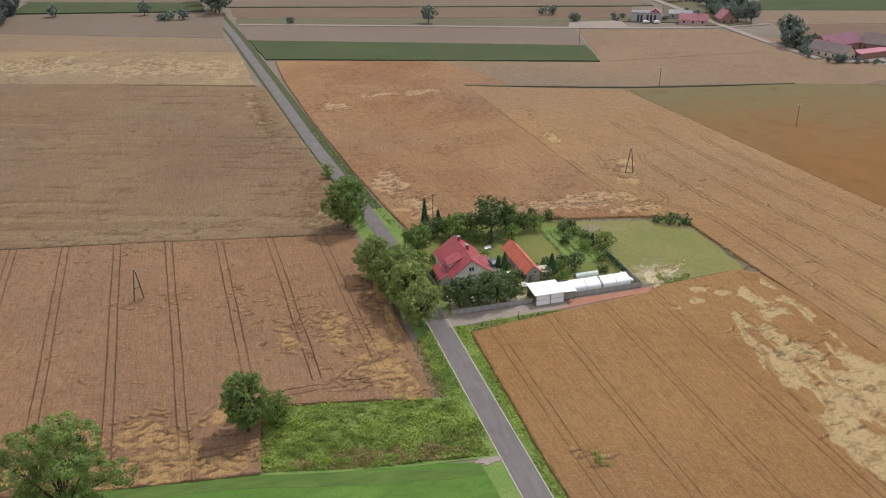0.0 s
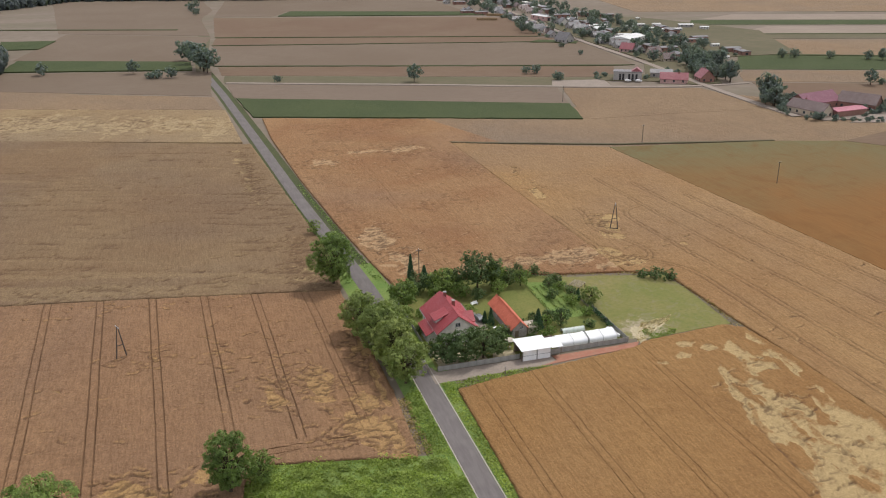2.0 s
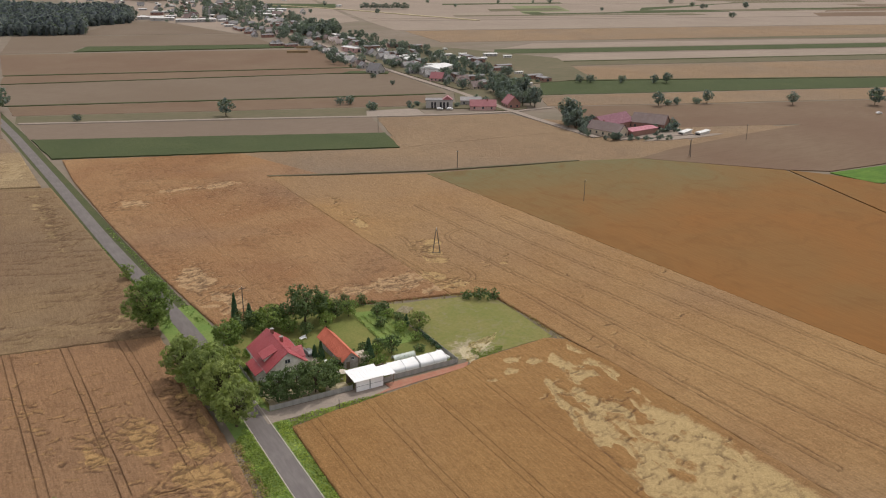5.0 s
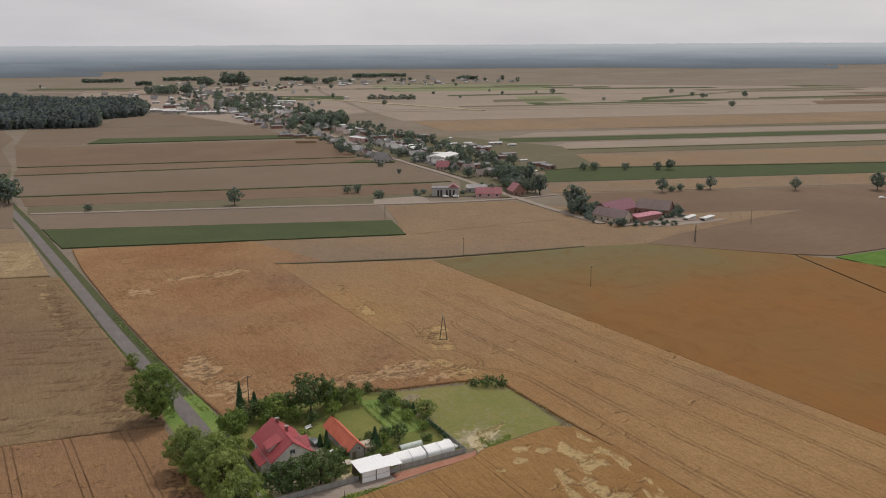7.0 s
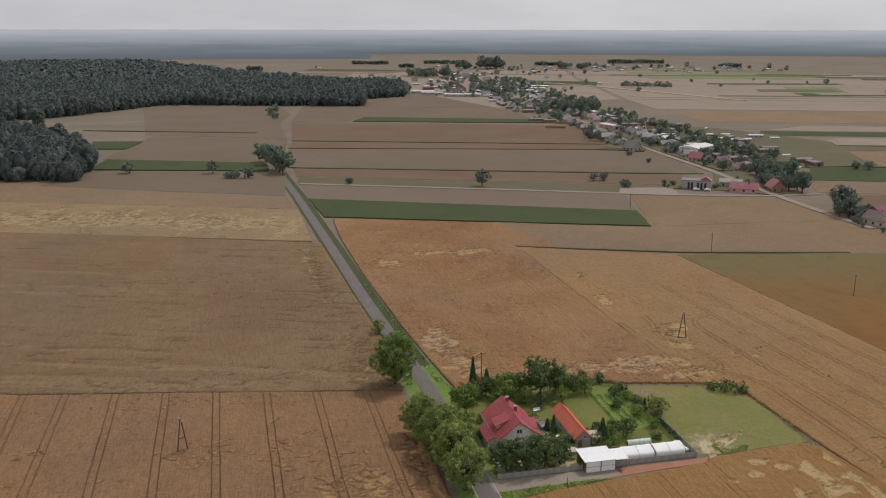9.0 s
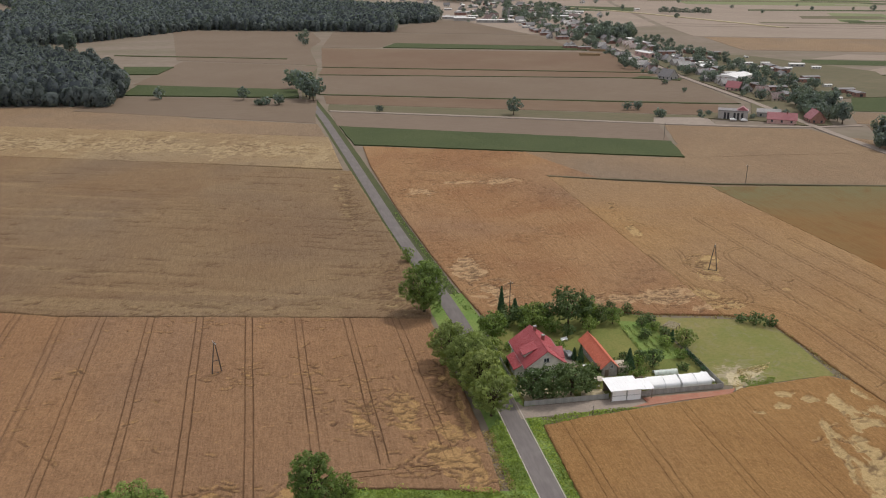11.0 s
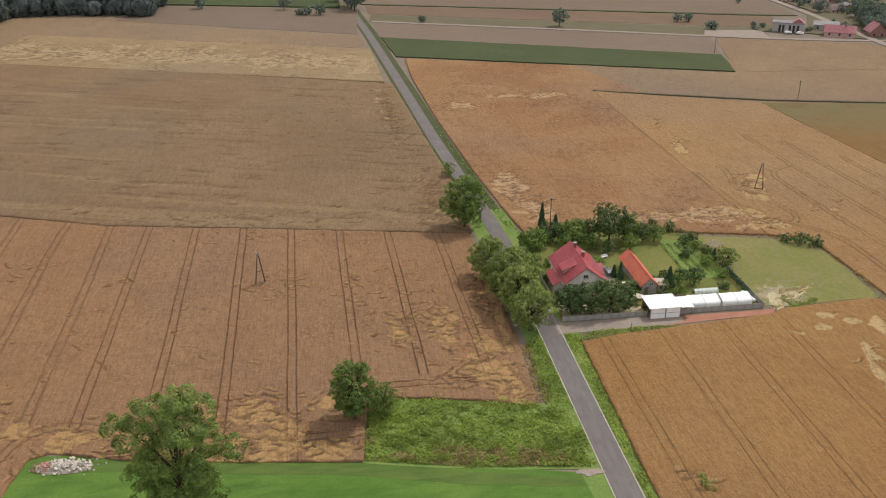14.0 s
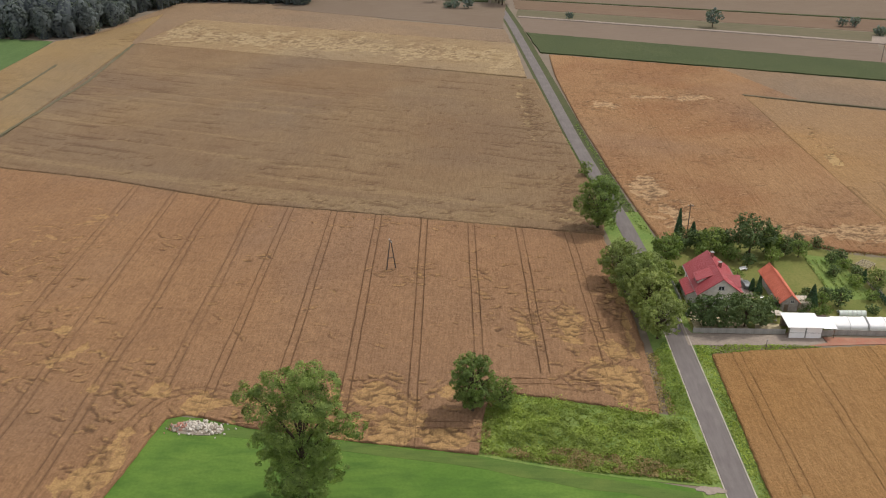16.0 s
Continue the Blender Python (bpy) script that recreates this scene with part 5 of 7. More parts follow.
def garden_wall(x0, y0, x1, y1, height=1.35, bay=2.0):
    """Concrete post-and-panel wall."""
    length = math.hypot(x1 - x0, y1 - y0)
    w = thing("garden_wall", "grey concrete panel garden wall with posts", "wall", x0, y0, 0, math.degrees(math.atan2(y1 - y0, x1 - x0)), kind="structure")
    n = round(length / bay)
    step = length / n
    post = None
    for k in range(n + 1):
        if post is None:
            post = part("post", solid([(-0.08, 0.08, -0.09, 0.09, -0.2, height + 0.08)], bevel=0.015), M_CONCRETE, w)
            post.location.x = 0
        else:
            o = new("post", post.data)
            o.parent, o.location.x = w, k * step
    first = None
    for k in range(n):
        for row in range(3):
            hh = height / 3
            if first is None:
                first = part("panel", solid([(0.09, step - 0.09, -0.03, 0.03, -0.05, hh - 0.02)], bevel=0.008), M_CONCRETE, w)
            else:
                o = new("panel", first.data)
                o.parent, o.location = w, (k * step, 0, row * hh)
    return w


garden_wall(50.4, 169.3, 71.0, 169.3)
garden_wall(81.5, 169.3, 100.4, 169.3)
garden_wall(100.4, 169.3, 100.4, 189.3)
garden_wall(50.6, 176.0, 50.6, 214.0, 1.1, 2.0)


def utility_pole(x, y, h, label="slim dark wooden utility pole"):
    p = thing("utility_pole", label, "pole", x, y, 0, 0, "wooden poles")
    part("shaft", tube(bmesh.new(), [(0, 0, -0.3), (0, 0, h * 0.5), (0, 0, h)], [0.15, 0.125, 0.10], 8), M_POLE, p)
    part("crossarm", solid([(-0.75, 0.75, -0.06, 0.06, h - 0.5, h - 0.38)], bevel=0.01), M_POLE, p)
    for k in (-0.65, 0, 0.65):
        part("insulator", tube(bmesh.new(), [(k, 0, h - 0.38 if k else h), (k, 0, h - 0.2 if k else h + 0.15), (k, 0, h - 0.12 if k else h + 0.25)], [0.05, 0.07, 0.03], 6), M_FRAME, p)


def frame_pole(x, y, h, turn, label="wooden A-frame power pole standing in the wheat"):
    p = thing("power_pole", label, "power pole", x, y, 0, turn, "A-frame power poles")
    for s in (-1, 1):
        part("leg", tube(bmesh.new(), [(s * 1.35, 0, -0.3), (s * 0.72, 0, h * 0.5), (s * 0.09, 0, h)], [0.17, 0.15, 0.12], 8), M_POLE, p)
    part("brace", solid([(-0.85, 0.85, -0.07, 0.07, h * 0.42, h * 0.42 + 0.16)], bevel=0.01), M_POLE, p)
    part("foot_beam", solid([(-1.4, 1.4, -0.1, 0.1, 0.25, 0.45)], bevel=0.01), M_POLE, p)
    part("crossarm", solid([(-0.09, 0.09, -1.1, 1.1, h - 0.3, h - 0.16)], bevel=0.01), M_STEEL, p)
    for k in (-1.0, 0, 1.0):
        part("insulator", tube(bmesh.new(), [(0, k, h - 0.16), (0, k, h + 0.05), (0, k, h + 0.14)], [0.05, 0.08, 0.03], 6), M_FRAME, p)


utility_pole(61.3, 225.0, 9.0)
post_only = thing("marker_post", "short weathered post beside the gravel drive", "post", 64.5, 162.0, 0)
part("shaft", tube(bmesh.new(), [(0, 0, -0.3), (0, 0, 1.4), (0, 0, 2.8)], [0.09, 0.08, 0.07], 8), M_POLE, post_only)
part("cap", tube(bmesh.new(), [(0, 0, 2.8), (0, 0, 2.86), (0, 0, 2.9)], [0.1, 0.1, 0.04], 8), M_STEEL, post_only)
utility_pole(203.6, 345.5, 9.5)
utility_pole(222.5, 272.0, 9.5)
utility_pole(209.2, 446.5, 9.5)
utility_pole(380, 326, 9.5)
frame_pole(136.2, 245.0, 9.2, -29)
frame_pole(-21.3, 198.4, 8.8, 25)
frame_pole(322, 311, 9.5, 60)


def small_things():
    t = thing("garden_bench", "white painted garden bench on the lawn", "bench", 70.6, 201.5, 0.07, 20)
    part("seat", solid([(-1.1, 1.1, -0.28, 0.28, 0.42, 0.5)], bevel=0.02), M_WHITE, t)
    part("backrest", solid([(-1.1, 1.1, 0.26, 0.34, 0.5, 1.0)], bevel=0.02), M_WHITE, t)
    for x in (-0.95, 0.95):
        for y in (-0.2, 0.22):
            part("leg", solid([(x - 0.05, x + 0.05, y - 0.05, y + 0.05, 0, 0.42)]), M_WHITE, t)
    t = thing("garden_table", "long white garden table by the barn", "table", 71.5, 185.4, 0.07, -10)
    part("tabletop", solid([(-1.3, 1.3, -0.5, 0.5, 0.7, 0.76)], bevel=0.02), M_WHITE, t)
    for x in (-1.1, 1.1):
        for y in (-0.38, 0.38):
            part("leg", solid([(x - 0.05, x + 0.05, y - 0.05, y + 0.05, 0, 0.7)]), M_WHITE, t)
    t = thing("parasol", "round cream garden parasol on the lawn edge", "parasol", 70.9, 175.4, 0.07)
    part("pole", tube(bmesh.new(), [(0, 0, 0), (0, 0, 1.2), (0, 0, 2.3)], [0.03] * 3, 8), M_STEEL, t)
    part("base", tube(bmesh.new(), [(0, 0, 0), (0, 0, 0.08), (0, 0, 0.1)], [0.3, 0.3, 0.1], 12), M_CONCRETE, t)
    v = [(0, 0, 2.35)] + [(r * math.cos(a), r * math.sin(a), z) for r, z in ((0.7, 2.28), (1.35, 2.08)) for a in (math.pi * k / 6 for k in range(12))]
    f = [(0, 1 + k, 1 + (k + 1) % 12) for k in range(12)] + [(1 + k, 13 + k, 13 + (k + 1) % 12, 1 + (k + 1) % 12) for k in range(12)]
    part("canopy", mesh_of("canopy", v, f, M_PAVING), M_PAVING, t, "cream fabric canopy")
    t = thing("pergola", "weathered timber pergola with bare slats", "pergola", 102.3, 203.0, 0.07, -50)
    t.scale = (0.72, 0.72, 1)
    for x in (-2.2, 2.2):
        for y in (-2.6, 0, 2.6):
            part("post", solid([(x - 0.08, x + 0.08, y - 0.08, y + 0.08, 0, 1.5)]), M_TIMBER, t)
        part("beam", solid([(x - 0.07, x + 0.07, -2.9, 2.9, 1.5, 1.66)]), M_TIMBER, t)
    for k in range(7):
        part("slat", solid([(-2.5, 2.5, -2.75 + k * 0.9, -2.4 + k * 0.9, 1.66, 1.74)], bevel=0.01), M_OLDSLAT, t)
    t = thing("bale_bench", "long white wrapped roll lying by the wall", "wrapped roll", 99.0, 174.6, 0.07, 100)
    part("wrap", tube(bmesh.new(), [(-2.6, 0, 0.42), (-2.5, 0, 0.45), (0, 0, 0.43), (2.5, 0, 0.45), (2.6, 0, 0.42)], [0.2, 0.4, 0.42, 0.4, 0.2], 10), M_FABRIC, t)
    t = thing("parked_car", "grey car parked on the yard behind the farmhouse", "car", 68.6, 192.5, 0.07, 98)
    car_parts(t, M_CARGREY)


def car_parts(t, paint):
    """A small hatchback along x."""
    prof = [(-2.0, 0.35), (2.0, 0.35), (2.05, 0.75), (1.3, 0.9), (0.7, 1.4), (-1.2, 1.45), (-1.95, 1.0), (-2.05, 0.6)]
    part("body", solid([], [([(x, -0.85, z) for x, z in prof], (0, 1.7, 0))], 0.06), paint, t)
    part("windscreen", solid([], [([(0.72, -0.7, 1.38), (1.28, -0.72, 0.93), (1.28, 0.72, 0.93), (0.72, 0.7, 1.38)], (0.03, 0, 0.03))]), M_GLASS, t)
    for x in (-1.25, 1.3):
        for y in (-0.82, 0.66):
            w = part("wheel", tube(bmesh.new(), [(x, y, 0.31), (x, y + 0.16, 0.31)], [0.31, 0.31], 12), M_DARKGAP, t)
            part("rim", tube(bmesh.new(), [(x, y - 0.01, 0.31), (x, y + 0.17, 0.31)], [0.19, 0.19], 8), M_STEEL, w)


M_CARGREY = plain("car_paint_grey", (0.20, 0.21, 0.22), 0.3, 0.3)
small_things()
slab("paved_yard", [(64.5, 170), (71, 170), (71, 173.8), (66, 174.4)], M_SANDY, 0.10, "pale sandy yard beside the shed", "yard", kind="structure")
slab("gravel_yard", [(65.2, 186), (69.5, 186.5), (69.2, 197), (65.2, 198)], M_GRAVEL, 0.10, "grey gravel yard beside the farmhouse", "yard", kind="structure")
slab("gravel_yard", [(51.2, 170.2), (63.5, 170.2), (63.5, 180.2), (51.2, 180.2)], M_SANDY, 0.095, "pale gravel forecourt under the trees", "yard", kind="structure")
slab("kitchen_garden", [(88.5, 186), (98.5, 186), (98.0, 209), (89.5, 212)], M_VERGE, 0.10, "green kitchen garden beds", "garden bed", jitter=0.3)
# ---------------------------------------------------------------- garden trees, hedges, weeds
GARDEN = [  # x, y, height, radius, seed, leaf, leaf size, crown base
    (53.4, 172.4, 8.4, 4.5, 31, M_LEAF_DARK, 0.30, 0.3), (58.0, 171.9, 9.0, 4.8, 32, M_LEAF_DARK, 0.30, 0.4), (62.8, 172.4, 9.0, 4.9, 33, M_LEAF_DARK, 0.30, 0.4), (66.6, 172.8, 6.2, 3.0, 30, M_LEAF_DARK, 0.28, 0.3),
    (51.8, 207.5, 7.6, 4.6, 34, M_LEAF, 0.32, 0.5), (64.6, 212.5, 7.0, 4.4, 35, M_LEAF, 0.32, 0.6), (74.6, 210.5, 12.4, 6.0, 36, M_LEAF_DARK, 0.34, 2.0), (79.6, 212.0, 8.5, 3.8, 37, M_LEAF, 0.32, 1.2),
    (70.0, 216.0, 5.5, 3.0, 38, M_LEAF_DARK, 0.30, 0.3), (58.6, 215.5, 5.8, 3.2, 39, M_LEAF_DARK, 0.30, 0.3), (87.6, 210.0, 5.2, 3.0, 40, M_LEAF, 0.26, 1.0), (94.6, 216.6, 3.6, 1.7, 41, M_LEAF_DARK, 0.26, 0.4),
    (101.4, 192.2, 5.8, 3.1, 42, M_LEAF_LIGHT, 0.28, 0.8), (88.0, 182.6, 5.6, 2.6, 43, M_LEAF_DARK, 0.27, 0.3), (84.4, 184.0, 3.2, 1.9, 44, M_LEAF, 0.25, 0.2), 
    (70.6, 180.2, 3.6, 1.8, 46, M_LEAF_DARK, 0.25, 0.2), (71.4, 183.5, 2.6, 1.4, 47, M_LEAF, 0.25, 0.2), (83.0, 214.0, 4.8, 2.6, 48, M_LEAF, 0.28, 0.3), (97.2, 203.5, 3.0, 2.0, 49, M_LEAF, 0.25, 0.2),
    (80.8, 177.6, 2.6, 1.5, 50, M_LEAF, 0.24, 0.1), (77.6, 177.0, 2.2, 1.6, 51, M_LEAF_DARK, 0.24, 0.1), (54.0, 198.6, 2.6, 1.6, 52, M_LEAF, 0.25, 0.1), (68.6, 207.0, 5.4, 2.8, 53, M_LEAF, 0.28, 0.4), (55.6, 211.5, 5.0, 2.8, 54, M_LEAF_DARK, 0.28, 0.2), (61.5, 208.5, 4.4, 2.4, 55, M_LEAF, 0.26, 0.2),
    (72.4, 204.0, 4.2, 2.2, 56, M_LEAF_DARK, 0.26, 0.3), (92.8, 199.0, 3.2, 2.0, 57, M_LEAF_DARK, 0.25, 0.1), (96.4, 193.5, 3.4, 2.2, 58, M_LEAF, 0.25, 0.1), (86.4, 187.4, 3.0, 1.8, 59, M_LEAF_DARK, 0.25, 0.1),
    (83.4, 179.2, 2.4, 1.6, 61, M_LEAF, 0.24, 0.1), (71.8, 177.6, 2.4, 1.3, 62, M_LEAF, 0.24, 0.1), (98.0, 208.5, 3.2, 2.0, 63, M_LEAF_DARK, 0.25, 0.1), (79.0, 205.5, 5.0, 2.4, 64, M_LEAF, 0.28, 0.5), (50.9, 200.5, 3.2, 1.8, 65, M_LEAF, 0.25, 0.1),
    (66.5, 214.0, 6.8, 3.2, 66, M_LEAF_DARK, 0.27, 0.2), (62.0, 213.5, 6.4, 3.0, 67, M_LEAF_DARK, 0.27, 0.2), (84.0, 211.0, 6.2, 2.8, 68, M_LEAF_DARK, 0.26, 0.3), (88.5, 214.5, 5.6, 2.4, 69, M_LEAF_DARK, 0.26, 0.4), 
    (97.2, 186.0, 2.8, 2.0, 72, M_LEAF, 0.24, 0.1), (95.0, 180.0, 2.0, 1.8, 73, M_LEAF_DARK, 0.24, 0.1), (98.4, 199.0, 3.2, 1.9, 74, M_LEAF_DARK, 0.24, 0.1), (95.0, 206.5, 3.4, 1.9, 75, M_LEAF_DARK, 0.24, 0.1), (72.6, 181.0, 3.4, 1.7, 76, M_LEAF_DARK, 0.24, 0.1), (54.0, 178.4, 3.0, 1.8, 77, M_LEAF, 0.24, 0.1), (52.0, 190.0, 2.6, 1.6, 78, M_LEAF_DARK, 0.24, 0.1), (67.6, 196.5, 3.0, 1.7, 79, M_LEAF, 0.24, 0.1), (82.4, 188.6, 2.0, 1.5, 80, M_LEAF_DARK, 0.24, 0.1), (79.6, 180.6, 3.6, 1.9, 81, M_LEAF_DARK, 0.24, 0.1)]
for x, y, hh, r, seed, leaf, size, low in GARDEN:
    tree("garden_tree" if hh > 4 else "shrub", "leafy green garden tree" if leaf is not M_LEAF_DARK else "dense dark green garden tree", x, y, hh, r, seed, leaf, size * 0.72, 7.0, low, 22, group="garden trees")
for x, y, hh, r, seed in ((57.8, 221.5, 9.2, 1.3, 61), (61.2, 219.0, 6.2, 1.7, 62), (81.4, 182.4, 6.0, 1.7, 63), (70.7, 188.6, 5.0, 1.0, 64), (69.6, 190.4, 3.4, 0.9, 65), (99.4, 196.2, 3.4, 0.9, 66), (64.4, 218.4, 4.6, 1.5, 67)):
    conifer("conifer", "dark green pointed conifer in the garden", x, y, hh, r, seed, 0.24, "garden conifers")
for k, (x, y, hh, r) in enumerate(((127.6, 203.0, 3.2, 2.6), (131.2, 201.2, 3.0, 2.8), (124.6, 205.0, 2.4, 2.0))):
    tree("shrub", "grey-green shrub in the paddock corner", x, y, hh, r, 71 + k, M_LEAF_DARK, 0.27, 3.6, 0.1, 9, group="paddock shrubs")


def hedge(label, points, width, height, leaf, seed, density=9.0, size=0.2):
    """A clipped or ragged hedge along points."""
    rng = np.random.default_rng(seed)
    pts = []
    for (ax, ay), (bx, by) in zip(points, points[1:]):
        length = math.hypot(bx - ax, by - ay)
        n = int(length * (width + height) * density)
        u = rng.random(n)
        off = rng.uniform(-0.5, 0.5, n) * width
        top = height * (0.75 + 0.45 * fbm(u * length * 0.5 + ax, off + ay, seed, 3))
        z = top * rng.random(n) ** 0.45
        nx, ny = (by - ay) / length, -(bx - ax) / length
        pts.append(np.stack([ax + (bx - ax) * u + nx * off, ay + (by - ay) * u + ny * off, z], 1))
    pts = np.concatenate(pts)
    verts, quads = leaf_quads(pts, rng.normal(0, 0.6, pts.shape) + [0, 0, 0.8], size, rng)
    return tagged(new("hedge", quads_mesh("hedge", verts, quads, leaf)), label, "hedge")


hedge("dark green hedge along the garden's far side", [(100.6, 189.5), (99.8, 200), (97.5, 213.5), (90, 217.6), (78, 219.5), (66, 219.8), (55, 219.5), (51.8, 212)], 1.6, 1.7, M_LEAF_DARK, 81)
hedge("dark evergreen hedge inside the garden wall", [(99.4, 176.5), (99.5, 189)], 1.1, 1.8, M_NEEDLE, 82, 12)
hedge("low clipped hedge across the lawn", [(79.4, 188.0), (88.4, 186.0)], 1.2, 0.9, M_LEAF_DARK, 83, 12)
hedge("row of young plants beside the lawn", [(88.6, 188), (89.3, 210)], 0.6, 0.7, M_LEAF_LIGHT, 84, 8)
hedge("ragged shrubs between house and road", [(52.6, 181.5), (51.4, 196), (51.2, 206)], 0.8, 1.0, M_LEAF, 85, 9)
for k, x in enumerate((91.5, 93.6, 95.7)):
    hedge("row of green vegetables in the kitchen garden", [(x, 188.0), (x - 0.4, 208.0)], 1.0, 0.55, M_LEAF_LIGHT, 86 + k, 10, 0.18)


def tufts(name, label, poly, count, size, tall, leaf, seed, clump=0.25, category="weeds"):
    """Rank growth over an outline: leaves in clumps of uneven height."""
    rng = np.random.default_rng(seed)
    xs, ys = [p[0] for p in poly], [p[1] for p in poly]
    x, y = rng.uniform(min(xs), max(xs), count * 3), rng.uniform(min(ys), max(ys), count * 3)
    field = fbm(x * clump, y * clump, seed, 3)
    keep = inside(poly, x, y) & (field > 0.16 + 0.36 * rng.random(len(x)) - 0.08)
    x, y, field = x[keep][:count], y[keep][:count], field[keep][:count]
    z = tall * (0.15 + rng.random(len(x)) ** 0.7 * smooth(0.35, 0.7, field))
    pts = np.stack([x, y, z], 1)
    verts, quads = leaf_quads(pts, rng.normal(0, 0.5, pts.shape) + [0, 0, 0.9], size, rng)
    return tagged(new(name, quads_mesh(name, verts, quads, leaf)), label, category, kind="stuff")


M_PALESTRAW = foliage("pale_straw", (0.56, 0.46, 0.28), (0.66, 0.56, 0.36), 0.2)
M_STRAW = foliage("dry_grass", (0.34, 0.25, 0.11), (0.46, 0.36, 0.18), 0.3)
tufts("weeds", "thick green weeds on fallow ground", [(2.0, 124.6), (2.8, 137), (4.6, 145), (8, 143.2), (24, 140.2), (37, 137.2), (42, 135), (42, 117.6), (20, 120.4)], 30000, 0.21, 0.6, M_WEED, 91, 0.55)
tufts("dry_weeds", "dry yellow grass among the weeds", [(3, 124.6), (10, 127), (30, 124.5), (40, 121), (40, 118), (20, 120.6)], 3800, 0.2, 0.75, M_STRAW, 92, 0.3)
tufts("dry_weeds", "dry yellow grass along the weeds' edge", [(0.8, 124.4), (3.0, 124.2), (5.6, 145.4), (3.6, 146.2), (1.8, 136)], 800, 0.2, 0.45, M_STRAW, 103, 0.4)
tufts("weeds", "green weeds creeping into the wheat", [(4.2, 146.6), (20, 142.6), (36.4, 138.6), (36.4, 136.4), (20, 140), (5, 144)], 1300, 0.2, 0.7, M_WEED, 104, 0.4)
tufts("dry_weeds", "dry yellow grass at the wheat's edge", [(36.6, 138), (38.2, 160), (40.5, 160), (40, 138)], 900, 0.2, 0.5, M_STRAW, 93, 0.3)
tufts("weeds", "green weeds between wheat and road", [(38.4, 136), (39.6, 160), (43.6, 166), (43.6, 118), (41, 118)], 4200, 0.2, 0.45, M_WEED, 94, 0.3)
tufts("weeds", "green weeds standing in the wheat", [(59.4, 108), (61.8, 107.6), (62.2, 112), (60.2, 113.4)], 420, 0.15, 0.9, M_WEED, 101, 0.3)
tufts("weeds", "green roadside grass", [(49.2, 60), (49.2, 160), (52, 160), (51, 118), (50.6, 60)], 3600, 0.2, 0.45, M_WEED, 95, 0.3)
tufts("weeds", "green roadside grass", [(49.5, 159), (52, 160), (72, 162.5), (78, 163.8), (64, 164.2), (49.5, 163.4)], 1500, 0.2, 0.5, M_WEED, 96, 0.3)
tufts("weeds", "green weeds in the paddock corner", [(106, 168.5), (114, 169.5), (116, 172), (110, 175), (106.5, 173.5)], 1600, 0.14, 0.3, M_WEED, 97, 0.3)
tufts("dry_weeds", "pale trampled straw in the paddock gateway", [(102.8, 168.6), (105, 173), (108.6, 177.4), (118.8, 179.6), (117, 177), (112, 174.6), (108.8, 172), (105.4, 169)], 1500, 0.22, 0.25, M_PALESTRAW, 102, 0.6)
tufts("dry_weeds", "dry grass along the paddock boundary", [(131.0, 168), (133.0, 168), (133.4, 187), (132.6, 207), (120, 209.4), (100, 214.6), (100, 213.0), (120, 207.8), (131.2, 206.3), (132.2, 187)], 2600, 0.24, 0.7, M_STRAW, 98, 0.3)
tufts("weeds", "green shrubs along the field edge", [(39.4, 226), (37.4, 271), (34.2, 312), (35.2, 312), (38.4, 271), (41.6, 226)], 900, 0.26, 0.6, M_LEAF, 99, 0.2)
tufts("weeds", "green grass tufts beside the road", [(47.8, 228), (44.2, 275), (39.6, 330), (41.2, 330), (46.0, 275), (51, 222)], 1500, 0.26, 0.5, M_LEAF, 100, 0.2)


def bare_patch(name, label, cx, cy, rx, ry, z, material, seed, turn=0):
    pts = []
    for k in range(40):
        a = 2 * math.pi * k / 40
        r = 1 + 0.55 * noise.noise((math.cos(a) * 1.6 + seed, math.sin(a) * 1.6, seed)) + 0.25 * noise.noise((math.cos(a) * 5, math.sin(a) * 5 + seed, 0))
        x, y = rx * r * math.cos(a), ry * r * math.sin(a)
        pts.append((cx + x * math.cos(turn) - y * math.sin(turn), cy + x * math.sin(turn) + y * math.cos(turn)))
    slab(name, pts, material, z, label, "bare ground", kind="structure")


M_OLIVE_GRASS = earthy("worn_meadow_grass", (0.095, 0.155, 0.036), (0.124, 0.168, 0.044), (0.069, 0.110, 0.030), 0.1, 0.8, 8, (0.2, 1, 1), 0.4)
bare_patch("bare_ground", "worn bare sand in the paddock gateway", 105.2, 172.4, 1.8, 4.5, 0.12, M_SANDY, 3, -0.35)
bare_patch("bare_ground", "worn bare sand in the paddock gateway", 109.5, 174.2, 4.5, 1.3, 0.116, M_SANDY, 5, 0.2)
bare_patch("bare_ground", "worn bare sand where the drive leaves the road", 47.6, 168.5, 2.6, 4.2, 0.10, M_GRAVEL, 7)
slab("meadow_track", [(-58, 133.2), (-22, 127.4), (2, 123.4), (20, 119.2), (39.8, 115.2), (39.8, 112.6), (20, 116.2), (2, 120.2), (-22, 124.2), (-58, 129.6)], M_OLIVE_GRASS, 0.085, "worn olive grass strip along the meadow's edge", "track", kind="structure", jitter=0.5)
bare_patch("bare_ground", "worn earth at the field's corner", 41.8, 116.2, 2.4, 1.0, 0.145, M_GRAVEL, 9)


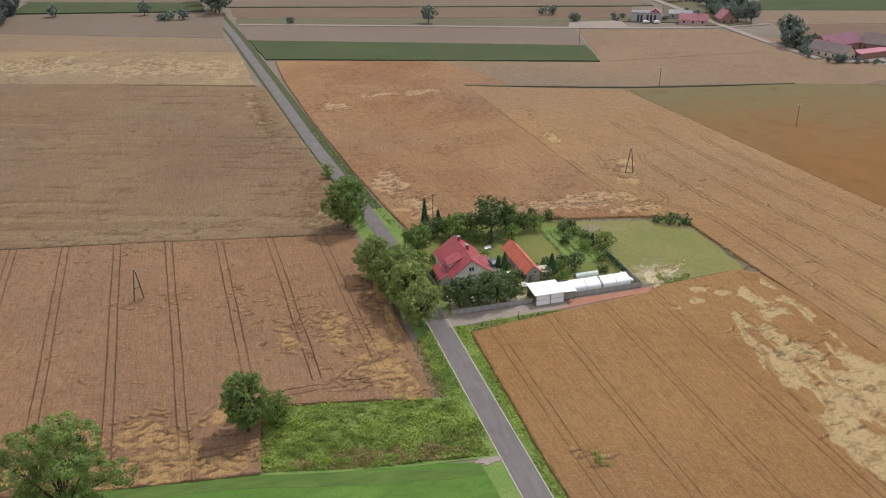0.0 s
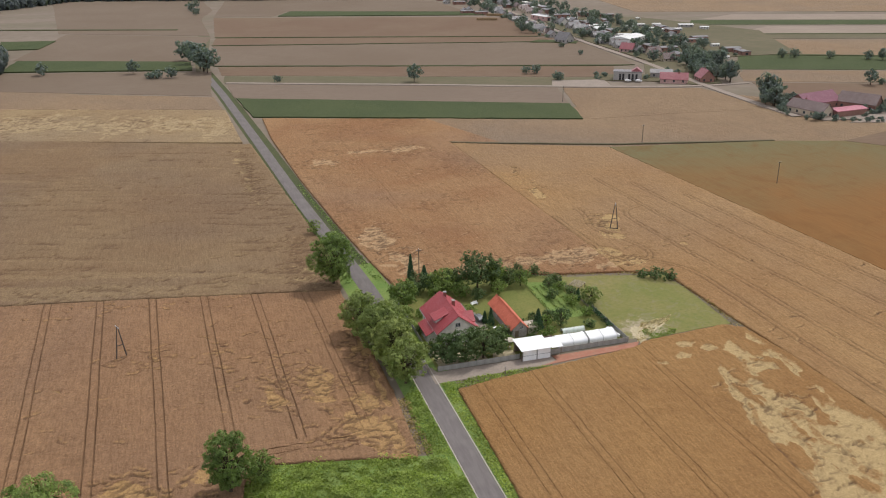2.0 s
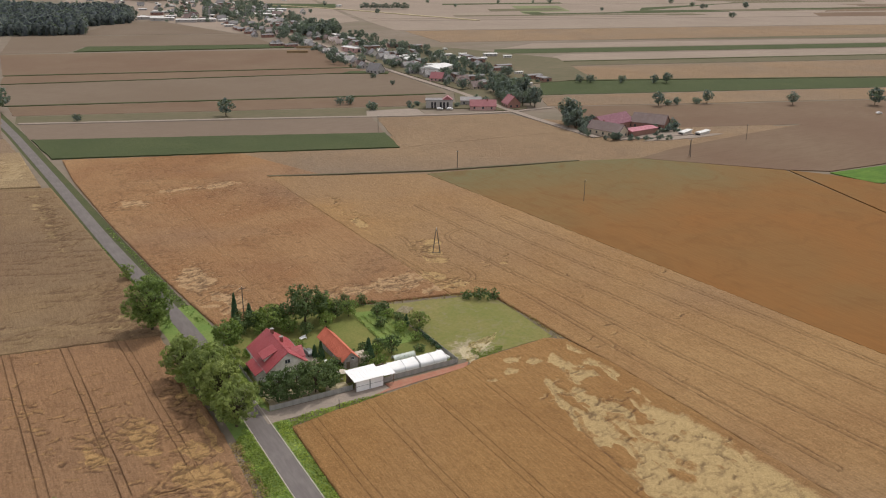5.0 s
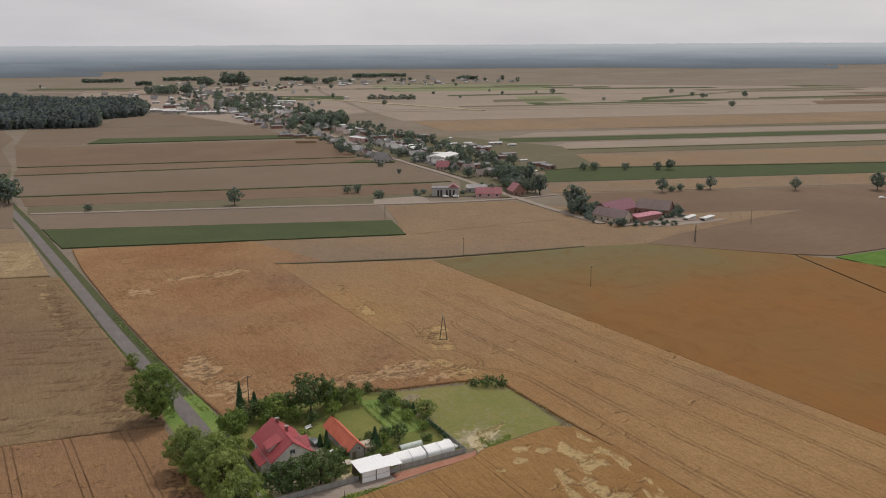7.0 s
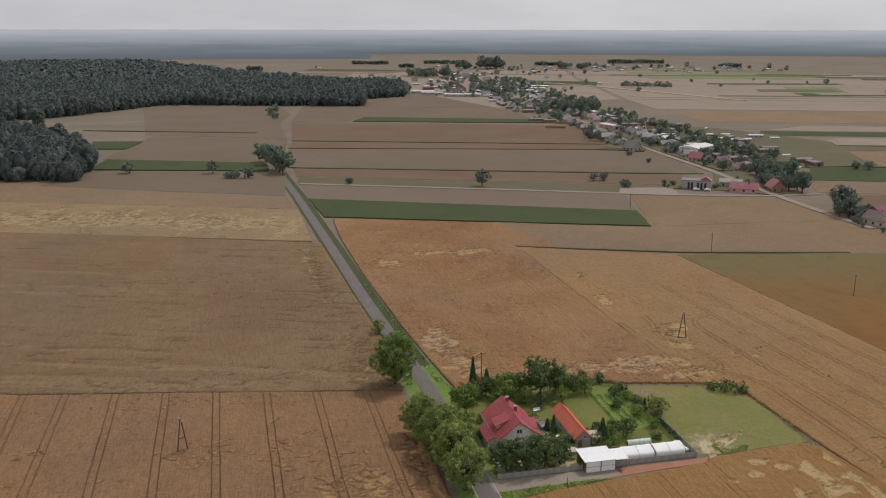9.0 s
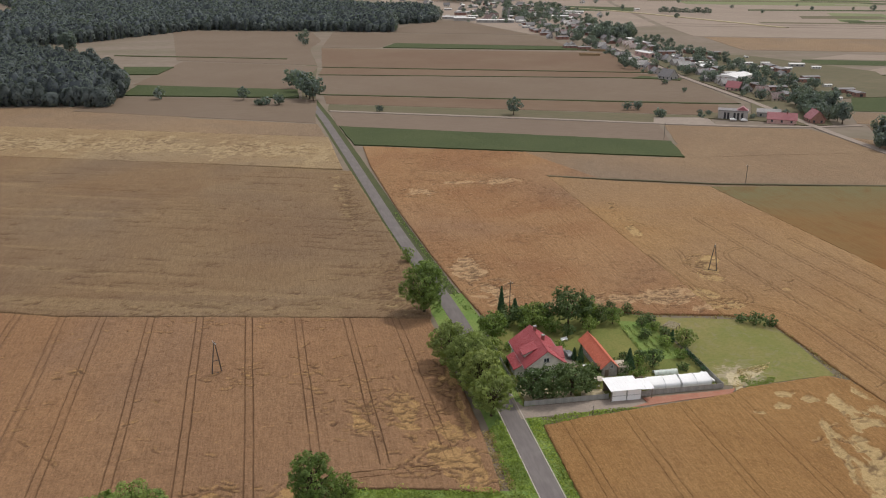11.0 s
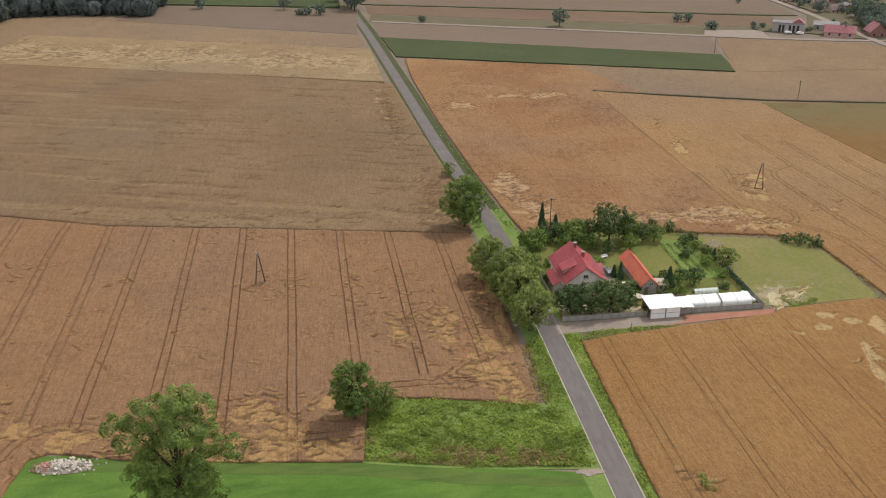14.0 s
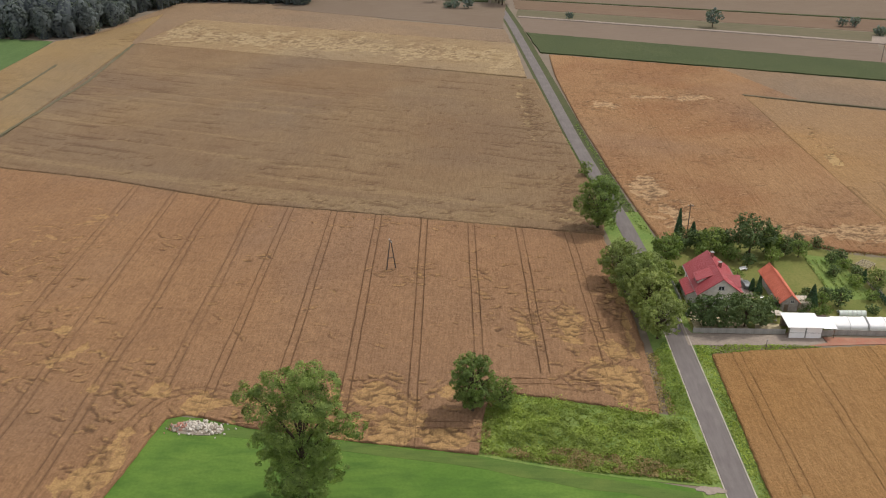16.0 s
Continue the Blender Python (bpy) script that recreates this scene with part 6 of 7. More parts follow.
def rubble_heap():
    """Pale stones and broken brick, each one a piece of its own."""
    rng = random.Random(4)
    heap = thing("rubble_heap", "long heap of pale stones and broken brick", "rubble", -52, 130.2, 0.05, -4)
    mats = [plain("rubble_white", (0.66, 0.61, 0.54), 0.9), plain("rubble_grey", (0.36, 0.31, 0.25), 0.9), plain("rubble_brick", (0.46, 0.22, 0.16), 0.9)]
    shapes = []
    for k in range(9):
        bm = bmesh.new()
        bmesh.ops.create_icosphere(bm, subdivisions=1, radius=0.5)
        for v in bm.verts:
            v.co *= rng.uniform(0.7, 1.2)
            v.co.z *= 0.75
        me = bpy.data.meshes.new("stone")
        bm.to_mesh(me)
        bm.free()
        me.materials.append(mats[(0, 0, 0, 0, 1, 1, 0, 2, 2)[k]])
        shapes.append(me)
    for k in range(300):
        u, v = rng.gauss(0, 0.42), rng.gauss(0, 0.4)
        x, y = u * 5.8, v * 2.2
        h = max(0.0, 0.9 * (1 - (x / 6.2) ** 2 - (y / 2.8) ** 2))
        me = shapes[rng.choice((0, 1, 2, 3, 6, 4)) if x > -2 else rng.choice((0, 1, 4, 5, 7, 8, 7))]
        o = new("stone", me)
        o.parent, o.location, o.rotation_euler = heap, (x, y, h * rng.uniform(0.5, 1.0) + 0.05), (rng.uniform(0, 6), rng.uniform(0, 6), rng.uniform(0, 6))
        s = rng.uniform(0.3, 0.85)
        o.scale = (s, s * rng.uniform(0.6, 1), s * rng.uniform(0.6, 1))
    bm = bmesh.new()
    bmesh.ops.create_icosphere(bm, subdivisions=3, radius=1)
    for v in bm.verts:
        w = 1 + 0.2 * noise.noise(v.co * 3)
        v.co = Vector((v.co.x * 5.2 * w, v.co.y * 2.0 * w, max(-0.1, v.co.z) * 0.5 * w))
    part("mound", bm, mats[1], heap)


rubble_heap()
# ---------------------------------------------------------------- woods
def rim_gap(poly, x, y):
    """Distance from points to an outline."""
    best = np.full(x.shape, 1e9)
    for (ax, ay), (bx, by) in zip(poly, poly[1:] + poly[:1]):
        dx, dy = bx - ax, by - ay
        u = np.clip(((x - ax) * dx + (y - ay) * dy) / (dx * dx + dy * dy), 0, 1)
        best = np.minimum(best, np.hypot(x - ax - u * dx, y - ay - u * dy))
    return best


def wood(name, label, poly, spacing, height, radius, seed, sprays=60, edge_sprays=260, spray=0.9, k=7):
    """A wood of uncountable trees: dark inner crowns under clumps of leaf sprays, full to the ground along its rim."""
    rng = np.random.default_rng(seed)
    xs, ys = [p[0] for p in poly], [p[1] for p in poly]
    gx, gy = np.meshgrid(np.arange(min(xs), max(xs), spacing), np.arange(min(ys), max(ys), spacing))
    x, y = gx.ravel() + rng.uniform(-0.45, 0.45, gx.size) * spacing, gy.ravel() + rng.uniform(-0.45, 0.45, gx.size) * spacing
    ok = inside(poly, x, y)
    x, y = x[ok], y[ok]
    n = len(x)
    rim = rim_gap(poly, x, y) < spacing * 1.5
    hh = height * (0.70 + 0.55 * fbm(x * 0.02, y * 0.02, seed, 3)) * rng.uniform(0.78, 1.18, n) * np.where(rim, rng.uniform(0.62, 1.0, n), 1.0)
    rr = radius * rng.uniform(0.65, 1.3, n)
    core = rr * np.where(rim, 0.6, 1.0)
    levels = ((0.0, 0.62), (0.5, 0.84), (0.76, 0.7), (0.93, 0.34))
    verts = np.zeros((n, len(levels) * k, 3))
    for j, (u, w) in enumerate(levels):
        a = (np.arange(k) + 0.5 * (j % 2)) * 2 * np.pi / k
        jit = rng.uniform(0.75, 1.2, (n, k))
        verts[:, j * k:(j + 1) * k, 0] = x[:, None] + core[:, None] * w * jit * np.cos(a)
        verts[:, j * k:(j + 1) * k, 1] = y[:, None] + core[:, None] * w * jit * np.sin(a)
        verts[:, j * k:(j + 1) * k, 2] = (hh * u)[:, None] + rr[:, None] * rng.uniform(-0.2, 0.2, (n, k)) * (u > 0)
    base = [(j * k + i, j * k + (i + 1) % k, (j + 1) * k + (i + 1) % k, (j + 1) * k + i) for j in range(len(levels) - 1) for i in range(k)]
    quads = (np.array(base)[None] + (np.arange(n) * len(levels) * k)[:, None, None]).reshape(-1, 4)
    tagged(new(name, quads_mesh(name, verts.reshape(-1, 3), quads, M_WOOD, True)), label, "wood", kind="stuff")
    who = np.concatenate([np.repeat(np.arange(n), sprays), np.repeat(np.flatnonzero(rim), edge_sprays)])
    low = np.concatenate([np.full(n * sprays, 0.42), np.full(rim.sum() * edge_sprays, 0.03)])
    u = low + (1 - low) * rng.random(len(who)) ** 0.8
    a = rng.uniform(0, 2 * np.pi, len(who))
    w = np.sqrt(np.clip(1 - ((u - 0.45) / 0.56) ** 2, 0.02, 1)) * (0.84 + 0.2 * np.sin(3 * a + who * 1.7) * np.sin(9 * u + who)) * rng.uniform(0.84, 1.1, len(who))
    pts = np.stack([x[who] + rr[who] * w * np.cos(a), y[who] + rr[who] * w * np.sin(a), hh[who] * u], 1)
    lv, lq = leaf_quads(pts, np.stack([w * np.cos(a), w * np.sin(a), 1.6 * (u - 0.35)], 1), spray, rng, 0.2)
    tagged(new("woodland_leaves", quads_mesh("woodland_leaves", lv, lq, M_WOODLEAF)), "leaves of the wood with blue-grey haze in their colour", "wood", kind="stuff")


wood("woodland", "dark mixed wood at the field's edge", [(-246, 491), (-232, 496), (-214, 622), (-172, 624), (-121, 614), (-119, 668), (-132, 735), (-168, 800), (-260, 930), (-420, 1000), (-430, 492)], 7.5, 19, 5.6, 201, 120, 620, 0.8)
tree("wood_tree", "tall pale green tree standing out of the wood", -208, 905, 28, 8.5, 207, M_FARLEAF, 0.8, 2.2, 9, 16)
WOOD_FRONT = [(-330, 1010), (-214, 1092), (-123, 1234), (39, 1192), (145, 1158), (165, 1285), (232, 1318), (262, 1500), (180, 1570), (60, 1600), (-420, 1600), (-420, 1000)]
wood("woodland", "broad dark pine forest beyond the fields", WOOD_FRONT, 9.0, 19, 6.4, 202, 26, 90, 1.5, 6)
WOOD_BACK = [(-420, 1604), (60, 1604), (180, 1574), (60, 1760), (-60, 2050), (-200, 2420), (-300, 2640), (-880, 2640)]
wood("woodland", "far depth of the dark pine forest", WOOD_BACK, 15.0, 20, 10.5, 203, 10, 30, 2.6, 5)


def hill(x, y):
    r = np.hypot(x, y)
    return np.where(r < 2600, 0, 74.0 * (np.maximum(r - 2600, 0) / 2350) ** 1.25)


def far_woods():
    """Bands of forest towards the horizon, their painted haze glow paler with distance."""
    rng = np.random.default_rng(7)
    bands = [(2960, 18, 0.46, 0, 80, 87), (3250, 19, 0.42, 1, 30, 50), (3550, 20, 0.36, 2, 30, 50), (3850, 20, 0.30, 3, 30, 50), (4150, 21, 0.22, 4, 30, 50), (4450, 22, 0.15, 5, 30, 50), (4700, 22, 0.05, 6, 30, 50), (4880, 22, -1, 7, 30, 50)]
    for r, h, gap, seed, thin, full in bands:
        n = 1500
        a = np.linspace(0, 2 * np.pi, n + 1)[:-1]
        there = smooth(0.0, 0.16, fbm(np.cos(a) * 7 + 9, np.sin(a) * 7 + 9, 300 + seed, 3) - gap * 0.8 - 0.6 * (r < 3400))
        there = np.maximum(there, smooth(radians(thin), radians(full), a) * (a < radians(170)))
        top = h * (0.9 + 0.2 * fbm(a * 60, a * 0 + seed, 310 + seed, 3)) * there - 6.0 * (1 - there)
        rad = r + 120 * (fbm(a * 9, a * 0, 330 + seed, 2) - 0.5)
        rows = []
        for dr, f in ((0, 0.0), (6, 0.8), (30, 1.0), (240, 1.0), (250, 0.0)):
            rr = rad + dr
            x, y = rr * np.cos(a), rr * np.sin(a)
            rows.append(np.stack([x, y, hill(x, y) + np.where(f > 0, top * f + rng.uniform(-1.2, 1.2, n), -8)], 1))
        verts = np.concatenate(rows)
        i = np.arange(n)
        j = (i + 1) % n
        quads = np.concatenate([np.stack([k * n + i, k * n + j, (k + 1) * n + j, (k + 1) * n + i], 1) for k in range(4)])
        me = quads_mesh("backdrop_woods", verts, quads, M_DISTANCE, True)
        tagged(new("backdrop_woods", me), "forest belt near the horizon, its haze painted as a glow", "forest", kind="structure")


far_woods()


def belts():
    """Short belts of trees between the far fields."""
    rng = np.random.default_rng(31)
    points, normals = [], []
    for p, q, w, d, h in ((-470, 2580, 110, 24, 11), (-250, 2640, 130, 24, 12), (60, 2560, 80, 20, 12), (330, 2720, 170, 30, 12), (-690, 2150, 40, 16, 11), (560, 2480, 60, 20, 13), (-330, 2360, 40, 18, 12)):
        m = int(w * 9)
        x, y = far(p + rng.uniform(-0.5, 0.5, m) * w, q + rng.uniform(-0.5, 0.5, m) * d)
        top = h * (0.5 + 0.7 * fbm(x * 0.06, y * 0.06, 350, 3))
        points.append(np.stack([x, y, top * rng.random(m) ** 0.5 + hill(x, y)], 1))
        normals.append(rng.normal(0, 0.6, (m, 3)) + [0, 0, 0.7])
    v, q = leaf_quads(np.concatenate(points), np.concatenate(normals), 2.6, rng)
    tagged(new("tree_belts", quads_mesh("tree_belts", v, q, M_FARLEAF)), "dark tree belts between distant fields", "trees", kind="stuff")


belts()

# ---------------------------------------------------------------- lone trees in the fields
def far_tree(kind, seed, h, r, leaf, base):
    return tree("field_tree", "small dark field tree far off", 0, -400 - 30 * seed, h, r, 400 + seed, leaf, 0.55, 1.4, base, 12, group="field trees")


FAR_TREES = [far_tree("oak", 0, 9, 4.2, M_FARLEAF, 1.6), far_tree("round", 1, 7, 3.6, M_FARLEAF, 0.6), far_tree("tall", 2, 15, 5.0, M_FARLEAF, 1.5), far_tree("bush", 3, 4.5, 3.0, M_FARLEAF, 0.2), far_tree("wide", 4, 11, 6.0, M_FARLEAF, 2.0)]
used = [False] * len(FAR_TREES)
distant = []


def plant(k, x, y, s=1.0, turn=0.0):
    """One of the far trees, the first as itself, then copies."""
    if y > 640:
        distant.append((k, pose(x, y, 0, 0, 0, turn) @ Matrix.Scale(s, 4)))
        return None
    ob = FAR_TREES[k] if not used[k] else copy_thing(FAR_TREES[k], Matrix())
    used[k] = True
    ob.matrix_basis = pose(x, y, 0, 0, 0, turn) @ Matrix.Scale(s, 4)
    return ob


LONE = [(0, 145.1, 537.1, 1.25), (1, 59.9, 562, 0.75), (4, 18.2, 616, 1.55), (4, 14, 634, 1.65), (2, 9.5, 656, 1.25), (4, 5.5, 676, 1.4), (2, 16, 624, 1.15), (1, -91, 641, 1.25), (0, -31.2, 627.5, 1.05), (1, -5.8, 602.5, 1.15), (3, -15.4, 604, 1.3), (3, -20, 605, 1.0),
        (1, 225.6, 542, 0.85), (1, 232.5, 541, 0.95), (3, 236.4, 513, 1.3), (4, 551, 366, 1.1), (0, 501.5, 394, 1.0), (0, 453.5, 427, 1.05), (0, 415.8, 435, 1.1), (3, 424, 434.6, 0.9), (3, 446.6, 430, 1.0), (1, 430.5, 433, 0.8),
        (1, 436, 548, 1.0), (1, 444, 543.5, 1.05), (1, 466, 531, 0.95), (1, 489, 518, 1.05), (4, 497.5, 513, 0.8), (1, 20, 1060, 1.5), (1, 24, 1010, 1.2), (2, 27, 1080, 0.9)]
for i, (k, x, y, s) in enumerate(LONE):
    plant(k, x, y, s, i * 47.0)

# ---------------------------------------------------------------- village
ROOFS = [ribbed("far_roof_grey", (0.165, 0.155, 0.155)), ribbed("far_roof_brown", (0.15, 0.10, 0.09)), ribbed("far_roof_red", (0.30, 0.10, 0.11)), ribbed("far_roof_pink", (0.40, 0.12, 0.16)), ribbed("far_roof_white", (0.64, 0.63, 0.61)), ribbed("far_roof_purple", (0.19, 0.055, 0.085))]
WALLS = [plain("far_wall_white", (0.66, 0.63, 0.58)), plain("far_wall_grey", (0.40, 0.38, 0.36)), plain("far_wall_cream", (0.58, 0.49, 0.38)), plain("far_wall_pink", (0.56, 0.36, 0.33)), plain("far_wall_brick", (0.30, 0.16, 0.125))]


def cottage(w, l, eave, ridge, roof, wall, label, name="village_house", chimney=True, bays=3, over=0.5):
    """A gabled house across x, its ridge along y, standing at the origin."""
    o = thing(name, label, "house", group="village houses")
    hw, hl = w / 2, l / 2
    part("wall", solid([(-hw, hw, -hl, hl, -0.3, eave)], [([(-hw, -hl, eave), (hw, -hl, eave), (0, -hl, ridge - 0.15)], (0, l, 0))]), wall, o)
    s = (ridge - eave) / hw
    part("roof", solid([], [([(-hw - over, -hl - over, eave - s * over), (0, -hl - over, ridge), (hw + over, -hl - over, eave - s * over), (hw + over, -hl - over, eave - s * over + 0.2), (0, -hl - over, ridge + 0.22), (-hw - over, -hl - over, eave - s * over + 0.2)], (0, l + 2 * over, 0))]), roof, o)
    if chimney:
        part("chimney", solid([(0.4, 1.0, hl * 0.3, hl * 0.3 + 0.6, ridge - 1.0, ridge + 0.9)]), M_CHIMNEY, o)
    for side in (-1, 1):
        for k in range(bays):
            y = -hl + l * (k + 0.5) / bays
            x = side * hw
            part("window", solid([(min(x, x + side * 0.06), max(x, x + side * 0.06), y - 0.6, y + 0.6, 1.0, min(2.4, eave - 0.2))]), M_GLASS, o)
    for x in (-hw * 0.5, hw * 0.5):
        part("window", solid([(x - 0.6, x + 0.6, -hl - 0.06, -hl, 1.0, min(2.4, eave - 0.2))]), M_GLASS, o)
    if eave > 2.5:
        part("door", solid([(-0.5, 0.5, hl, hl + 0.06, 0, 2.1)]), M_TIMBER, o)
    return o


def flat_hall(w, l, h, roof, wall, label, name="village_shed"):
    """A low shed or hall under a shallow roof, with gates and lights."""
    o = thing(name, label, "shed", group="village sheds")
    hw, hl = w / 2, l / 2
    part("wall", solid([(-hw, hw, -hl, hl, -0.3, h)]), wall, o)
    part("roof", solid([], [([(-hw - 0.4, -hl - 0.4, h), (hw + 0.4, -hl - 0.4, h), (hw + 0.4, -hl - 0.4, h + 0.25), (0, -hl - 0.4, h + 0.25 + w * 0.09), (-hw - 0.4, -hl - 0.4, h + 0.25)], (0, l + 0.8, 0))]), roof, o)
    part("gate", solid([(-1.4, 1.4, -hl - 0.06, -hl, 0, h * 0.75)]), M_DARKGAP, o)
    for k in range(3):
        y = -hl + l * (k + 0.5) / 3
        part("window", solid([(-hw - 0.06, -hw, y - 0.8, y + 0.8, h * 0.5, h * 0.8)]), M_GLASS, o)
    return o


PROTO = [cottage(9, 12, 3.2, 7.6, ROOFS[0], WALLS[0], "white village house under a grey roof"),
         cottage(8.5, 11, 3.0, 7.2, ROOFS[1], WALLS[2], "cream village house under a brown roof"),
         cottage(9, 11, 3.2, 7.4, ROOFS[2], WALLS[3], "pinkish village house under a red roof"),
         cottage(8, 13, 3.0, 6.4, ROOFS[0], WALLS[1], "grey village house under a grey roof"),
         flat_hall(7, 14, 3.0, ROOFS[4], WALLS[1], "grey shed with a pale sheet roof"),
         flat_hall(9, 18, 4.0, ROOFS[0], WALLS[4], "brick shed with a grey roof"),
         flat_hall(5, 8, 2.6, ROOFS[4], WALLS[0], "small white shed with a pale roof")]
taken = [False] * len(PROTO)


def settle(k, x, y, turn, s=1.0):
    ob = PROTO[k] if not taken[k] else copy_thing(PROTO[k], Matrix())
    taken[k] = True
    ob.matrix_basis = pose(x, y, 0, 0, 0, turn) @ Matrix.Scale(s, 4)


VILLAGE_ROAD = dense([(311, 372), (312, 420), (316, 470), (320, 510), (325, 545), (329, 620), (333, 686), (345, 780), (359, 881), (368, 1000), (376, 1124), (400, 1300), (430, 1500), (474, 1768)], 14)
v, f = ribbon(VILLAGE_ROAD, (-2.6, -2.5, 2.5, 2.6), (0.0, 0.62, 0.62, 0.0))
tagged(new("road", mesh_of("road", v, f, M_GRAVEL)), "pale grey village street", "road", kind="structure")
CROSS_LANE = dense([far(-150, 551), far(0, 543), far(66, 537), far(152, 535), far(186, 549)], 14)
v, f = ribbon(CROSS_LANE, (-2.0, -1.9, 1.9, 2.0), (0.0, 0.50, 0.50, 0.0))
tagged(new("road", mesh_of("road", v, f, M_GRAVEL)), "narrow lane at the village edge", "road", kind="structure")


def street_houses():
    rng = random.Random(12)
    pts = [p for p in VILLAGE_ROAD if p[1] > 560]
    for i, (x, y) in enumerate(pts[:-1]):
        dx, dy = pts[i + 1][0] - x, pts[i + 1][1] - y
        d = math.hypot(dx, dy)
        nx, ny = dy / d, -dx / d
        turn = math.degrees(math.atan2(-dx, dy))
        if y < 1300:
            if rng.random() < 0.8:
                o = 13 + rng.uniform(0, 11)
                settle(rng.choice((0, 1, 1, 3, 3, 5, 3)) if y > 600 else 1, x + nx * o, y + ny * o, turn + rng.choice((0, 90)) + rng.gauss(0, 8), rng.uniform(0.75, 0.98))
            if rng.random() < 0.75:
                o = 34 + rng.uniform(0, 14)
                settle(rng.choice((3, 4, 5, 5, 6)), x + nx * o, y + ny * o, turn + rng.choice((0, 90)), rng.uniform(0.7, 1.0))
            if y < 880 and rng.random() < 0.8:
                o = 60 + rng.uniform(0, 50)
                settle(rng.choice((4, 3, 5, 6, 3, 5)), x + nx * o, y + ny * o, turn + rng.choice((0, 90)), rng.uniform(0.6, 0.95))
            if y > 690 and rng.random() < 0.65:
                o = -(13 + rng.uniform(0, 5))
                settle(rng.choice((0, 1, 3, 3)), x + nx * o, y + ny * o, turn + rng.choice((0, 90)), rng.uniform(0.75, 0.95))
            if y > 900 and rng.random() < 0.6:
                o = -(30 + rng.uniform(0, 22))
                settle(rng.choice((3, 4, 5, 6)), x + nx * o, y + ny * o, turn + rng.choice((0, 90)), rng.uniform(0.7, 0.95))
        for side, chance in ((1, 0.97), (-1, 0.75 if y > 700 else 0.12)):
            for _ in range((8 if y < 900 else 5) if side > 0 else 3):
                if rng.random() < chance:
                    o = side * rng.uniform(8, 82 if side > 0 else 30)
                    plant(rng.choice((0, 1, 1, 2, 3, 3, 4)), x + nx * o + rng.uniform(-6, 6), y + ny * o + rng.uniform(-6, 6), rng.uniform(0.45, 0.9), rng.uniform(0, 360))
    # the further village: dense round its church hill, wider with distance
    for k in range(150):
        q = 1 / rng.uniform(1 / 2450, 1 / 1335)
        p = -80 - (q - 1400) * 0.06 + rng.gauss(0, 0.5) * (95 + (q - 1330) * 0.17)
        x, y = far(p, q)
        settle(rng.choice((0, 1, 3, 3, 4, 4, 5, 6, 6)), x, y, rng.choice((72, -18)) + rng.gauss(0, 14), rng.uniform(0.8, 1.25))
        if k % 3 != 2:
            plant(rng.choice((0, 1, 1, 2)), x + rng.uniform(-32, 32), y + rng.uniform(-32, 32), rng.uniform(0.6, 1.1), rng.uniform(0, 360))
    for p, q, l in ((-170, 1398, 38), (-150, 1372, 34), (-112, 1335, 30), (-84, 1338, 26), (-60, 1478, 40), (0, 1440, 30), (14, 1500, 34), (20, 1560, 36)):
        x, y = far(p, q)
        hall = flat_hall(11, l, 4.0, ROOFS[4], WALLS[1], "long grey farm shed with a pale sheet roof")
        hall.matrix_basis = pose(x, y, 0, 0, 0, 72 + rng.gauss(0, 6))
    for k in range(44):
        x, y = far(rng.uniform(40, 640), rng.uniform(2180, 2480))
        settle(rng.choice((0, 3, 4, 4, 6)), x, y, rng.uniform(0, 180), rng.uniform(0.9, 1.35))
        if k % 2:
            plant(rng.choice((0, 2, 4)), x + rng.uniform(-40, 40), y + rng.uniform(-40, 40), rng.uniform(0.7, 1.3), rng.uniform(0, 360))
    for k in range(16):
        x, y = far(172 + 5.5 * k, 1590 - k)
        plant(2, x, y, rng.uniform(0.55, 0.95), k * 50)
    for k in range(30):
        x, y = far(rng.uniform(-160, 900), rng.uniform(1250, 2300))
        plant(rng.choice((0, 1, 4)), x, y, rng.uniform(0.7, 1.2), k * 50)
    settle(2, 340, 610, 40, 0.95)
    # sheds and glasshouses in the yards behind the street
    for x, y, t, k in ((392, 760, 70, 4), (415, 742, 74, 6), (424, 722, 70, 4), (448, 752, 72, 6), (470, 735, 72, 4), (478, 716, 70, 6), (436, 708, 66, 4), (402, 706, 72, 6)):
        settle(k, x, y, t, 0.95)


street_houses()


def grove(label, x, y, r, n, h, seed):
    """A clump of trees standing close together, each one a tree."""
    rng = random.Random(seed)
    for k in range(n):
        a, d = rng.uniform(0, 6.28), r * math.sqrt(rng.random())
        plant(rng.choice((2, 4, 0)) if h > 9 else rng.choice((0, 1, 3)), x + d * math.cos(a), y + d * math.sin(a), h / 13 * rng.uniform(0.8, 1.15), rng.uniform(0, 360))


grove("trees at the crossroads", 337, 476, 6, 4, 12, 1)
grove("trees behind the red house", 335, 503, 9, 6, 10, 2)
grove("trees behind the yards", 357, 518, 12, 7, 9, 3)
grove("trees along the yards", 349, 545, 12, 6, 8, 4)
grove("tall trees at the farm", 324, 413, 4, 4, 15, 5)
grove("trees beside the farmhouse", 318, 394, 5, 5, 8, 31)
grove("trees between the barns", 352, 371, 4, 4, 7, 32)
grove("trees behind the crossroads houses", 334, 492, 8, 6, 11, 33)
grove("trees at the farm lane", 323, 399, 5, 4, 9, 6)
grove("tree at the farm's end", 355, 364, 3, 3, 9, 7)
grove("trees before the farmhouse", 316, 366, 5, 5, 6, 17)
grove("trees before the farmhouse", 312, 384, 4, 4, 8, 18)
grove("trees among the barns", 346, 358, 5, 4, 5, 19)
grove("small trees before the farm", 327, 357, 5, 6, 4.5, 8)
grove("trees behind the barns", 350, 396, 7, 5, 9, 20)
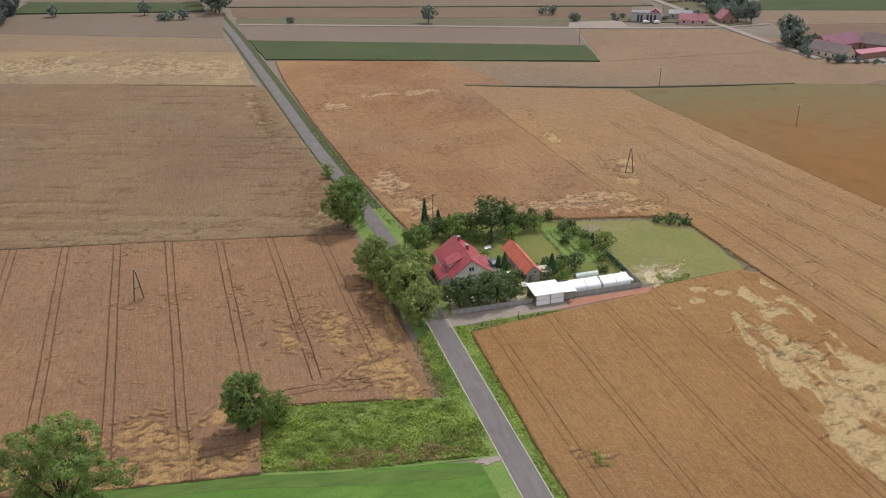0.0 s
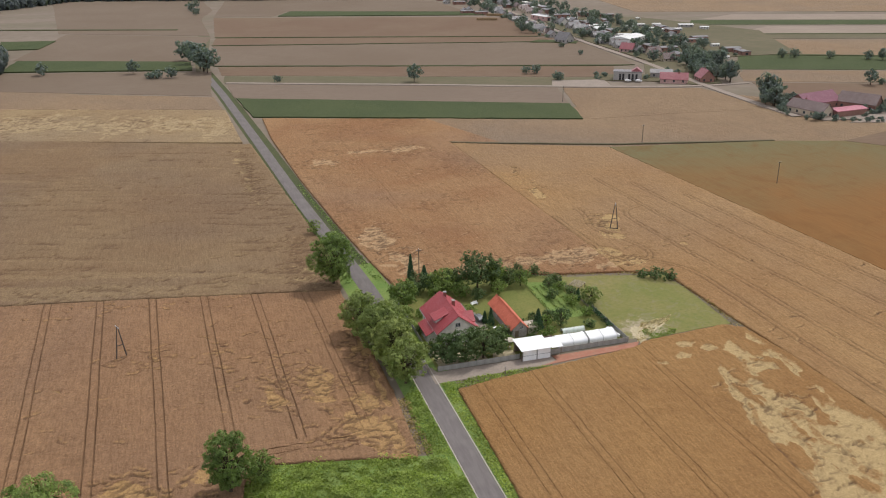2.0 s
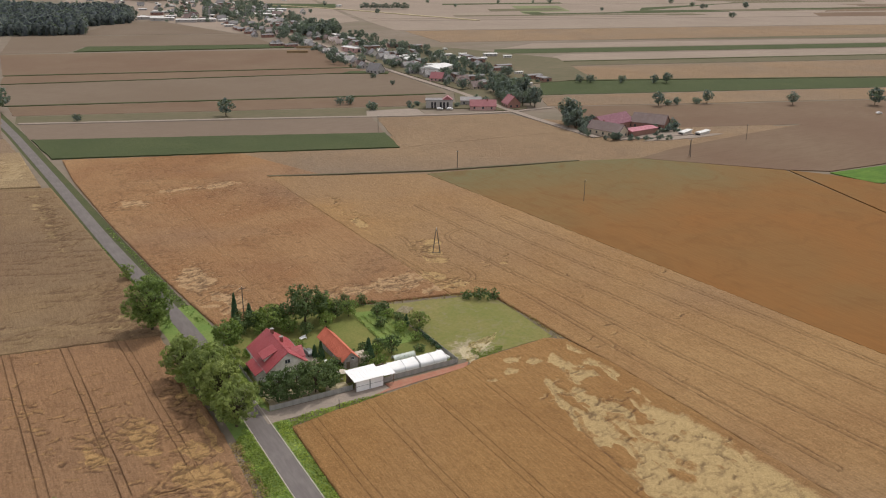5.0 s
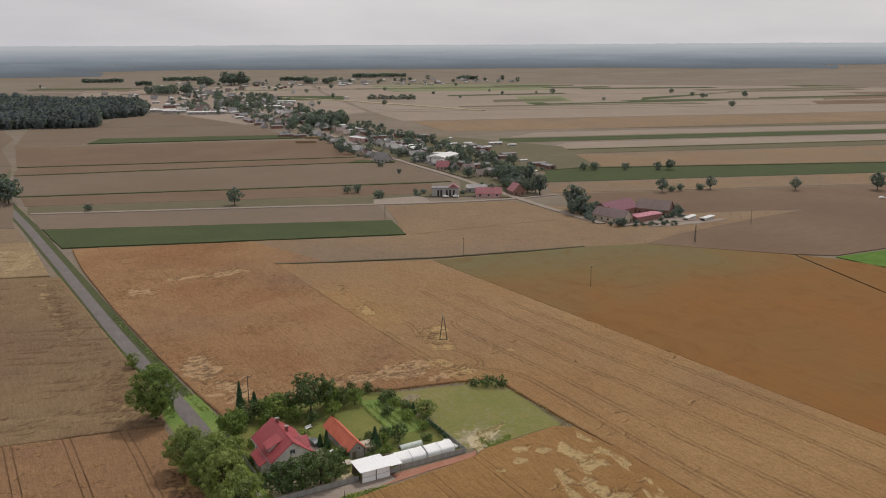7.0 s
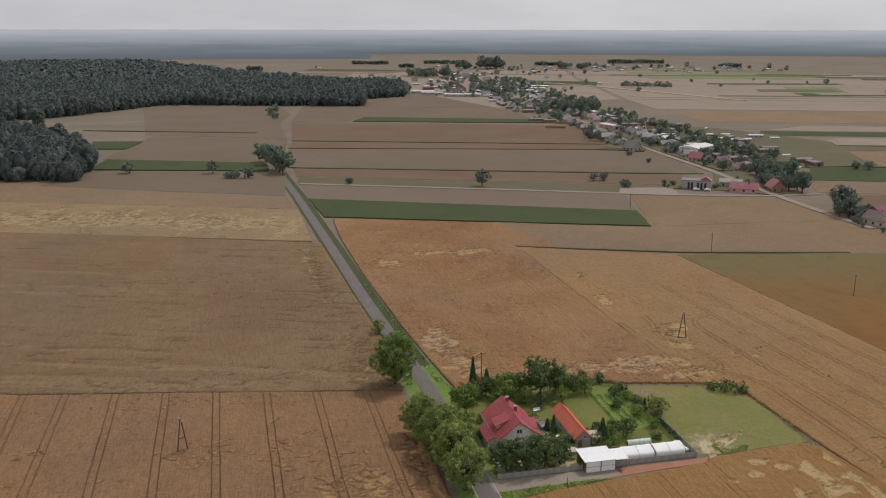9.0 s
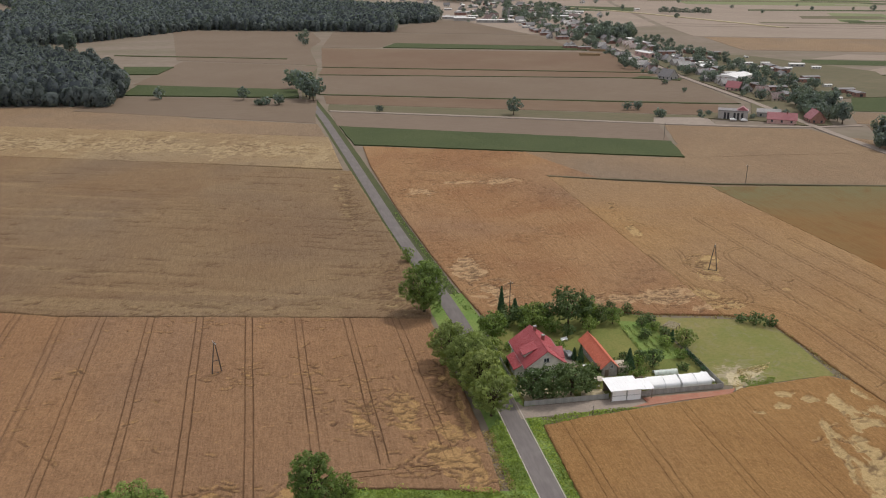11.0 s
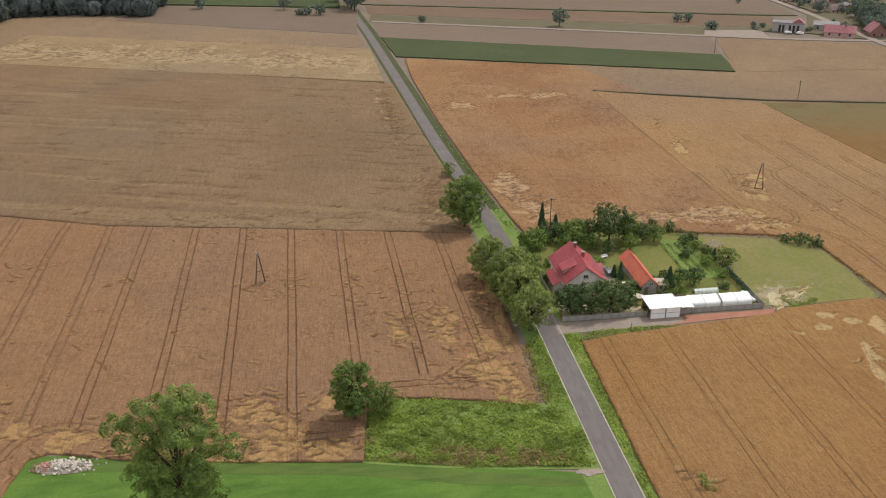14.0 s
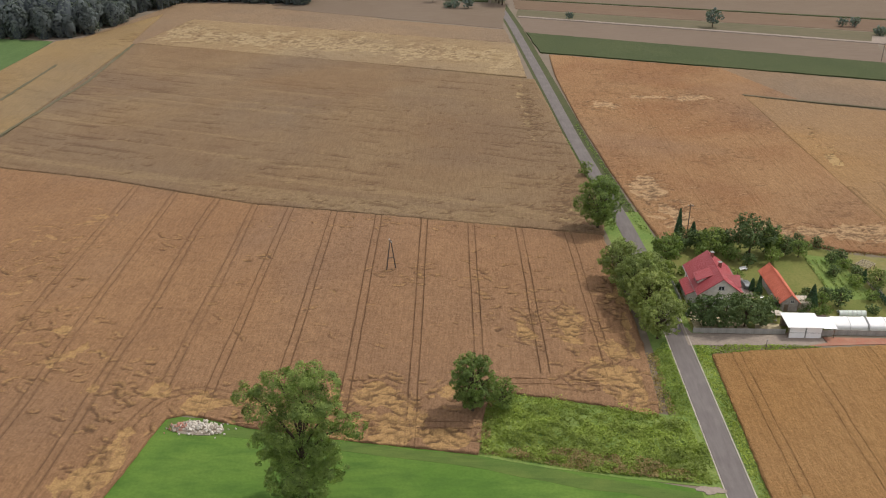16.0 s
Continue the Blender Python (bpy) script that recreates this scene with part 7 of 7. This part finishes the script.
grove("bushes beside the modern house", 262, 510, 5, 4, 5, 21)
grove("trees behind the houses", 312, 498, 9, 6, 8, 22)
grove("trees beside the crossing", 345, 488, 5, 4, 7, 23)
grove("tree before the farm", 308.5, 376, 1, 1, 6, 9)
grove("trees by the modern house", 268, 516, 5, 4, 7, 10)
grove("tree between the houses", 293, 497, 2, 2, 6, 11)
grove("grove behind the red house", 358, 528, 15, 12, 12, 34)
grove("grove behind the red house", 342, 512, 10, 7, 11, 35)
grove("dark grove behind the village", 404, 1034, 24, 26, 15, 12)
grove("dark grove behind the village", 424, 1075, 26, 20, 15, 42)
grove("dark grove behind the village", 382, 1082, 14, 12, 11, 43)
grove("tall trees in the far village", 628, 2253, 32, 18, 30, 13)
grove("tall trees in the far village", 553, 2231, 22, 8, 24, 44)
grove("tall trees in the far village", 385, 1885, 48, 24, 21, 14)
grove("tall trees in the far village", 398, 1385, 34, 22, 12, 45)
grove("tall trees in the far village", 330, 1420, 22, 10, 11, 46)
grove("tall trees in the far village", 845, 2209, 40, 12, 20, 47)
grove("trees round the barns", 366, 388, 8, 6, 7, 48)
grove("trees round the barns", 362, 366, 6, 5, 7, 49)
grove("trees round the barns", 330, 402, 8, 6, 8, 50)
grove("trees at the farm corner", 366, 373, 5, 6, 8, 51)
grove("bushes before the farm", 334, 354, 6, 7, 4, 52)
grove("bushes before the farm", 346, 352, 6, 6, 3.5, 53)
grove("trees at the farm lane", 316, 402, 5, 5, 11, 54)


def near_village():
    """The buildings at the village edge that show their own shapes."""
    m = thing("modern_house", "unfinished two-storey grey house with tall openings", "house", 280, 500, 0, -30)
    part("wall", solid([(-9, 9, -4.5, 4.5, -0.3, 5.6)]), WALLS[1], m)
    part("roof", solid([(-9.4, 9.4, -4.9, 4.9, 5.6, 6.0)]), ROOFS[0], m)
    part("upper_roof", solid([], [([(2, -3, 6), (9, -3, 6), (5.5, -3, 8.4)], (0, 6, 0))]), ROOFS[2], m)
    # Dark panels on the solid wall paint the shade of tall openings.
    for x in (-5.4, -3.4, 0.4, 2.6, 5.0):
        part("opening", solid([(x, x + 1.3, -4.58, -4.5, 0.2, 4.6)]), M_DARKGAP, m)
    m2 = cottage(8, 17, 3.0, 6.4, ROOFS[2], WALLS[3], "pink house under a long red roof", chimney=True)
    m2.matrix_basis = pose(303, 481.5, 0, 0, 0, -120)
    m3 = cottage(9, 11, 3.4, 8.0, ROOFS[2], WALLS[4], "brick house under a steep crimson roof")
    m3.matrix_basis = pose(324, 479, 0, 0, 0, -12)
    m4 = cottage(8, 14, 3.4, 5.2, ROOFS[0], WALLS[1], "grey farm shed at the village edge", chimney=False)
    m4.matrix_basis = pose(306, 502, 0, 0, 0, 60)
    big = flat_hall(17, 30, 6.0, ROOFS[4], WALLS[0], "large farm hall with a white sheet roof")
    big.matrix_basis = pose(362, 650, 0, 0, 0, -55)
    g = cottage(11, 12, 3.0, 8.5, ROOFS[0], WALLS[1], "grey house with a steep grey roof on a lawn")
    g.matrix_basis = pose(316, 677, 0, 0, 0, 25)
    slab("lawn", [(288, 686), (305, 678), (322, 666), (328, 676), (300, 696)], M_CORN, 0.75, "dark green lawn round the grey house", "lawn")
    w = flat_hall(8, 26, 4.5, ROOFS[4], WALLS[3], "long pink building with a white roof")
    w.matrix_basis = pose(364, 838, 0, 0, 0, 12)
    # the farm at the end of the lane
    a = cottage(13, 27, 4.2, 8.6, ROOFS[5], WALLS[4], "long barn under a purple-red roof", "farm_barn", False, 5)
    a.matrix_basis = pose(336, 390, 0, 0, 0, -78)
    b = cottage(9, 22, 3.6, 7.4, ROOFS[1], WALLS[2], "cream farmhouse under a dark brown roof", "farm_house", True, 5)
    b.matrix_basis = pose(321.5, 375.5, 0, 0, 0, 14)
    c = flat_hall(8, 21, 3.4, ROOFS[3], WALLS[4], "low shed under a pink sheet roof", "farm_shed")
    c.matrix_basis = pose(339, 368, 0, 0, 0, -84)
    d = cottage(11, 20, 4.0, 8.6, ROOFS[1], WALLS[4], "brick barn under a dark brown roof", "farm_barn", False, 4)
    d.matrix_basis = pose(358, 380, 0, 0, 0, 30)
    for x, y, t in ((364, 357, -70), (372, 351, -75)):
        q = flat_hall(3, 11, 1.6, ROOFS[4], WALLS[0], "long white farm trailer behind the barn", "trailer")
        q.matrix_basis = pose(x, y, 0, 0, 0, t)
    slab("bare_lot", [(328, 352), (352, 346), (372, 344), (384, 347), (360, 353), (340, 357)], M_GRAVEL, 0.3, "pale heaps of earth and rubble before the farm", "lot", jitter=0.8)
    slab("farm_yard", [(318, 360), (340, 356), (366, 352), (372, 372), (352, 392), (326, 404), (314, 384)], M_GRAVEL, 0.56, "trodden farm yard between barns", "yard", kind="structure")
    slab("yard", [(262, 503), (292, 489), (312, 470), (330, 468), (345, 500), (350, 560), (326, 560), (300, 512), (268, 524)], M_OLIVE, 0.52, "grassy yards at the village edge", "yard", kind="structure")
    slab("yard", [(332, 562), (460, 560), (520, 690), (470, 830), (372, 860), (350, 780), (337, 690)], M_OLIVE, 0.56, "green yards and gardens behind the street", "yard", kind="structure")
    slab("bare_lot", [far(60, 538.5), far(98, 539), far(96, 562), far(62, 558)], M_GRAVEL, 0.40, "pale heaps of sand and building stone", "lot")
    v = thing("parked_van", "white van parked at the field's edge", "van", 522, 342.5, 0.4, -20)
    car_parts(v, M_WHITE)
    for x, y, t in ((282, 489, -28), (276, 492, -20)):
        k = thing("parked_car", "white car parked by the unfinished house", "car", x, y, 0.52, t)
        car_parts(k, M_WHITE)


near_village()
M_BALE = earthy("stacked_straw", (0.30, 0.215, 0.12), (0.36, 0.26, 0.15), (0.22, 0.15, 0.085), 0.3, 1.2)
for x, y, n in ((300, 858, 9), (324, 895, 7), (336, 880, 3)):
    stack = thing("straw_stack", "long low stack of brown straw bales", "straw stack", x, y, 0, -24)
    for k in range(n):
        for row in range(2):
            part("bale", solid([(2.4 * k, 2.4 * k + 2.3, row * 0.3, 2.4, 1.2 * row, 1.2 * row + 1.18)], bevel=0.06), M_BALE, stack)
v, f = ribbon(dense([far(-2, 1737), far(95, 1652), far(219, 1455), far(318, 1297)], 40), (-4, -3.8, 3.8, 4), (0.2, 1.3, 1.3, 0.2))
tagged(new("farm_track", mesh_of("farm_track", v, f, M_SANDY)), "pale sandy track across the far fields", "track", kind="structure")


def join_distant():
    """The trees of the far villages, too many and too far to pick apart."""
    verts, quads, count = [], [], 0
    for k, m in distant:
        crown = next(o for o in FAR_TREES[k].children if o.name.startswith("crown")).data
        co = np.empty(len(crown.vertices) * 3)
        crown.vertices.foreach_get("co", co)
        co = co.reshape(-1, 3)[: len(co) // 12 * 4]
        co = co[np.repeat(np.arange(len(co) // 4) % 2 == 0, 4)]
        mid = np.repeat(co.reshape(-1, 4, 3).mean(1), 4, 0)
        co = mid + (co - mid) * 1.45
        a = np.array(m)
        verts.append(co @ a[:3, :3].T + a[:3, 3])
        quads.append(np.arange(len(co)).reshape(-1, 4) + count)
        count += len(co)
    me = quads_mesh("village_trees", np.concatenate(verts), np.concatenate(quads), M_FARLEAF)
    tagged(new("village_trees", me), "dark trees among the far village houses", "trees", kind="stuff")


join_distant()
